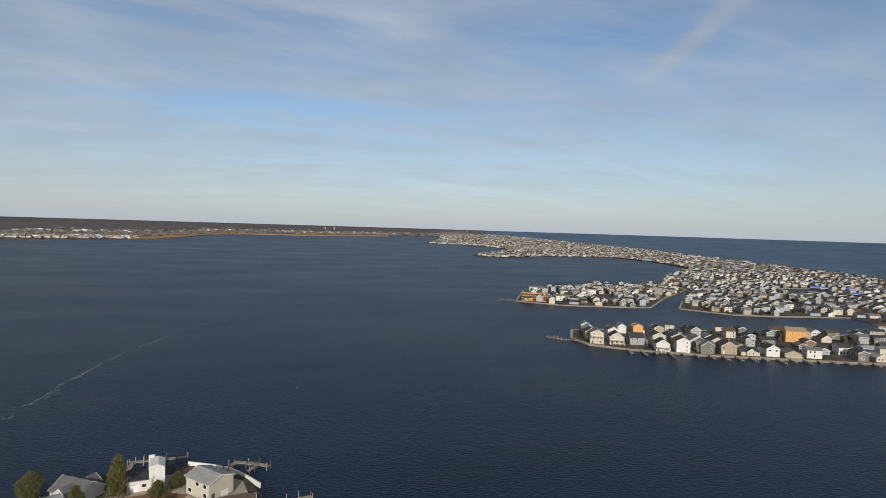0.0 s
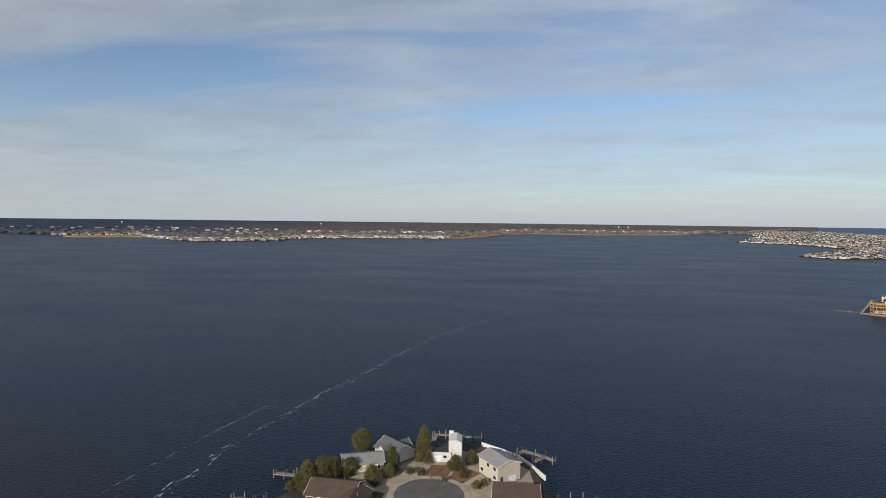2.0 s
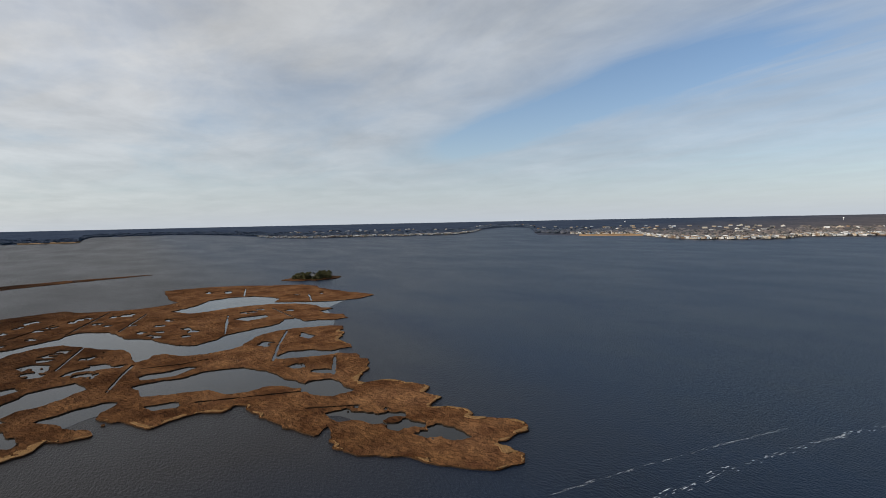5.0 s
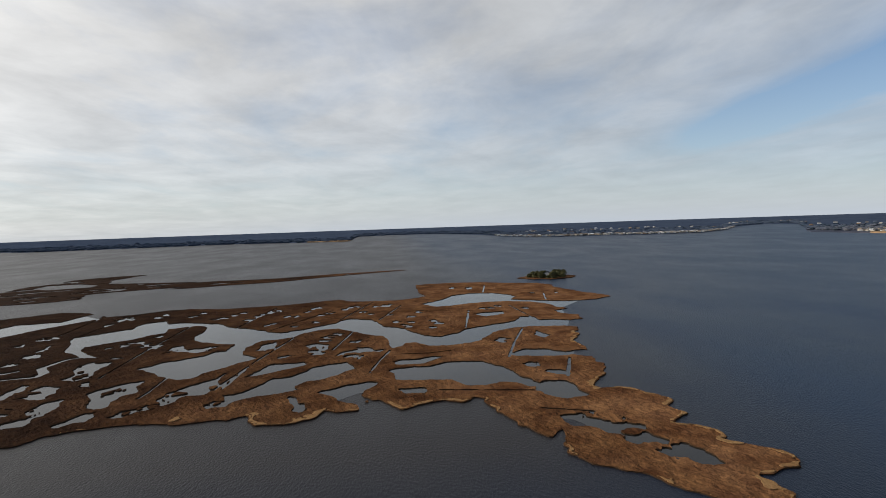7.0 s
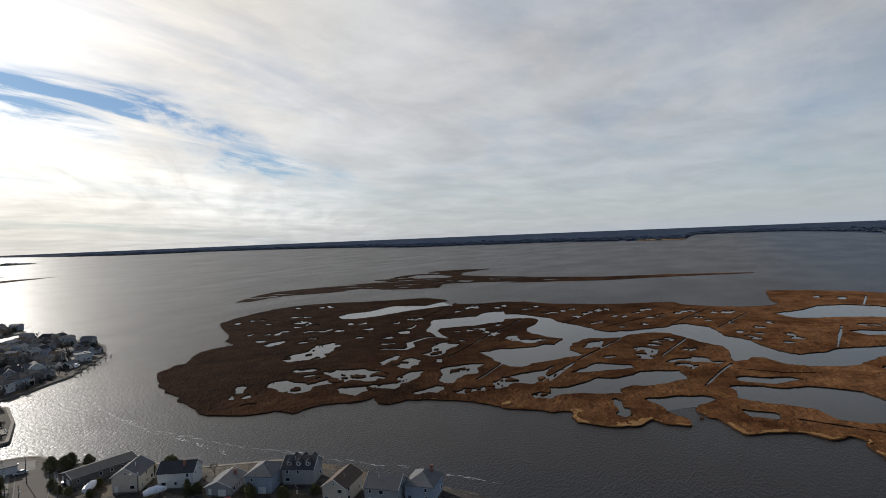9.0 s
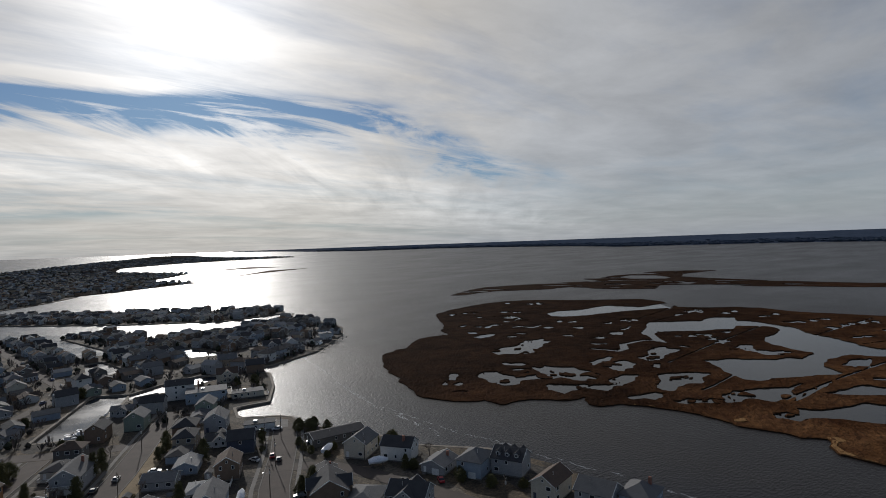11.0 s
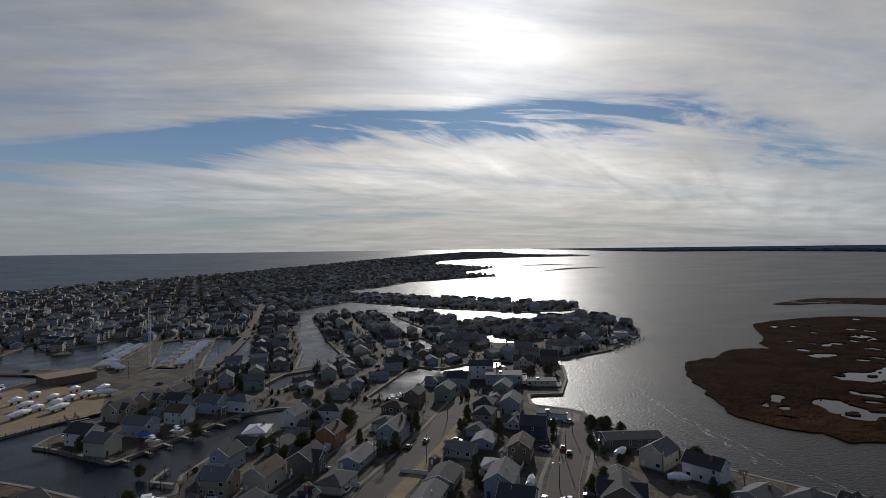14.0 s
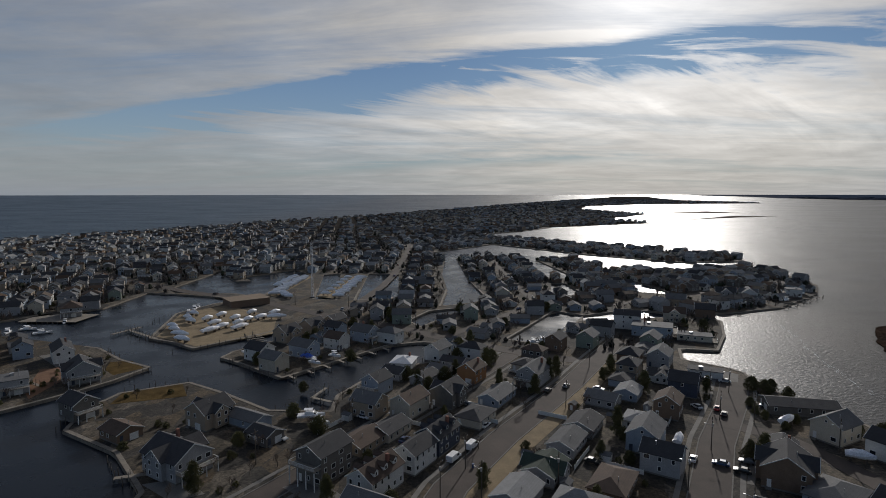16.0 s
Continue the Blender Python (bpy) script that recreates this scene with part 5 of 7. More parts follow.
yard("boatyard", [(81.4, -296.6), (110.2, -270.4), (140.4, -288.8), (156.2, -343.9), (139.1, -372.8), (91.9, -336.0)], GRAVEL, "sandy yellow boatyard ground")
yard("boatyard", [(115.5, -402), (115.5, -505), (126.0, -507), (126.0, -413)], GRAVEL, "sandy yellow strip between the boats")
yard("boatyard", [(72.2, -399.0), (73.5, -505), (78.8, -507), (86.6, -407)], GRAVEL, "sandy yellow strip between the boats")
yard("lawn", [(-34.1, -147.0), (-40.7, -157.5), (-48.6, -153.6), (-42.0, -143.1)], BRICKSOIL, "bare orange-brown lot", GROUND + 0.05)
yard("driveway", [(61.7, -140.4), (49.9, -132.6), (43.3, -136.5), (52.5, -144.4)], CONCRETE, "pale concrete drive", GROUND + 0.05)
yard("driveway", [(24.9, -140.4), (14.4, -132.6), (7.9, -136.5), (17.1, -144.4)], CONCRETE, "pale concrete drive", GROUND + 0.05)
yard("lawn", [(-118.1, -233.6), (-131.2, -225.8), (-136.5, -236.2), (-126.0, -246.8)], CONCRETE, "pale gravel court by the water", GROUND + 0.05)
yard("lawn", [(138, -198), (146, -206), (160, -232), (150, -238), (141, -222)], BRICKSOIL, "bare brown lot by the water", GROUND + 0.05)
yard("lawn", [(117, -236), (124, -226), (132, -233), (137, -244), (128, -246)], LAWN, "patch of winter lawn on the point", GROUND + 0.05)
yard("driveway", [(150, -240), (156, -236), (176, -252), (172, -256)], CONCRETE, "pale concrete path between the lots", GROUND + 0.06)

# ---- houses of the near streets ----
house(108.8, -183.8, 241, 8, 10, 2, "gable", "shingle", "charcoal", deck=True)
house(61.4, -179.3, 151, 10, 11, 2, "cross", "tan", "charcoal")
house(48.6, -178.9, 241, 7, 14, 1, "gable", "blue", "grey")
house(38.9, -167.3, 241, 7, 9, 1, "gable", "shingle", "charcoal")
house(56.3, -148.4, 241, 11, 15, 2, "cross", "grey", "charcoal", deck=True)
house(84.4, -168.1, 241, 8, 10, 1, "gable", "brown", "brown")
house(15.5, -147.4, 151, 9, 12, 3, "gable", "shingle", "charcoal", deck=True)
house(133, -220, 221, 11, 13, 2, "cross", "grey", "charcoal", deck=True)
house(161, -247, 221, 8, 17, 2, "gable", "white", "charcoal")
house(222, -338, 215, 11, 14, 2, "hip", "grey", "brown", deck=True)
house(149.8, -205.9, 221, 9, 11, 2, "flat", "grey", "grey", deck=True)
house(59.6, -236.1, 241, 8, 10, 2, "gable", "cream", "grey")
house(52.1, -256.1, 241, 8, 12, 2, "gable", "blue", "grey")
house(68.6, -283.0, 151, 9, 11, 2, "cross", "tan", "charcoal")
house(59.6, -298.3, 151, 9, 11, 2, "cross", "tan", "charcoal")
house(50.0, -309.9, 151, 8, 11, 2, "gable", "tan", "charcoal")
house(40.3, -270.6, 241, 8, 10, 2, "gable", "white", "brown")
house(29.0, -284.6, 241, 9, 12, 2, "gable", "blue", "grey", deck=True)
house(15.4, -282.1, 241, 8, 11, 2, "hip", "white", "grey")
house(11.0, -210.1, 151, 8, 9, 2, "gable", "blue", "charcoal", deck=True)
house(-3.3, -190.2, 151, 8, 12, 2, "gable", "cream", "brown")
house(-16.5, -200.0, 151, 9, 11, 2, "cross", "shingle", "charcoal")
house(-25.1, -225.0, 151, 8, 10, 2, "gable", "orange", "brown")
house(-10.0, -254.1, 151, 8, 11, 2, "gable", "white", "grey")
house(4.2, -241.9, 171, 9, 11, 1, "hip", "white", "white")
house(-34.0, -202.9, 151, 8, 15, 1, "gable", "blue", "grey")
house(-50.0, -223.8, 151, 9, 15, 2, "gable", "grey", "grey", deck=True)
house(1.3, -172.7, 151, 8, 12, 1, "gable", "cream", "charcoal")
house(8.5, -163.8, 151, 9, 12, 1, "gable", "tan", "brown")
house(-14.2, -164.6, 151, 8, 12, 2, "gable", "navy", "charcoal", dormer=3)
house(-25.9, -183.8, 151, 9, 12, 1, "hip", "cream", "charcoal")
house(-8.4, -153.3, 151, 7, 11, 2, "gable", "white", "charcoal")
house(0.5, -139.8, 151, 8, 13, 2, "gable", "white", "brown", dormer=3)
house(-52.4, -165.2, 151, 8, 13, 1, "gable", "grey", "grey")
house(-43.6, -148.8, 151, 9, 12, 1, "cross", "grey", "green")
house(-34.9, -135.8, 151, 9, 12, 1, "gable", "grey", "lightgrey")
house(-60.1, -178.2, 151, 9, 12, 1, "gable", "grey", "charcoal")
house(-76.3, -167.6, 151, 9, 13, 2, "gable", "blue", "grey")
house(-91.7, -192.3, 151, 8, 10, 2, "gable", "brown", "brown")
house(-104.9, -212.9, 241, 9, 10, 2, "gable", "navy", "charcoal")
house(-82.8, -208.0, 151, 8, 10, 1, "gable", "blue", "lightgrey")
house(-95.0, -247.7, 151, 9, 11, 2, "hip", "brown", "charcoal")
house(-108.2, -248.2, 151, 9, 12, 2, "gable", "grey", "grey")
house(-59.6, -141.5, 151, 9, 14, 1, "hip", "brown", "brown")
house(-106.2, -148.2, 151, 11, 13, 2, "cross", "brown", "charcoal")
house(-112.3, -137.5, 130, 10, 14, 1, "hip", "blue", "grey")
house(-135.8, -174.4, 120, 9, 11, 2, "gable", "cream", "grey")
house(-143.2, -159.9, 30, 8, 12, 2, "gable", "white", "charcoal")
house(-146.6, -141.2, 110, 9, 11, 1, "gable", "grey", "grey")
house(-153.0, -129.9, 110, 9, 11, 2, "hip", "blue", "grey")
house(-162.0, -121.4, 20, 9, 11, 2, "gable", "grey", "charcoal", dormer=3)
house(-156.7, -100.3, 100, 8, 12, 2, "gable", "cream", "brown")
house(-159.9, -85.7, 10, 9, 11, 2, "gable", "grey", "grey")
house(-166.6, -75.7, 100, 9, 11, 2, "hip", "blue", "grey")
house(-120.8, -125.7, 30, 9, 12, 2, "cross", "grey", "charcoal")
house(-122.3, -301.1, 250, 13, 20, 2, "flat", "blue", "grey", deck=True)
house(-146.3, -334.4, 250, 9, 12, 2, "cross", "cream", "brown")
house(-140.8, -291.5, 250, 9, 16, 1, "flat", "cream", "grey", deck=True)
house(-113.7, -316.8, 70, 9, 14, 3, "gable", "white", "charcoal")
house(-163.5, -378.3, 250, 9, 12, 2, "gable", "tan", "grey")
house(-168.7, -345.6, 250, 9, 11, 2, "gable", "brown", "charcoal")
house(-209.1, -407, 70, 9, 13, 2, "cross", "grey", "charcoal", deck=True)
house(-224.2, -405, 160, 9, 12, 2, "cross", "white", "grey")
house(-262.9, -418, 70, 9, 10, 2, "flat", "white", "grey", deck=True)
house(-138.0, -196.5, 80, 10, 22, 1, "gable", "shingle", "charcoal", low=0.7, words="long low dark house with a dark roof by the bay")
house(-121.4, -233.0, 245, 6, 13, 1, "flat", "white", "charcoal", words="long low white building with a dark flat roof by the water")

# the northern point
house(-59.7, 175.2, 115, 9, 13, 1, "gable", "cream", "lightgrey", low=0.8, words="cream bungalow with a light grey ribbed roof")
house(-51.8, 185.7, 55, 8.5, 11, 1, "cross", "white", "grey", low=1.5, words="white house with grey cross-gabled roof by the bay")
house(-15.1, 179.2, 42, 8.6, 10.5, 2, "gable", "cream", "lightgrey", garage=True, low=0.55, words="cream two-storey house with a light grey roof and garage")
house(-8.5, 162.8, 95, 11, 13, 1, "gable", "brown", "brown", low=1.3, words="brown house with a broad brown shingled roof")
house(-60.4, 154.2, 92, 11, 14, 1, "gable", "brown", "brown", words="brown house with brown and reddish shingled roofs")
house(-53.2, 150.3, 2, 8, 9, 1, "gable", "brown", "brown", words="low reddish brown house with a shingled roof")


def modern_house():
    """The white house of stacked boxes with a dark flat roof and a tower."""
    TAKEN.append((-34, 190, 7))
    root = thing("house", pose(-34.1, 189.6, GROUND, 0, 0, 8), "white modern box house with a dark flat roof and tower", "house", "houses of the island town")
    part("wall", Shape().box(-5.5, -4, -0.3, 5, 4.5, 3.4), [SIDING["white"]], root)
    part("roof", Shape().box(-5.7, -4.2, 3.4, 0.6, 4.7, 3.75), [ROOFING["charcoal"]], root, "dark flat roof")
    part("tower", Shape().extrude_y([(0.6, 3.4), (5, 3.4), (5, 6.6), (3.2, 7.5), (0.6, 7.2)], -3.6, 3.4), [SIDING["white"]], root, "white windowless tower block")
    part("fin", Shape().box(0.3, 3.0, 3.4, 1.9, 3.3, 8.2), [SIDING["white"]], root, "tall white fin wall")
    part("skylight", Shape().box(-3.2, 0.2, 3.75, -2.2, 1.2, 4.0), [GLASS], root)
    part("garage_door", Shape().box(-4.6, -4.08, 0, -2.0, -3.95, 2.2), [TRIM], root)
    put_window(root, 2.2, -4, 1.8, 0, 0.8, 1.6)
    put_window(root, -0.6, -4, 1.8, 0, 1.4, 1.2)
    put_window(root, 5, 0, 1.8, 90, 1.4, 1.2)


modern_house()

ribbon("sea_wall", [(-24, 203), (-17, 199.3), (-10.5, 195.3), (-5.4, 188.6), (-0.6, 181)], 0.45, TRIM, "white curved sea wall round the garden", GROUND + 0.9, 1.6)


def fence(x0, y0, x1, y1, label="white board fence between the gardens"):
    """A low board fence: posts and panels one after another."""
    d = Vector((x1 - x0, y1 - y0, 0))
    n = max(1, int(d.length / 2.4))
    root = thing("fence", pose(x0, y0, GROUND, 0, 0, math.degrees(math.atan2(d.y, d.x))), label, "fence", "garden fences")
    w = d.length / n
    for i in range(n):
        part("fence_panel", Shape().box(i * w + 0.07, -0.025, 0.08, (i + 1) * w - 0.07, 0.025, 1.45), [TRIM], root)
        part("fence_post", Shape().box(i * w - 0.07, -0.07, -0.2, i * w + 0.07, 0.07, 1.6), [TRIM], root)


for i, (x, y) in enumerate(((-70, -150), (-78, -166), (-62, -137), (-88, -182), (-33, -182), (-16, -205), (-27, -196), (-52, -152), (-56, -186), (-2, -160), (-10, -178), (24, -172))):
    u = (-0.484, -0.875) if i % 2 else (0.875, -0.484)
    ln = 14 if i % 2 else 10
    fence(x, y, x + u[0] * ln, y + u[1] * ln)


def garden_shed(x, y, turn, wall):
    root = thing("garden_shed", pose(x, y, GROUND, 0, 0, turn), f"small {WALL_WORD[wall]} garden shed with a grey roof", "shed", "garden sheds")
    part("wall", Shape().extrude_y([(-1.2, -0.2), (1.2, -0.2), (1.2, 2.0), (0, 2.7), (-1.2, 2.0)], -1.5, 1.5), [SIDING[wall]], root)
    part("roof", Shape().extrude_y(gable_section(2.4, 2.0, 0.7, 0.2, 0.1)[::-1], -1.7, 1.7), [ROOFING["grey"]], root)
    part("door", Shape().box(-0.45, -1.56, 0, 0.45, -1.48, 1.8), [TRIM], root)


for i, (x, y) in enumerate(((-62, -158), (-48, -142), (-71, -186), (-60, -196), (-40, -158), (-18, -198), (-34, -212), (2, -198), (17, -184), (-86, -196))):
    garden_shed(x, y, 61 + 90 * (i % 2), ("white", "grey", "tan", "brown")[i % 4])

# ---- houses that fill the other streets ----
FILL_WALLS = ["white", "grey", "grey", "cream", "tan", "blue", "shingle", "white", "blue", "brown", "grey", "green"]
FILL_ROOFS = ["charcoal", "grey", "brown", "charcoal", "grey", "charcoal", "lightgrey", "charcoal"]
MODELS, NORTH_MODELS = [], []


def lattice(box, turn, along, across, inset, seed, keep=1.0):
    """Plots on a street grid turned by that angle: x, y, turn."""
    r = random.Random(seed)
    c, s = math.cos(radians(turn)), math.sin(radians(turn))
    cx, cy = (box[0] + box[2]) / 2, (box[1] + box[3]) / 2
    reach = math.hypot(box[2] - box[0], box[3] - box[1]) / 2
    u, v = np.meshgrid(np.arange(-reach, reach, across), np.arange(-reach, reach, along))
    X, Y = cx + u * c - v * s, cy + u * s + v * c
    F = town_field(X, Y)
    out = []
    for x, y, f in zip(X.ravel(), Y.ravel(), F.ravel()):
        if f < inset or not (box[0] < x < box[2] and box[1] < y < box[3]) or r.random() > keep:
            continue
        x, y = x + r.uniform(-1.2, 1.2), y + r.uniform(-1.2, 1.2)
        if any((x - a) ** 2 + (y - b) ** 2 < (q + 6.0) ** 2 for a, b, q in TAKEN):
            continue
        if any(line_distance(p, np.array([x]), np.array([y]))[0] < wd / 2 + 5.5 for p, wd in ROADS):
            continue
        out.append((x, y, turn + r.choice((0, 90, 180, 270)) + r.uniform(-4, 4)))
    return out


PLOTS = []
for box, turn, along, across, inset, seed in (
        ((-170.6, -308.4, 78.8, -78.8), 151, 12.5, 13.5, 5.5, 1), ((-321.6, -617, -131.2, -351.8), 118, 13, 13.5, 5.0, 2), ((-131.2, -682, 210.0, -308.4), 3, 12.5, 14, 5.5, 3),
        ((-354.4, -919, 13.1, -617), 128, 14, 17, 5.0, 4), ((210.0, -578, 433, -262.5), 30, 14, 14, 6, 5), ((111.6, -282.2, 236.2, -157.5), 41, 15, 15, 5.5, 6),
        ((196.9, 249.4, 551, 433), 67, 14.5, 16.5, 5.0, 7), ((262.5, 518, 630, 840), 67, 13, 15, 5.0, 8), ((433, 367.5, 840, 735), 67, 15, 17, 5.5, 9)):
    found = [p for p in lattice(box, turn, along, across, inset, seed)
             if not (-184 < p[0] < 53 and -125 < p[1] < 144) and not (12 < p[0] < 125 and -232 < p[1] < -100) and not (52 < p[0] < 160 and -525 < p[1] < -266) and not (110 < p[0] < 172 and -272 < p[1] < -185)]
    for x, y, t in found:
        TAKEN.append((x, y, 4.5))
    PLOTS += found
# open ground before the lagoons and where the bay street ends
PLOTS = [p for p in PLOTS if not (-150 < p[0] < -116 and -226 < p[1] < -196) and not (-188 < p[0] < -148 and -424 < p[1] < -372) and not (-152 < p[0] < -98 and -346 < p[1] < -322)
         and not (p[1] > 0 and rng.random() < 0.12)]
PLOTS.sort(key=lambda p: math.hypot(p[0], p[1]))
for i, (x, y, t) in enumerate(PLOTS[:195]):
    wall, roof = rng.choice(FILL_WALLS), rng.choice(FILL_ROOFS)
    if y > 0:
        wall = rng.choice(("white", "tan", "cream", "grey", "white", "tan", "shingle", "cream"))
    st = rng.choice((1, 1, 2, 2))
    near = math.hypot(x, y) < 265
    if y > 0:
        roof = rng.choice(("charcoal", "charcoal", "grey", "brown", "grey", "charcoal"))
        st = rng.choice((1, 2, 2, 3))
        if rng.random() < 0.75:
            t = -24 + rng.uniform(-7, 7) + rng.choice((0, 0, 0, 180))
        front = math.hypot(x, y) < 455
        if not front and i % 4 and NORTH_MODELS:
            copy_thing(rng.choice(NORTH_MODELS), pose(x, y, GROUND, 0, 0, t))
            continue
        root = (dwelling(pose(x, y, GROUND, 0, 0, t), rng.uniform(8.6, 11.0), rng.uniform(10, 13), st, rng.choice(("gable", "gable", "gable", "cross")), wall, roof,
                                     deck=rng.random() < 0.6, detail=2 if front else 1))
        if not front:
            NORTH_MODELS.append(root)
        continue
    if not near and i % 3 and MODELS:
        copy_thing(rng.choice(MODELS[-25:]), pose(x, y, GROUND, 0, 0, t))
        continue
    root = dwelling(pose(x, y, GROUND, 0, 0, t), rng.uniform(7.0, 8.6), rng.uniform(9, 11.5), st, rng.choice(("gable", "gable", "cross", "hip")), wall, roof,
                    deck=rng.random() < 0.3, dormer=2 if rng.random() < 0.15 else 0, detail=2 if near else 1)
    if not near:
        MODELS.append(root)

# ---- framed houses under construction ----


def framed_house(x, y, turn, w, l, floors, label, clad=True):
    TAKEN.append((x, y, max(w, l) / 2))
    root = thing("unfinished_house", pose(x, y, GROUND, 0, 0, turn), label, "unfinished house", "houses being built")
    for k in range(floors + 1):
        part("floor_deck", Shape().box(-w / 2, -l / 2, k * 2.9, w / 2, l / 2, k * 2.9 + 0.3), [RAWWOOD], root)
    for k in range(floors):
        for s in (-1, 1):
            for i in range(int(l / 2.4) + 1):
                yy = -l / 2 + 0.1 + (l - 0.2) * i / int(l / 2.4)
                part("stud", Shape().box(s * (w / 2 - 0.1) - 0.1, yy - 0.1, k * 2.9 + 0.3, s * (w / 2 - 0.1) + 0.1, yy + 0.1, k * 2.9 + 2.9), [RAWWOOD], root)
        if clad:
            part("sheathing", Shape().box(-w / 2 + 0.3, -l / 2 + 2.2, k * 2.9 + 0.3, w / 2 - 0.3, l / 2 - 0.3, k * 2.9 + 2.9), [RAWWOOD], root, "orange plywood sheathing")
        else:
            for i in range(4):
                yy = -l / 2 + l * (i + 0.7) / 4.4
                part("inner_wall", Shape().box(-w / 2 + 0.4, yy - 0.1, k * 2.9 + 0.3, w / 2 - 0.4, yy + 0.1, k * 2.9 + 2.9), [RAWWOOD], root)
    h = floors * 2.9 + 0.3
    for i in range(7):
        yy = -l / 2 + l * i / 6
        tr = Shape().extrude_y([(-w / 2 - 0.4, h), (w / 2 + 0.4, h), (0, h + w * 0.24)], yy - 0.08, yy + 0.08)
        part("roof_truss", tr, [RAWWOOD], root)
    if clad:
        part("roof_sheathing", Shape().extrude_y(gable_section(w, h, w * 0.24, 0.4, 0.12)[::-1], -l / 2 + 1.6, l / 2), [ROOFING["tan"]], root, "bare tan roof boards")
    return root


framed_house(302, 590, 63, 11, 30, 3, "open timber frame of a long house being built", False)
framed_house(406, 338.6, 60, 10, 17, 3, "orange plywood shell of a house being built")
framed_house(295.3, 391.1, 157, 8, 9, 2, "tan timber house shell being built")

# ---- trees ----


def leaf_cloud(rnd, centres, spread, per, size):
    s = Shape()
    for c in centres:
        for _ in range(per):
            d = Vector((rnd.gauss(0, 1), rnd.gauss(0, 1), rnd.gauss(0, 0.8))).normalized() * spread * rnd.uniform(0.35, 1.0)
            p = Vector(c) + d
            a = Vector((rnd.uniform(-1, 1), rnd.uniform(-1, 1), rnd.uniform(-0.6, 0.6))).normalized()
            b = a.cross(Vector((rnd.uniform(-1, 1), rnd.uniform(-1, 1), rnd.uniform(-1, 1)))).normalized()
            k = size * rnd.uniform(0.6, 1.3)
            s.add([p - a * k, p - b * k * 0.6, p + a * k, p + b * k * 0.6], [(0, 1, 2, 3)])
    return s


def make_tree(name, seed, height, radius, low, label, material, clumps=30, per=42):
    rnd = random.Random(seed)
    root = thing(name, pose(0, 0, -50), label, "tree" if name != "shrub" else "shrub", "evergreens round the houses" if name != "bare_tree" else "bare trees")
    trunk = Shape()
    top = Vector((rnd.uniform(-0.4, 0.4), rnd.uniform(-0.4, 0.4), height * 0.85))
    trunk.tube((0, 0, -0.4), top * 0.5, 0.05 * height ** 0.8, 0.035 * height ** 0.8, 7)
    trunk.tube(top * 0.5, top, 0.035 * height ** 0.8, 0.02, 6)
    centres = []
    for i in range(clumps):
        u = (i + 0.5) / clumps
        z = height * (low + (0.97 - low) * u)
        prof = math.sin(math.pi * min(1, 0.18 + 0.82 * u)) ** 0.6 if name != "pine_tree" else (1 - 0.72 * u ** 1.4) * (0.72 + 0.28 * math.sin(11 * u + 1.0))
        a, r = i * 2.4 + rnd.uniform(-0.5, 0.5), radius * prof * rnd.uniform(0.45, 1.0)
        c = Vector((r * math.cos(a), r * math.sin(a), z))
        centres.append(c)
        if i % 3 == 0:
            trunk.tube((0, 0, max(0.2, z - r * 0.5)), c, 0.05, 0.015, 4)
    part("trunk", trunk, [BARK], root)
    if per:
        part("crown", leaf_cloud(rnd, centres, radius * 0.40, per * 3, 0.045 * radius + 0.06), [material], root)
    return root


def bare_tree(seed):
    rnd = random.Random(seed)
    root = thing("bare_tree", pose(0, 0, -50), "leafless winter tree with brown twigs", "tree", "bare trees")
    s, tw = Shape(), Shape()

    def grow(p, d, length, r, depth):
        q = p + d * length
        (s if depth < 2 else tw).tube(p, q, r, r * 0.6, 5 if depth < 2 else 3)
        if depth < 5:
            for _ in range(3 if depth else 4):
                n = (d + Vector((rnd.uniform(-0.8, 0.8), rnd.uniform(-0.8, 0.8), rnd.uniform(-0.1, 0.5)))).normalized()
                grow(q, n, length * rnd.uniform(0.6, 0.8), r * 0.6, depth + 1)
    grow(Vector((0, 0, -0.3)), Vector((0, 0, 1)), 1.8, 0.17, 0)
    part("trunk", s, [BARK], root)
    part("crown", tw, [TWIGS], root)
    return root


PINES = [make_tree("pine_tree", 1, 9.5, 2.3, 0.12, "tall dense dark green pine beside a house", NEEDLES, 44, 46), make_tree("pine_tree", 2, 8.0, 2.6, 0.1, "bushy dark green pine beside a house", NEEDLES, 40, 46)]
ROUNDS = [make_tree("cedar_tree", 3, 6.5, 3.0, 0.12, "round olive green evergreen tree", NEEDLES, 36, 50), make_tree("cedar_tree", 4, 5.2, 2.8, 0.06, "spreading olive green evergreen tree", NEEDLES, 34, 50)]
SHRUBS = [make_tree("shrub", 5, 2.2, 1.5, 0.0, "low dark evergreen shrub by a house", NEEDLES, 16, 40), make_tree("shrub", 6, 1.7, 1.2, 0.0, "small clipped evergreen shrub", NEEDLES, 12, 40)]
BARES = [bare_tree(7), bare_tree(8)]


def plant(src, x, y, size=1.0, turn=None):
    t = rng.uniform(0, 360) if turn is None else turn
    copy_thing(src, pose(x, y, GROUND, 0, 0, t) @ Matrix.Scale(size * 1.2, 4))


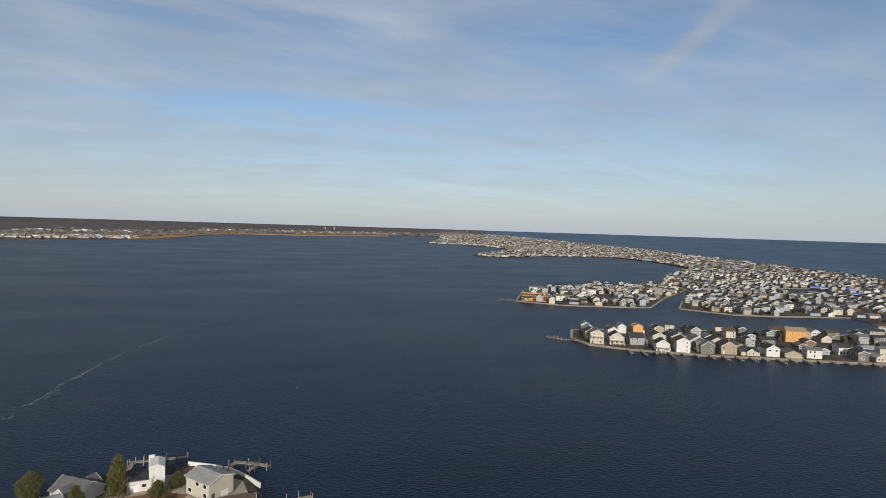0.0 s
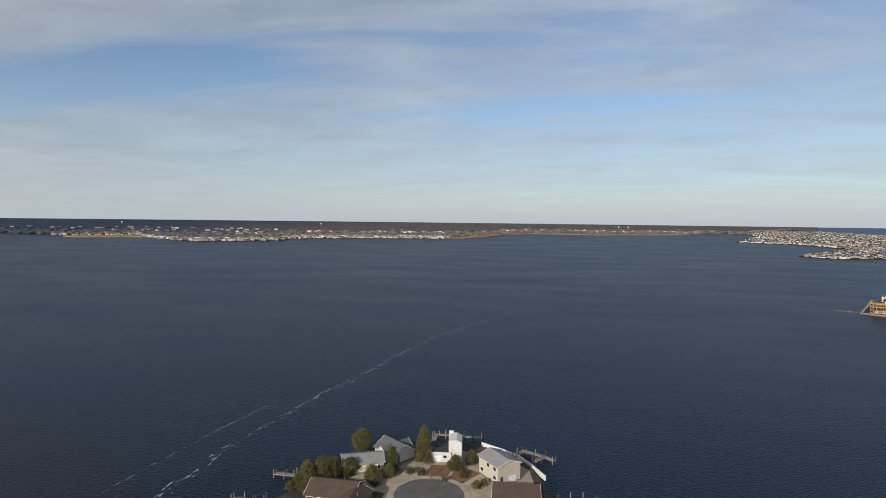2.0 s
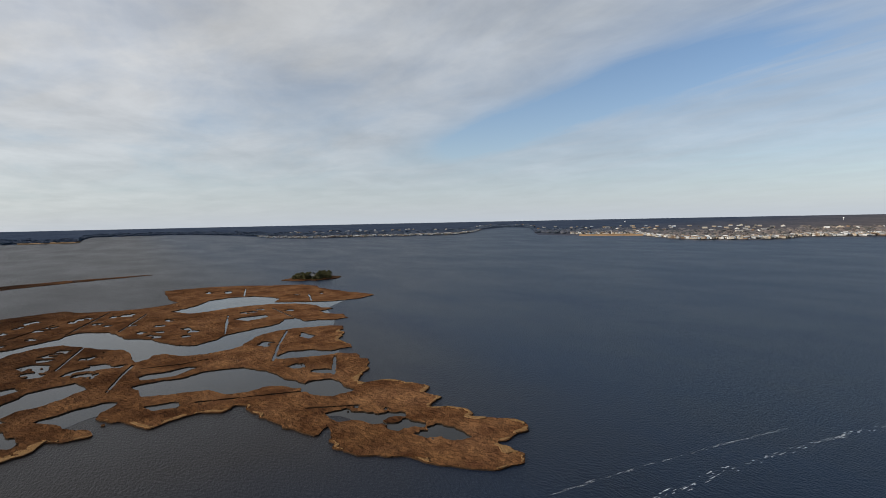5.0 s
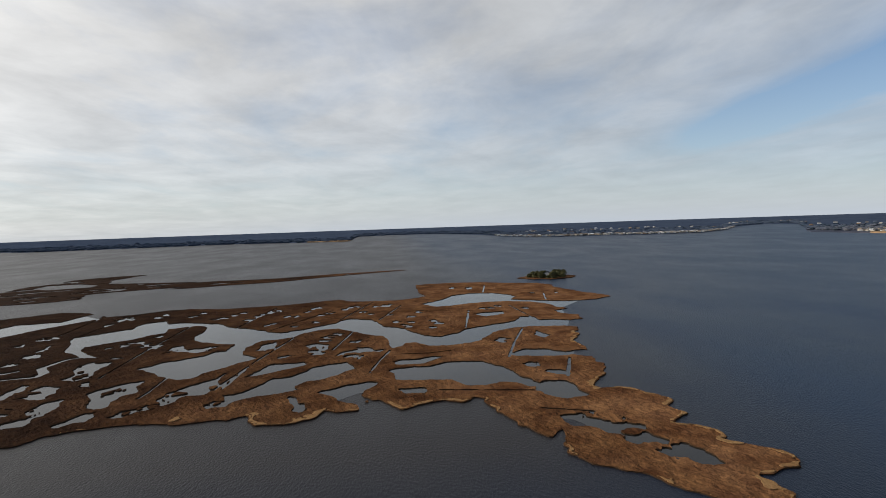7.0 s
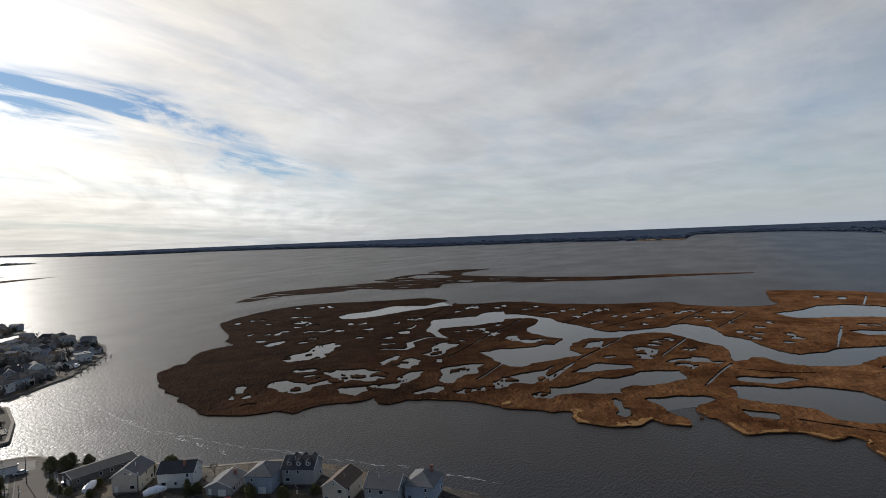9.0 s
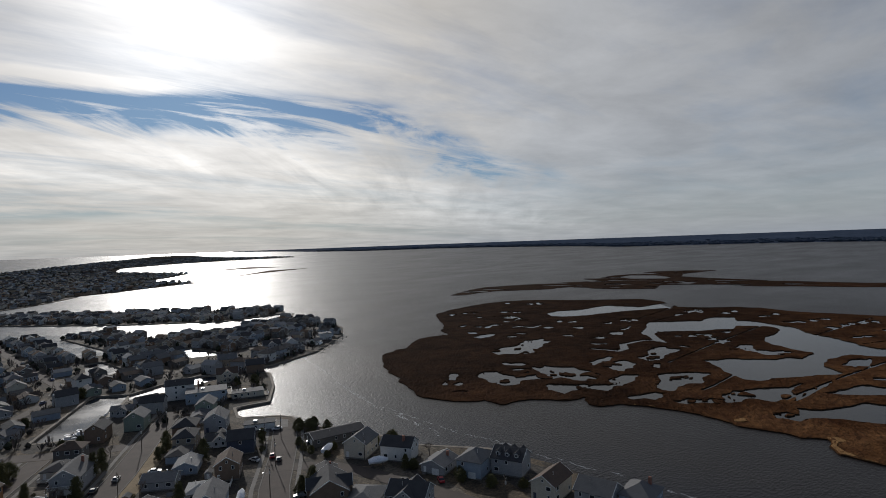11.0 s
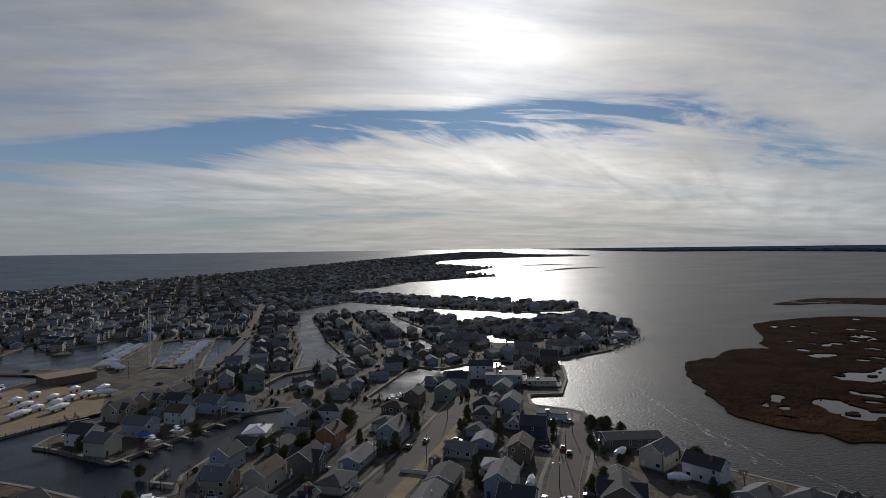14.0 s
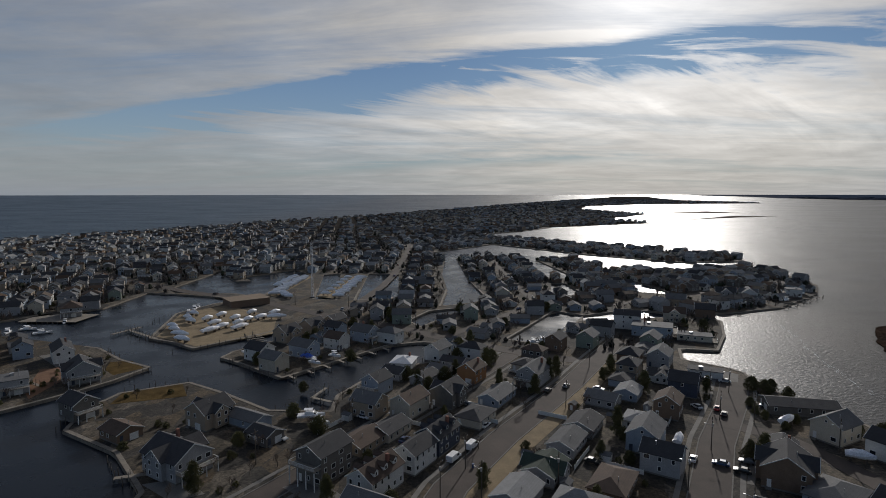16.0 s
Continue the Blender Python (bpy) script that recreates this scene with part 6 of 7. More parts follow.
for x, y, z in ((-64.3, 187.7, 0.95), (-66.9, 165.4, 0.8), (-61.7, 169.3, 0.7), (-72.2, 160.1, 0.8), (-68.9, 162.8, 0.7)):
    plant(ROUNDS[0], x, y, z)
for x, y, z in ((-75.0, 166.5, 0.7), (-71.5, 169.0, 0.75), (-68.0, 171.5, 0.6), (-74.0, 158.0, 0.6), (-70.0, 156.0, 0.7), (-66.0, 158.5, 0.55), (-52.0, 164.5, 0.5), (-72.5, 173.0, 0.55)):
    plant(ROUNDS[1], x, y, z)
plant(PINES[0], -40.7, 183.1, 1.1)
plant(PINES[1], -41.6, 183.6, 1.0)
plant(PINES[1], -49.2, 174.6, 0.85)
for x, y, z in ((-29.5, 180.5, 0.75), (-24.9, 186.4, 0.7), (-53.8, 167.3, 0.75), (-49.2, 170.6, 0.6)):
    plant(ROUNDS[1], x, y, z)
for x, y in ((-43.3, 174.6), (-39.4, 174.6), (-21.0, 170.0), (-19.0, 171.9), (-26.2, 175.9), (-76.1, 156.2)):
    plant(SHRUBS[0], x, y, 0.8)
for x, y, z in ((-35.4, -213.9, 0.75), (-69.6, -174.6, 0.85), (1.3, -225.8, 0.8), (-24.9, -273.0, 0.9), (-56.4, -227.1, 0.8), (-48.6, -210.0, 0.8), (-3.9, -217.9, 0.7), (-17.1, -196.9, 0.5), (-34.1, -249.4, 0.9), (28.9, -248.1, 0.7),
                (42.0, -318.9, 0.7), (-31.5, -241.5, 0.9), (-19.7, -267.8, 0.8), (-18.4, -231.0, 0.7), (-70.9, -171.9, 0.6), (76.1, -262.5, 0.6), (45.9, -164.1, 0.6)):
    plant(PINES[rng.randrange(2)] if rng.random() < 0.4 else ROUNDS[rng.randrange(2)], x, y, z)
for x, y, z in ((-135.2, -213.9, 0.8), (-139.1, -216.6, 0.7), (-132.6, -217.9, 0.8), (-141.8, -210.0, 0.6), (-123.5, -201.0, 0.5), (-121.8, -194.0, 0.45), (-122.6, -189.5, 0.45), (-124.7, -181.1, 0.4), (-131.0, -186.4, 0.45), (-147.0, -131.2, 0.6),
                (-140.4, -148.3, 0.55), (-154.9, -110.2, 0.5), (-148.3, -118.1, 0.6)):
    plant(ROUNDS[1], x, y, z)
for x, y in ((-65.6, -245.4), (-43.3, -194.2), (-98.4, -204.8), (15.8, -199.5), (-26.2, -164.1)):
    plant(BARES[rng.randrange(2)], x, y, 0.8)
# gardens of the filled streets
for i, (x, y, t) in enumerate(PLOTS[:195]):
    if i % 2 == 0:
        a = radians(t) + rng.choice((0.8, 2.3, 3.9, 5.4))
        gx, gy = x + 7.2 * math.cos(a), y + 7.2 * math.sin(a)
        if town_field(np.array([gx]), np.array([gy]))[0] > 2 and all(line_distance(p, np.array([gx]), np.array([gy]))[0] > wd / 2 + 1.5 for p, wd in ROADS):
            plant(rng.choice((SHRUBS[0], SHRUBS[1], ROUNDS[1], BARES[1], BARES[0], BARES[1])), gx, gy, rng.uniform(0.55, 0.9))

count = 0
while count < 130:
    gx, gy = rng.uniform(-175, 60), rng.uniform(-330, -128)
    if town_field(np.array([gx]), np.array([gy]))[0] > 2.5 and all((gx - a) ** 2 + (gy - b) ** 2 > (q + 0.4) ** 2 for a, b, q in TAKEN) and \
            all(line_distance(p, np.array([gx]), np.array([gy]))[0] > wd / 2 + 2.5 for p, wd in ROADS):
        plant(rng.choice((SHRUBS[0], SHRUBS[1], BARES[0], ROUNDS[1], BARES[0], PINES[1], BARES[1])), gx, gy, rng.uniform(0.5, 0.9))
        count += 1

count = 0
while count < 55:
    gx, gy = rng.uniform(14, 150), rng.uniform(-255, -128)
    if town_field(np.array([gx]), np.array([gy]))[0] > 2.0 and all((gx - a) ** 2 + (gy - b) ** 2 > (q - 0.5) ** 2 for a, b, q in TAKEN) and \
            all(line_distance(p, np.array([gx]), np.array([gy]))[0] > wd / 2 + 2 for p, wd in ROADS):
        plant(rng.choice((SHRUBS[0], BARES[0], BARES[1], BARES[0], SHRUBS[1])), gx, gy, rng.uniform(0.45, 0.85))
        count += 1

# the wooded islet with one house
isl = land_sheet("wooded_islet", (-890, 200, -760, 330), 3.0, lambda X, Y: 30 - np.hypot((X + 830) * 1.0, (Y - 262) * 0.7) + 5 * wavy(X, Y, 14.0, 12), 0.8, -0.5, MARSH, "small wooded islet in the bay", bank=BANK)
dwelling(pose(-830, 262, 0.8, 0, 0, 60), 9, 12, 2, "cross", "grey", "charcoal", detail=1)
for k in range(26):
    a = k * 2.4
    r = 8 + 17 * rng.random()
    copy_thing(ROUNDS[k % 2], pose(-830 + r * math.cos(a), 262 + 1.25 * r * math.sin(a), 0.8, 0, 0, k * 50) @ Matrix.Scale(rng.uniform(0.9, 1.6), 4))

# ---- docks ----


def dock(pts, width=1.6, label="weathered timber dock on pilings", z=1.25, step=3.0, tall=2.0):
    (x, y) = pts[0]
    root = thing("dock", pose(x, y, 0), label, "dock", "private docks")
    local = [(a - x, b - y) for a, b in pts]
    for i, (a, b) in enumerate(zip(local[:-1], local[1:])):
        d = Vector((b[0] - a[0], b[1] - a[1], 0))
        n = Vector((-d.y, d.x, 0)).normalized() * width / 2
        d2 = d.normalized() * (width / 2 if i < len(local) - 2 else 0)
        A, B = Vector((*a, 0)), Vector((*b, 0)) + d2
        q = [A + n, A - n, B - n, B + n]
        zz = z + 0.004 * i
        part("deck", Shape().add([(p.x, p.y, zz - 0.22) for p in q] + [(p.x, p.y, zz) for p in q], [(0, 1, 2, 3), (7, 6, 5, 4), (0, 4, 5, 1), (1, 5, 6, 2), (2, 6, 7, 3), (3, 7, 4, 0)]), [TIMBER], root)
        m = max(1, int(d.length / step))
        for k in range(1, m + 1):
            for s in (-1, 1):
                p = A + d * (k / m) + n * s * 1.12
                part("piling", Shape().tube((p.x, p.y, -1.0), (p.x, p.y, z + tall * rng.uniform(0.5, 1.1)), 0.14, 0.12, 6), [PILE if rng.random() < 0.5 else TIMBER], root)
    return root


dock([(-13.1, 192.9), (-8.5, 200.8), (-1.3, 197.5), (2.0, 194.9)], 1.7)
dock([(-1.3, 197.5), (-4.6, 192.3)], 1.2)
dock([(-42.0, 202.1), (-42.0, 208.7), (-24.9, 209.3)], 1.6)
dock([(-74.8, 164.7), (-85.3, 164.7)], 1.7)
dock([(0.0, 166.7), (14.4, 170.0)], 1.7)
dock([(-76.1, 148.3), (-89.2, 147.0)], 1.5)
dock([(60.4, -147.0), (70.9, -143.1)], 1.6)
dock([(138, -284), (164, -302)], 1.9, "pale timber marina pier on pilings")
dock([(242, -331), (207, -331)], 22, "wide timber house platform on pilings", z=1.1, tall=0.4)
dock([(161, -309), (167, -292)], 1.9, "pale timber end of the marina pier")
dock([(26.2, -199.5), (34.1, -203.4), (31.5, -213.9)], 1.4, "yellowish timber dock round a boat slip")
dock([(143.1, -211.3), (154.9, -217.9), (158.8, -210.0)], 1.4)
for k in range(24):
    u = k / 23
    x, y = 247 + (433 - 247) * u, 336 + (252 - 336) * u
    ln = rng.uniform(9, 18)
    dock([(x, y), (x - 0.39 * ln, y - 0.92 * ln)], 1.5, step=4.0, tall=1.2)
dock([(227, 370), (217, 377), (210, 388)], 1.3)
dock([(278, 595), (262, 601)], 1.3)
for k in range(6):
    dock([(-231 - 9.2 * k, -379 - 7.9 * k), (-231 - 9.2 * k - 4, -379 - 7.9 * k + 6)], 1.2)
for k in range(7):
    dock([(18 + 5.5 * k, -271 + 7.1 * k), (14 + 5.5 * k, -267 + 7.1 * k)], 1.2)
for k in range(5):
    dock([(79 + 2 * k, -282 - 3.3 * k), (86 + 2 * k, -277 - 3.3 * k)], 1.0)

# ---- boats ----


def hull_shape(l, w, d):
    s = Shape()
    rings = []
    for t in (0, 0.3, 0.55, 0.75, 0.9, 1.0):
        hw = w / 2 * (1 - max(0, (t - 0.4) / 0.6) ** 2.2)
        y, rise = -l / 2 + l * t, d * 0.35 * t * t
        keel = 0.0 + d * 0.5 * max(0, (t - 0.6) / 0.4) ** 2
        rings.append([(-hw, y, d + rise), (-hw * 0.82, y, d * 0.4 + rise * 0.6), (0, y, keel), (hw * 0.82, y, d * 0.4 + rise * 0.6), (hw, y, d + rise)])
    v = [p for r in rings for p in r]
    f = [(5 * i + k, 5 * i + k + 1, 5 * i + k + 6, 5 * i + k + 5) for i in range(5) for k in range(4)]
    f += [(4, 3, 2, 1, 0)] + [(5 * i, 5 * i + 5, 5 * i + 9, 5 * i + 4) for i in range(5)]
    return s.add(v, f)


def wrapped_boat(l, w, material, label, group="boats laid up for winter"):
    root = thing("boat", pose(0, 0, -60), label, "boat", group)
    part("hull", hull_shape(l, w, 1.3), [GELCOAT], root)
    s = Shape()
    v = []
    for t, hh in ((-0.02, 1.9), (0.25, 2.7), (0.55, 2.9), (0.8, 2.3), (1.0, 1.75)):
        hw = w / 2 * (1 - max(0, (t - 0.4) / 0.6) ** 2.2) + 0.08
        y = -l / 2 + l * t
        v += [(-hw, y, 1.0 + 0.4 * t), (-hw * 0.75, y, 1.0 + (hh - 1) * 0.62), (0, y, hh), (hw * 0.75, y, 1.0 + (hh - 1) * 0.62), (hw, y, 1.0 + 0.4 * t)]
    f = [(5 * i + k + 1, 5 * i + k, 5 * i + k + 5, 5 * i + k + 6) for i in range(4) for k in range(4)] + [(0, 1, 2, 3, 4)]
    part("cover", s.add(v, f), [material], root, "peaked shrink-wrap cover" if material is WRAP else "blue tarpaulin cover")
    for yy in (-l * 0.3, l * 0.2):
        part("cradle", Shape().box(-w * 0.3, yy - 0.15, -0.9, w * 0.3, yy + 0.15, 0.45), [PILE], root)
    return root


def open_boat(l, w, label):
    root = thing("boat", pose(0, 0, -60), label, "boat", "motor boats at the docks")
    part("hull", hull_shape(l, w, 1.2), [GELCOAT], root)
    part("cabin", Shape().extrude_x([(-l * 0.25, 1.2), (l * 0.22, 1.35), (l * 0.08, 2.2), (-l * 0.2, 2.3)], -w * 0.32, w * 0.32), [GELCOAT], root)
    part("windscreen", Shape().extrude_x([(l * 0.10, 1.6), (l * 0.19, 1.55), (l * 0.115, 2.05), (l * 0.09, 2.05)], -w * 0.33, w * 0.33), [GLASS], root)
    part("canopy", Shape().box(-w * 0.34, -l * 0.26, 2.9, w * 0.34, l * 0.06, 3.0), [GELCOAT], root)
    for sx in (-1, 1):
        for yy in (-l * 0.24, l * 0.04):
            part("canopy_post", Shape().tube((sx * w * 0.3, yy, 2.2), (sx * w * 0.3, yy, 2.9), 0.04), [METAL], root)
    part("engine", Shape().box(-0.3, -l / 2 - 0.5, 0.3, 0.3, -l / 2 + 0.05, 1.6), [RUBBER], root, "black outboard engine")
    return root


WRAPS = [wrapped_boat(8.5, 2.9, WRAP, "motor boat under white shrink wrap"), wrapped_boat(7.0, 2.5, WRAP, "small boat under white shrink wrap"), wrapped_boat(11, 3.6, WRAP, "large boat under white shrink wrap")]
BLUES = [wrapped_boat(8.0, 2.8, BLUEWRAP, "boat under a blue tarpaulin")]
OPENS = [open_boat(9.0, 3.1, "white cabin motor boat"), open_boat(6.5, 2.4, "small white open motor boat")]


def moor(src, x, y, turn, z=0.0):
    copy_thing(src, pose(x, y, z, 0, 0, turn))


LAND = GROUND + 0.9
for x, y, t, k in ((120.8, -278.2, 60, 2), (127.3, -288.8, 70, 2), (135.2, -297.9, 60, 0), (140.4, -305.8, 60, 0), (115.5, -297.9, 150, 2), (136.5, -318.9, 60, 0), (143.1, -328.1, 60, 1), (144.4, -338.6, 60, 0), (129.9, -325.5, 150, 1),
                   (112.9, -307.1, 150, 0), (107.6, -316.3, 150, 1), (120.8, -315.0, 150, 0), (126.0, -336.0, 150, 1), (114.2, -328.1, 150, 1), (90.6, -332.1, 100, 2), (99.8, -330.8, 150, 0), (105.0, -324.2, 150, 1)):
    moor(WRAPS[k], x, y, t, LAND)
for k in range(11):
    moor(WRAPS[k % 3], 119.0 + rng.uniform(-0.5, 0.5), -409 - 8.2 * k, 105, LAND)
    moor(WRAPS[(k + 1) % 2], 128 + rng.uniform(-0.5, 0.5) if k > 3 else 104 + 3 * k, -412 - 8.2 * k if k > 3 else -398 - 5 * k, 75, LAND)
for k in range(12):
    moor(WRAPS[k % 3], 69.0 + rng.uniform(-0.5, 0.5), -402 - 8.0 * k, 95, LAND)
    if k % 2:
        moor(WRAPS[1], 80, -402 - 8.0 * k, 85, LAND)
for x, y, t, k in ((150.9, -351.8, 20, 0), (156.2, -367.5, 20, 1), (148.3, -338.6, 20, 1), (28.9, -183.1, 100, 0), (24.3, -177.2, 80, 1), (78.8, -255.9, 60, 1), (36.8, -252.0, 60, 1), (43.3, -241.5, 60, 1), 
                   (-57.8, -286.1, 60, 1), (-63.0, -290.1, 60, 1), (-269.1, -423, 70, 0), (-245.4, -395.1, 120, 1), (229, -297, 30, 0), (209, -297, 120, 0), (214, -321, 20, 1), (223.1, -304.5, 100, 0)):
    moor(OPENS[k], x, y, t, -0.35 if town_field(np.array([x]), np.array([y]))[0] < 0 else LAND)
for x, y, t in ((-133.2, -159.5, 60), (-86.6, -169.3, 150), (62.3, -249.4, 150), (-127.3, -184.6, 120)):
    moor(WRAPS[1], x, y, t, LAND)

# ---- the boatyard shed and crane ----
shed = thing("boat_shed", pose(127, -377, GROUND, 0, 0, 40), "low brown boatyard shed with a flat roof", "shed")
part("wall", Shape().box(-13, -9, -0.3, 13, 9, 4.2), [SIDING["brown"]], shed)
part("roof", Shape().box(-13.5, -9.5, 4.2, 13.5, 9.5, 4.6), [ROOFING["tan"]], shed)
for i in range(4):
    part("bay_door", Shape().box(-9.5 + 5 * i, -9.08, 0, -5.8 + 5 * i, -8.95, 3.4), [SIDING["grey"]], shed)
crane = thing("tower_crane", pose(88, -402, GROUND, 0, 0, 8), "pale tall crane mast with a long boom", "crane")
mast = Shape()
for sx, sy in ((-1, -1), (1, -1), (1, 1), (-1, 1)):
    mast.tube((sx * 0.55, sy * 0.55, -0.4), (sx * 0.45, sy * 0.45, 40), 0.12, 0.12, 5)
for k in range(20):
    z = k * 2.0
    s = 1 if k % 2 else -1
    mast.tube((-0.5 * s, -0.5, z), (0.5 * s, -0.5, z + 2.0), 0.07, 0.07, 4)
    mast.tube((-0.5 * s, 0.5, z), (0.5 * s, 0.5, z + 2.0), 0.07, 0.07, 4)
part("mast", mast, [GELCOAT], crane)
boom = Shape()
for y, z in ((-0.4, 40), (0.4, 40), (0, 40.9)):
    boom.tube((-17, y, z), (35, y, z + 1.2 if z > 40.5 else z), 0.09, 0.09, 5)
for k in range(26):
    boom.tube((-17 + 2 * k, -0.4, 40), (-16 + 2 * k, 0, 40.9), 0.05, 0.05, 4)
    boom.tube((-16 + 2 * k, 0, 40.9), (-15 + 2 * k, 0.4, 40), 0.05, 0.05, 4)
part("boom", boom, [METAL], crane)
part("counterweight", Shape().box(-17, -0.6, 38.6, -14.5, 0.6, 40), [CONCRETE], crane)
part("base", Shape().box(-1.6, -1.6, -0.4, 1.6, 1.6, 0.8), [CONCRETE], crane)

# ---- vehicles ----


def make_car(paint, label, van=False):
    root = thing("van" if van else "car", pose(0, 0, -70), label, "van" if van else "car", "parked vehicles")
    w, l, h = (1.0, 2.7, 2.1) if van else (0.9, 2.25, 1.5)
    if van:
        side = [(-l, 0.35), (l, 0.35), (l, 1.0), (l * 0.72, 1.15), (l * 0.5, h - 0.1), (l * 0.4, h), (-l + 0.08, h), (-l, h - 0.2)]
    else:
        side = [(-l, 0.35), (l, 0.35), (l, 0.75), (l * 0.5, 0.95), (-l * 0.78, 0.98), (-l, 0.85)]
    part("body", Shape().extrude_x(side, -w, w), [PAINT[paint]], root)
    if van:
        part("windscreen", Shape().add([(-w * 0.85, l * 0.73, 1.18), (w * 0.85, l * 0.73, 1.18), (w * 0.8, l * 0.515, h - 0.12), (-w * 0.8, l * 0.515, h - 0.12)], [(0, 1, 2, 3)]), [GLASS], root)
        for s in (-1, 1):
            part("side_window", Shape().box(min(s * (w - 0.02), s * (w + 0.012)), l * 0.1, 1.2, max(s * (w - 0.02), s * (w + 0.012)), l * 0.45, 1.75), [GLASS], root)
    else:
        lo, hi = (l * 0.45, -l * 0.75), (l * 0.12, -l * 0.5)
        v = [(sx * w * 0.94, y, 0.95) for y in lo for sx in (-1, 1)] + [(sx * w * 0.74, y, h) for y in hi for sx in (-1, 1)]
        part("window_glass", Shape().add(v, [(0, 1, 5, 4), (3, 2, 6, 7), (1, 3, 7, 5), (2, 0, 4, 6)]), [GLASS], root)
        part("roof", Shape().box(-w * 0.75, hi[1] - 0.02, h - 0.03, w * 0.75, hi[0] + 0.02, h + 0.03), [PAINT[paint]], root)
        part("bonnet", Shape().extrude_x([(l * 0.48, 0.9), (l * 0.97, 0.74), (l * 0.97, 0.78), (l * 0.48, 0.985)], -w * 0.9, w * 0.9), [PAINT[paint]], root)
    for sx in (-1, 1):
        for yy in (-l * 0.62, l * 0.62):
            part("wheel", Shape().tube((sx * (w - 0.2), yy, 0.33), (sx * (w + 0.02), yy, 0.33), 0.33, 0.33, 14), [RUBBER], root)
        part("headlight", Shape().box(sx * w * 0.7 - 0.16, l - 0.03, 0.6, sx * w * 0.7 + 0.16, l + 0.02, 0.74), [GELCOAT], root)
        part("tail_light", Shape().box(sx * w * 0.78 - 0.12, -l - 0.02, 0.65, sx * w * 0.78 + 0.12, -l + 0.03, 0.8), [PAINT["red"]], root)
    return root


CARS = {c: make_car(c, f"{c} saloon car parked by the street") for c in CARPAINT}
VAN = make_car("white", "white panel van parked at the kerb", True)


def park(src, x, y, turn):
    copy_thing(src, pose(x, y, GROUND + 0.09, 0, 0, turn))


for x, y, t in ((-19.0, -156.8, 151), (-24.3, -164.7, 151)):
    park(VAN, x, y, t)
for x, y, t, c in ((-86.6, -158.8, 150, "white"), (-77.4, -149.6, 240, "black"), (-81.4, -166.7, 150, "silver"), (-73.5, -215.2, 61, "silver"), (1.3, -187.7, 61, "white"), (-97.1, -152.2, 241, "black"), (-101.1, -157.5, 241, "grey"),
                   (-103.7, -198.2, 200, "silver"), (-40.7, -216.6, 151, "grey"), (-128.6, -199.5, 60, "silver"), (-139.8, -133.2, 150, "red"), (-126.0, -225.8, 250, "silver"), (-57.8, -156.2, 61, "black"), (-65.6, -190.3, 61, "grey"),
                   (-131.2, -141.8, 170, "black"), (-3.9, -168.0, 151, "blue"), (34.1, -168.0, 60, "silver"), (-89.2, -231.0, 61, "black"), (-22.3, -199.5, 61, "grey"), (-110.2, -191.6, 150, "black"), (11.8, -185.1, 61, "white")):
    park(CARS[c], x, y, t)
for k in range(18):
    pts, wd = ROADS[(6, 7, 8, 3)[k % 4]]
    i = rng.randrange(len(pts) - 1)
    u = rng.random()
    (ax, ay), (bx, by) = pts[i], pts[i + 1]
    dx, dy = bx - ax, by - ay
    n = math.hypot(dx, dy)
    s = rng.choice((-1, 1)) * (wd / 2 - 1.2)
    park(CARS[rng.choice(list(CARPAINT))], ax + dx * u - dy / n * s, ay + dy * u + dx / n * s, math.degrees(math.atan2(-dx, dy)))

# ---- poles and mail boxes ----


def utility_pole(lamp=False):
    root = thing("utility_pole", pose(0, 0, -80), "brown wooden utility pole with a crossarm" + (" and lamp" if lamp else ""), "utility pole", "poles along the streets")
    part("pole", Shape().tube((0, 0, -0.5), (0, 0, 10.2), 0.17, 0.11, 8), [BARK], root)
    part("crossarm", Shape().box(-1.2, -0.07, 9.2, 1.2, 0.07, 9.35), [BARK], root)
    for x in (-1.05, 1.05):
        part("insulator", Shape().tube((x, 0, 9.35), (x, 0, 9.55), 0.06, 0.04, 6), [GELCOAT], root)
    part("transformer", Shape().tube((0.3, 0.1, 7.4), (0.3, 0.1, 8.4), 0.24, 0.24, 10), [METAL], root)
    if lamp:
        part("lamp_arm", Shape().tube((0, 0, 7.6), (0, -1.8, 8.0), 0.04, 0.04, 5), [METAL], root)
        part("lamp_head", Shape().box(-0.14, -2.3, 7.9, 0.14, -1.7, 8.05), [METAL], root)
    return root


POLES = [utility_pole(), utility_pole(True)]
for i, (x, y) in enumerate(((-22.3, -151.6), (-39.4, -199.5), (-11.8, -176.5), (-78.8, -142.4), (-107.0, -187.7), (-112.2, -207.4), (13.8, -177.2), (36.1, -152.2), (-76.1, -242.8), (-45.9, -141.8), (-117.5, -186.4), (-36.1, 173.0), (-28.2, 154.2),
                            (-94.5, -165.4), (-57.8, -196.9), (-26.2, -136.5), (-91.9, -265.1), (-60.4, -345.2), (-68.2, -410), (55.1, -370.1), (50.5, -433), (49.9, -499), (5.2, -312.4), (91.9, -372.8), (-6.6, -210.0), (-131.2, -165.4), (-140.4, -105.0), (-122.1, -213.9))):
    copy_thing(POLES[i % 2], pose(x, y, GROUND, 0, 0, 61 + (rng.uniform(-8, 8))))
mail = thing("mail_box", pose(-36.2, -147.3, GROUND, 0, 0, 61), "dark mail box on a post by the kerb", "mail box")
part("post", Shape().box(-0.06, -0.06, -0.2, 0.06, 0.06, 1.0), [PILE], mail)
part("box", Shape().box(-0.12, -0.25, 1.0, 0.12, 0.25, 1.3), [PAINT["black"]], mail)
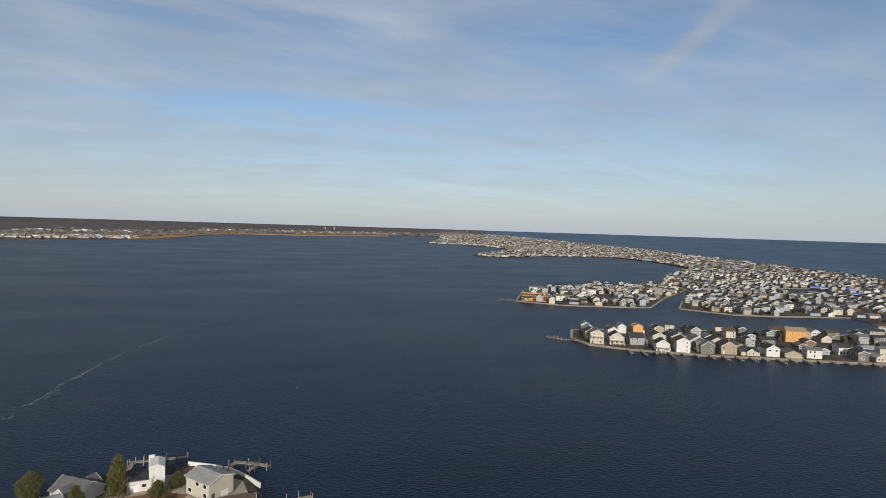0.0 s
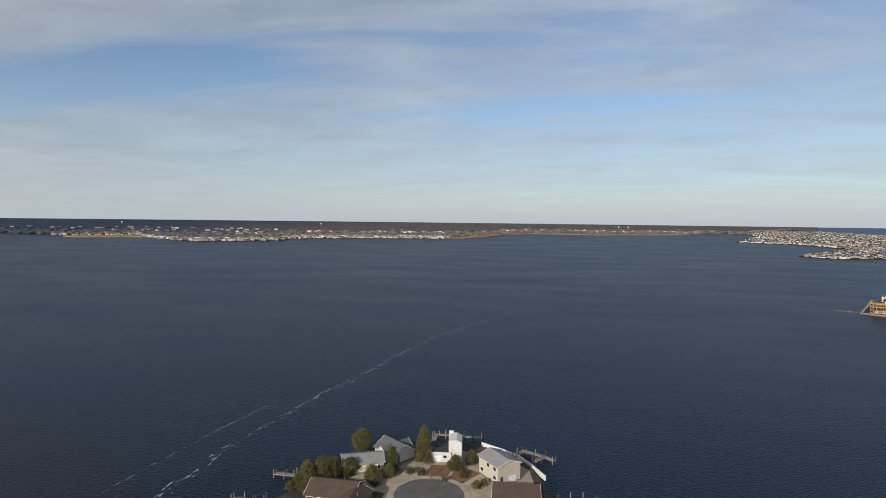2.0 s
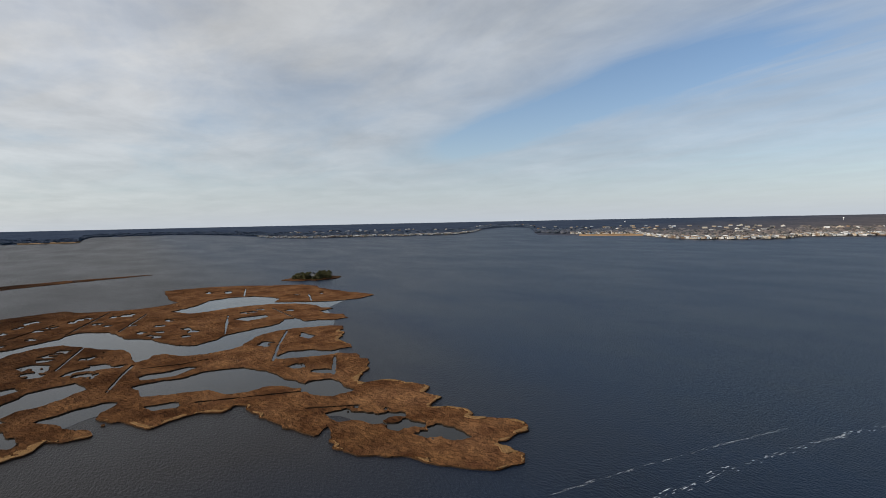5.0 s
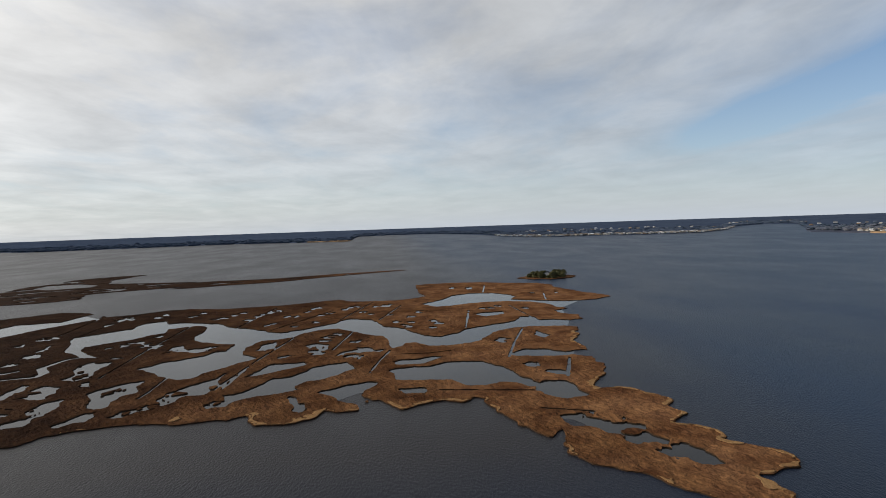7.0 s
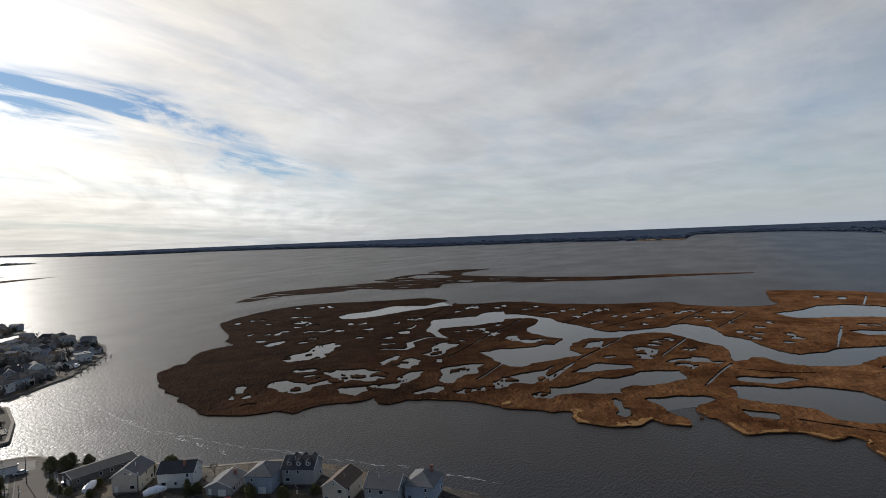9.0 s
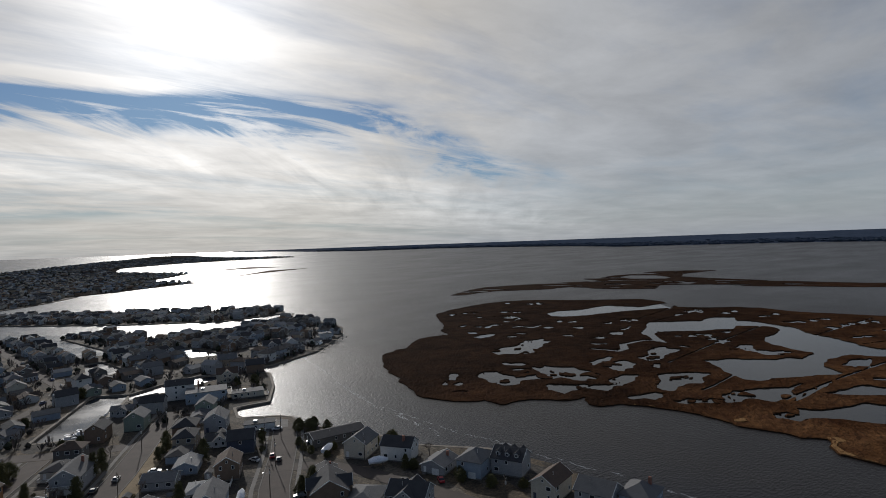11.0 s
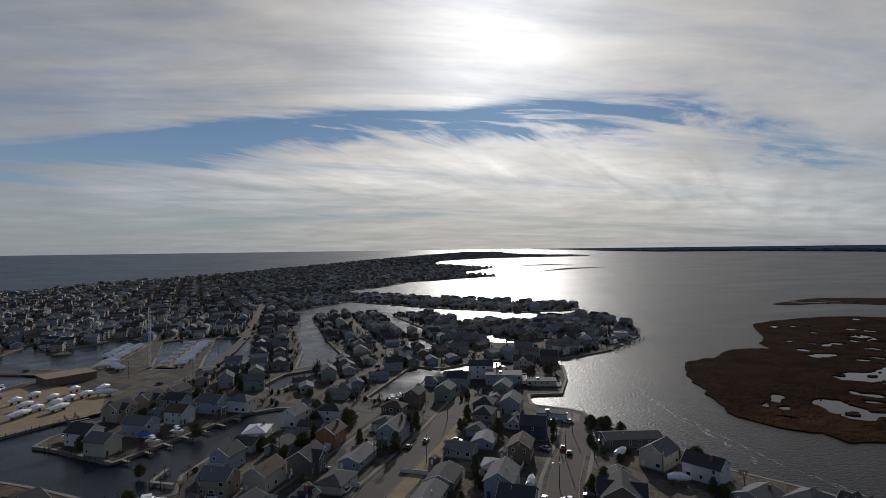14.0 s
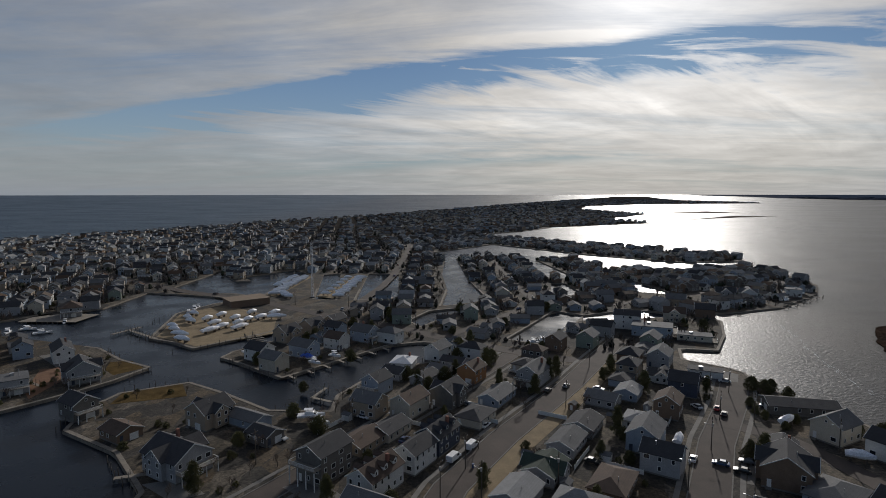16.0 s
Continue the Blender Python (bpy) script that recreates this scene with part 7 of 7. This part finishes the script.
for x, y in ((-24.4, -152.6), (-40.7, 174.6)):
    bin_ob = thing("wheeled_bin", pose(x, y, GROUND), "dark plastic wheeled bin by the kerb", "bin", "bins")
    part("body", Shape().add([(-0.25, -0.3, 0), (0.25, -0.3, 0), (0.25, 0.3, 0), (-0.25, 0.3, 0), (-0.32, -0.38, 1.05), (0.32, -0.38, 1.05), (0.32, 0.38, 1.05), (-0.32, 0.38, 1.05)],
                             [(3, 2, 1, 0), (0, 1, 5, 4), (1, 2, 6, 5), (2, 3, 7, 6), (3, 0, 4, 7), (4, 5, 6, 7)]), [PAINT["blue"]], bin_ob)
    part("lid", Shape().box(-0.34, -0.4, 1.05, 0.34, 0.4, 1.13), [PAINT["blue"]], bin_ob)
flag = thing("channel_marker", pose(15.7, 281, 0), "thin channel marker post standing in the bay", "marker post")
part("post", Shape().tube((0, 0, -1), (0, 0, 3.2), 0.12, 0.1, 6), [PILE], flag)
part("board", Shape().box(-0.25, -0.04, 2.6, 0.25, 0.04, 3.1), [METAL], flag)

# the models stay as the last of their kind, set down in plots of their own
for src, x, y in ((PINES[0], -22.3, -257.2), (PINES[1], -81.4, -282.2), (ROUNDS[0], -15.8, -299.2), (ROUNDS[1], 39.4, -210.0), (SHRUBS[0], -31.5, 171.9), (SHRUBS[1], -11.8, 170.6), (BARES[0], -82.7, -304.5), (BARES[1], 68.2, -191.6)):
    src.matrix_basis = pose(x, y, GROUND) @ Matrix.Scale(0.7, 4)
for src, x, y, t in ((WRAPS[0], 95.8, -343.9, 150), (WRAPS[1], 110.2, -343.9, 150), (WRAPS[2], 102.4, -305.8, 150), (BLUES[0], 47.9, -248.1, 61)):
    src.matrix_basis = pose(x, y, LAND, 0, 0, t)
for src, x, y, t in ((OPENS[0], 238, -300, 40), (OPENS[1], 81.4, -273.0, 40)):
    src.matrix_basis = pose(x, y, -0.35, 0, 0, t)
for (c, src), (x, y, t) in zip(CARS.items(), ((-28.9, -179.8, 151), (-53.8, -212.6, 151), (-76.1, -127.3, 151), (-110.2, -196.9, 150), (-93.2, -156.2, 241), (-61.7, -217.9, 151))):
    src.matrix_basis = pose(x, y, GROUND + 0.09, 0, 0, t)
VAN.matrix_basis = pose(-68, -116, GROUND + 0.09, 0, 0, 151)
POLES[0].matrix_basis = pose(-16, -136.5, GROUND, 0, 0, 61)
POLES[1].matrix_basis = pose(-86.6, -126, GROUND, 0, 0, 61)

# ---- the far town: more houses than one could count ----


def island_material(name, stops, rough=0.8):
    m = bpy.data.materials.new(name)
    m.use_nodes = True
    nt = m.node_tree
    bsdf = nt.nodes["Principled BSDF"]
    geo = link_node(nt, "ShaderNodeNewGeometry")
    col = ramp(nt, geo.outputs["Random Per Island"], [(i / len(stops), c) for i, c in enumerate(stops)])
    nt.nodes[-1].color_ramp.interpolation = "CONSTANT"
    grain = link_node(nt, "ShaderNodeTexNoise", [("Vector", geo.outputs["Position"]), ("Scale", 0.6), ("Detail", 3.0)]).outputs[0]
    col = mix(nt, 1.0, col, ramp(nt, grain, [(0.3, (0.75, 0.75, 0.75)), (0.7, (1.1, 1.1, 1.1))]), "MULTIPLY")
    nt.links.new(col, bsdf.inputs["Base Color"])
    bsdf.inputs["Roughness"].default_value = rough
    bsdf.inputs["Specular IOR Level"].default_value = 0.05
    return m


FARWALL = island_material("far_siding", [PLASTER[k][0] for k in ("white", "cream", "tan", "grey", "tan", "blue", "white", "shingle", "cream", "brown")])
FARROOF = island_material("far_shingles", [SHINGLES[k][0] for k in ("charcoal", "grey", "charcoal", "brown", "charcoal", "grey", "charcoal", "lightgrey")], 0.95)
# darker mix than FARWALL: the backlit southern walls' shade put into the palette
SOUTHWALL = island_material("shaded_siding", [PLASTER[k][0] for k in ("grey", "shingle", "blue", "white", "tan", "shingle", "grey", "cream", "brown", "blue")])
SHOREROOF = island_material("shore_shingles", [SHINGLES[k][0] for k in ("grey", "lightgrey", "brown", "lightgrey", "grey", "white", "tan", "grey")], 0.95)
TWIGGY = island_material("bare_brush", [(0.150, 0.125, 0.112), (0.110, 0.096, 0.090), (0.175, 0.142, 0.120), (0.090, 0.084, 0.074)], 1.0)
FARLEAF = island_material("far_leaves", [(0.035, 0.040, 0.026), (0.056, 0.050, 0.042), (0.028, 0.032, 0.024), (0.068, 0.057, 0.048)], 0.9)


def far_house(walls, roofs, x, y, turn, w, l, h, rise, z=GROUND, extras=None):
    c, s = math.cos(turn), math.sin(turn)

    def at(u, v, q):
        return far(x + u * c - v * s, y + u * s + v * c, z + q)
    a, b, o = w / 2, l / 2, 0.4
    walls.add([at(-a, -b, -0.5), at(a, -b, -0.5), at(a, b, -0.5), at(-a, b, -0.5), at(-a, -b, h), at(a, -b, h), at(a, b, h), at(-a, b, h), at(0, -b, h + rise), at(0, b, h + rise)],
              [(0, 1, 5, 8, 4), (2, 3, 7, 9, 6), (1, 2, 6, 5), (3, 0, 4, 7)])
    k = rise / a * o
    roofs.add([at(-a - o, -b - o, h - k), at(0, -b - o, h + rise + 0.12), at(a + o, -b - o, h - k), at(-a - o, b + o, h - k), at(0, b + o, h + rise + 0.12), at(a + o, b + o, h - k)],
              [(0, 1, 4, 3), (1, 2, 5, 4)])
    if not extras:
        return
    trims, panes = extras
    for e in (-1, 1):
        q = e * (b + o + 0.03)
        for f in (-1, 1):
            trims.add([at(f * (a + o), q, h - k - 0.3), at(f * (a + o), q, h - k + 0.1), at(0, q, h + rise + 0.2), at(0, q, h + rise - 0.25)], [(0, 1, 2, 3)])
    for side, half, off in ((0, a, b), (1, b, a)):
        for e in (-1, 1):
            for storey in range(max(1, int(h / 2.65))):
                for u in (-0.55, 0, 0.55):
                    if rng.random() < 0.45:
                        continue
                    m, zz = u * half, 1.2 + 2.65 * storey
                    for shape, r, t, d in ((trims, 0.75, 0.9, 0.03), (panes, 0.5, 0.65, 0.06)):
                        q = e * (off + d)
                        shape.add([at(*((m + i * r, q) if side == 0 else (q, m + i * r)), zz + 0.6 + j * t) for i, j in ((-1, -1), (1, -1), (1, 1), (-1, 1))], [(0, 1, 2, 3)])


def far_tree(s, x, y, r, h, z=GROUND):
    top = [far(x + rng.uniform(-0.3, 0.3) * r, y + rng.uniform(-0.3, 0.3) * r, z + h)]
    mid = [far(x + r * rng.uniform(0.7, 1.2) * math.cos(k * 1.257), y + r * rng.uniform(0.7, 1.2) * math.sin(k * 1.257), z + h * rng.uniform(0.35, 0.7)) for k in range(5)]
    low = [far(x + r * 0.6 * math.cos(k * 1.257), y + r * 0.6 * math.sin(k * 1.257), z - 0.2) for k in range(5)]
    s.add(top + mid + low, [(0, 1 + k, 1 + (k + 1) % 5) for k in range(5)] + [(1 + k, 6 + k, 6 + (k + 1) % 5, 1 + (k + 1) % 5) for k in range(5)])


def far_brush(s, x, y, r, h, z=GROUND):
    """A bare bush or small tree: many thin twigs spreading from its foot."""
    foot = far(x, y, z - 0.1)
    for _ in range(16):
        a, q = rng.uniform(0, math.tau), r * rng.uniform(0.2, 1.0)
        tip = (x + q * math.cos(a), y + q * math.sin(a), z + h * rng.uniform(0.35, 1.0))
        side = rng.uniform(0.05, 0.13) * r
        s.add([foot, far(tip[0] - side * math.sin(a), tip[1] + side * math.cos(a), tip[2]), far(tip[0] + side * math.sin(a), tip[1] - side * math.cos(a), tip[2] - 0.1 * h)], [(0, 1, 2)])


def scatter(name, spots, tree_share, label, z=GROUND, near=False):
    walls, roofs, leaves, trims, panes = Shape(), Shape(), Shape(), Shape(), Shape()
    for x, y, turn, big in spots:
        if rng.random() < tree_share:
            far_tree(leaves, x + rng.uniform(-4, 4), y + rng.uniform(-4, 4), rng.uniform(1.6, 3.2) * big, rng.uniform(3, 6.5) * big ** 0.5, z)
        else:
            st = rng.choice((1, 2, 2))
            w = rng.uniform(6, 8.2) * big
            far_house(walls, roofs, x, y, turn + rng.choice((0, math.pi / 2)), w, rng.uniform(7.5, 11) * big, 2.7 * st + 0.4, w * rng.uniform(0.18, 0.3), z, (trims, panes) if near and y > -900 else None)
            if rng.random() < 0.5:
                far_tree(leaves, x + rng.uniform(5, 8), y + rng.uniform(-7, 7), rng.uniform(1.0, 2.4) * big, rng.uniform(2, 5), z)
    root = tagged(new(name), label, "houses", kind="stuff")
    for nm, sh, mt in (("walls", walls, SOUTHWALL if "small" in label else FARWALL), ("roofs", roofs, SHOREROOF if name == "shore_houses" else FARROOF), ("trees", leaves, FARLEAF), ("trim", trims, TRIM), ("windows", panes, GLASS)):
        if sh.f:
            tagged(part(nm, sh, [mt], root), kind="stuff")


def grid_spots(field, box, turn, along, across, inset, big=1.0):
    c, s = math.cos(radians(turn)), math.sin(radians(turn))
    cx, cy = (box[0] + box[2]) / 2, (box[1] + box[3]) / 2
    reach = math.hypot(box[2] - box[0], box[3] - box[1]) / 2
    u, v = np.meshgrid(np.arange(-reach, reach, across), np.arange(-reach, reach, along))
    u = u + np.where((np.round(u / across).astype(int) % 2) == 0, across * 0.14, -across * 0.14)
    X, Y = cx + u * c - v * s, cy + u * s + v * c
    ok = (field(X, Y) > inset) & (X > box[0]) & (X < box[2]) & (Y > box[1]) & (Y < box[3])
    return [(x + rng.uniform(-3, 3) * big, y + rng.uniform(-3, 3) * big, radians(turn + rng.uniform(-8, 8)), big * rng.uniform(0.75, 1.15)) for x, y in zip(X[ok], Y[ok]) if rng.random() > 0.09]


TAKEN_ARR = np.array([(a, b) for a, b, _ in TAKEN])


def free(spots, gap=9.0):
    return [q for q in spots if np.min((TAKEN_ARR[:, 0] - q[0]) ** 2 + (TAKEN_ARR[:, 1] - q[1]) ** 2) > gap * gap]


def off_road(spots):
    return [q for q in spots if all(line_distance(p, np.array([q[0]]), np.array([q[1]]))[0] > wd / 2 + 5 for p, wd in ROADS)]


rest = [(x, y, radians(t), 1.0) for x, y, t in PLOTS[195:]]
spots = rest + off_road(free(grid_spots(town_field, (-354.4, -1260, 709, -433), 12, 14.5, 17.0, 6)))
spots = [q for q in spots if not (52 < q[0] < 160 and -525 < q[1] < -266)]
scatter("town_houses", spots, 0.2, "crowded small houses and shrubs of the island town", near=True)
spots = free(grid_spots(town_field, (433, 196.9, 1312, 998), 67, 14, 17, 6))
scatter("town_houses", spots, 0.26, "crowded houses of the northern island town", near=True)
leaves, brush = Shape(), Shape()
tx, ty = np.random.RandomState(5).uniform(-340, 640, 15000), np.random.RandomState(6).uniform(-1150, -270, 15000)
gap = town_field(tx, ty)
for pts, wd in ROADS[3:9]:
    gap = np.where(line_distance(pts, tx, ty) < wd / 2 + 1, -1, gap)
gap[(tx > 52) & (tx < 165) & (ty > -525) & (ty < -262)] = -1
for x, y, f in zip(tx, ty, gap):
    if f < 3:
        continue
    if rng.random() < 0.3:
        far_tree(leaves, x, y, rng.uniform(0.9, 2.2), rng.uniform(1.6, 4.0))
    else:
        far_brush(brush, x, y, rng.uniform(1.4, 3.4), rng.uniform(2.0, 6.5))
tagged(new("bare_brush", brush.mesh("bare_brush", [TWIGGY])), "leafless grey-brown brush between the houses", "brush", kind="stuff")
tagged(new("garden_shrubs", leaves.mesh("garden_shrubs", [FARLEAF])), "dark shrubs and bare trees between the houses", "shrubs", kind="stuff")
nf, sf = (lambda X, Y: polygon_distance(NORTH, X, Y)), (lambda X, Y: polygon_distance(SOUTHFAR, X, Y))
scatter("far_houses", grid_spots(nf, (525, 919, 1969, 2756), 20, 16, 20, 12, 1.0), 0.25, "far houses of the island running north")
scatter("far_houses", grid_spots(nf, (788, 2756, 3544, 7219), 20, 34, 40, 15, 1.8), 0.15, "distant houses of the island running north")
scatter("far_houses", grid_spots(sf, (-788, -2494, 630, -1116), 12, 15, 19, 12, 1.0), 0.42, "far houses of the island running south")
scatter("far_houses", grid_spots(sf, (-2362, -6562, 262.5, -2494), 15, 34, 40, 15, 1.8), 0.5, "distant houses of the island running south")


def shore_spots(az0, az1, depth0, depth1, n, big):
    out = []
    for _ in range(n):
        a = rng.uniform(az0, az1)
        d = float(np.interp(a, [m[0] for m in MAINLAND], [m[1] for m in MAINLAND])) + rng.uniform(depth0, depth1)
        out.append((-d * math.sin(radians(a)), d * math.cos(radians(a)), radians(a + rng.choice((0, 90)) + rng.uniform(-20, 20)), big))
    return out


scatter("shore_houses", shore_spots(11, 27.5, 12, 260, 760, 1.35) + shore_spots(27.5, 40, 12, 190, 560, 1.35), 0.08, "white houses crowded along the mainland shore", 3.5)
scatter("shore_houses", shore_spots(55.8, 78, 15, 190, 760, 1.4) + shore_spots(40, 47, 120, 500, 220, 1.4), 0.12, "white houses along the mainland shore", 3.5)
scatter("shore_houses", shore_spots(0, 26, 900, 1300, 60, 2.6) + shore_spots(-14, 0, 500, 1500, 60, 2.4) + shore_spots(28, 75, 700, 2500, 120, 2.6), 0.1, "scattered pale buildings far inland", 6)
woods = Shape()
for _ in range(5200):
    a = rng.uniform(-20, 150)
    d = float(np.interp(a, [m[0] for m in MAINLAND], [m[1] for m in MAINLAND]))
    d += (abs(rng.gauss(0, 1)) * 0.22 * d + 210) if a < 80 else abs(rng.gauss(0, 1)) * 0.15 * d + 15
    far_tree(woods, -d * math.sin(radians(a)), d * math.cos(radians(a)), d * 0.0045, 9 + 4 * rng.random(), 3)
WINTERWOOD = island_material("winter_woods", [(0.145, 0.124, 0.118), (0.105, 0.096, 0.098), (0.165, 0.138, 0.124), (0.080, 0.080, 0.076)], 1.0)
# the same painted blue haze goes on the far trees
hazy_west(WINTERWOOD)
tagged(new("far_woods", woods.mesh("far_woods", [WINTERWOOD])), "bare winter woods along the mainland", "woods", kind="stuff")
for a, el in ((24.15, -0.18), (41.7, -0.2), (-6.5, -0.32), (-5.6, -0.3)):
    d = 7500
    s = Shape()
    bx, by = -d * math.sin(radians(a)), d * math.cos(radians(a))
    s.tube((0, 0, -30), (0, 0, 0), 0.8, 0.8, 8)
    s.tube((0, 0, 0), (0, 0, 2.5), 2.4, 3.8, 10)
    s.tube((0, 0, 2.5), (0, 0, 6), 3.8, 2.6, 10)
    tower = new("water_tower", s.mesh("water_tower", [GELCOAT]))
    tower.location = far(bx, by, 20)
    tagged(tower, "white water tower rising over the far woods", "water tower", "water towers")

# the northern boatyard: rows of blue wrapped boats, and a stand of pines behind the houses
for k in range(9):
    copy_thing(BLUES[0], pose(862 + 5.2 * k, 690 - 4.5 * k + 3 * (k % 2), LAND, 0, 0, 30 + 6 * (k % 3)) @ Matrix.Scale(1.25, 4))
    copy_thing(BLUES[0], pose(836 + 5.2 * k, 604 - 5.0 * k + 3 * (k % 2), LAND, 0, 0, 25 + 6 * (k % 3)) @ Matrix.Scale(1.25, 4))
for k in range(12):
    plant(PINES[k % 2], 684 + rng.uniform(-26, 26), 782 + rng.uniform(-22, 22), rng.uniform(0.9, 1.3))

# ---- the ocean beach ----
BEACH = [(1246, 837), (919, -131), (706, -853), (551, -1260)]
ribbon("beach", BEACH, 26, EDGESAND, "pale sand of the ocean beach", 0.9, 1.4, shift=8)

# ---- posts along the canals ----
post_model = thing("mooring_post", pose(118, -262, 0), "dark timber mooring post standing in the canal", "post", "mooring posts")
part("shaft", Shape().tube((0, 0, -1.2), (0, 0, 2.6), 0.15, 0.12, 7), [PILE], post_model)
for (ax, ay), (bx, by), n in (((60, -134), (82, -156), 7), ((108, -170), (113, -190), 6), ((109, -208), (88, -221), 7), ((46, -193.5), (26, -193.5), 6), ((18, -277), (54, -227), 14), ((57, -227), (86, -249), 9),
                              ((129, -276), (160, -292), 9), ((161, -300), (161, -344), 10), ((88, -292), (109, -266), 9), ((-12, -256), (14, -238), 7), ((112, -238), (116, -222), 5), ((136, -250), (158, -268), 7)):
    for k in range(n):
        u = (k + rng.uniform(0.2, 0.8)) / n
        copy_thing(post_model, pose(ax + (bx - ax) * u + rng.uniform(-0.7, 0.7), ay + (by - ay) * u + rng.uniform(-0.7, 0.7), rng.uniform(-0.6, 0.5), rng.uniform(-3, 3), rng.uniform(-3, 3), 0))

# ---- foam on the bay ----


def foam_line(pts, width, seed, label):
    """Broken streaks of foam lying on the water along a line."""
    rnd = random.Random(seed)
    s = Shape()
    for (ax, ay), (bx, by) in zip(pts[:-1], pts[1:]):
        n = math.hypot(bx - ax, by - ay)
        dx, dy = (bx - ax) / n, (by - ay) / n
        u = 0.0
        while u < n:
            ln, wd, off = rnd.uniform(0.6, 4.5), rnd.uniform(0.06, 0.34) * width, rnd.choice((-1.6, 0, 0, 0, 1.9)) * width + rnd.gauss(0, 0.5) * width
            if noise.noise((ax + dx * u, ay + dy * u, seed)) * 5 % 1 > 0.42:
                x, y = ax + dx * u - dy * off, ay + dy * u + dx * off
                q = [(0, 0), (ln * 0.35, -wd), (ln, -wd * 0.2), (ln * 0.7, wd)]
                s.add([(x + a * dx - b * dy, y + a * dy + b * dx, 0.03) for a, b in q], [(0, 1, 2, 3)])
            u += rnd.uniform(0.25, 1.6)
    tagged(new("foam", s.mesh("foam", [FOAM])), label, "foam", kind="stuff")


foam_line([(-108, 95), (-111.6, 137.8), (-112.9, 173.2), (-111.6, 195.6), (-107.6, 240.2), (-98.4, 287.4), (-93.2, 333.4), (-84.0, 384.6), (-61.7, 450), (-34.1, 520)], 0.85, 1, "broken white foam line across the bay")
foam_line([(-131, 120), (-130, 150), (-127, 190), (-122, 235)], 0.3, 2, "faint foam streak on the bay")
foam_line([(-216.6, -453), (-225.8, -433), (-217.9, -380.6), (-204.8, -328.1), (-198.2, -299.2), (-190.3, -276.9), (-183.8, -250.7), (-178.5, -223.1), (-177.2, -204.8), (-171.9, -169.3)], 0.6, 3, "thin curved foam line on the bay")
foam_line([(-179.8, -223.1), (-179.8, -196.9), (-178.5, -169.3), (-182.4, -145.7), (-182.4, -128.6), (-183.8, -108.9), (-186.4, -93.2), (-186.4, -59.1)], 0.5, 4, "thin foam line along the shore")
foam_line([(1272, 828), (945, -138), (732, -860), (577, -1266)], 3.0, 5, "white surf along the ocean beach")
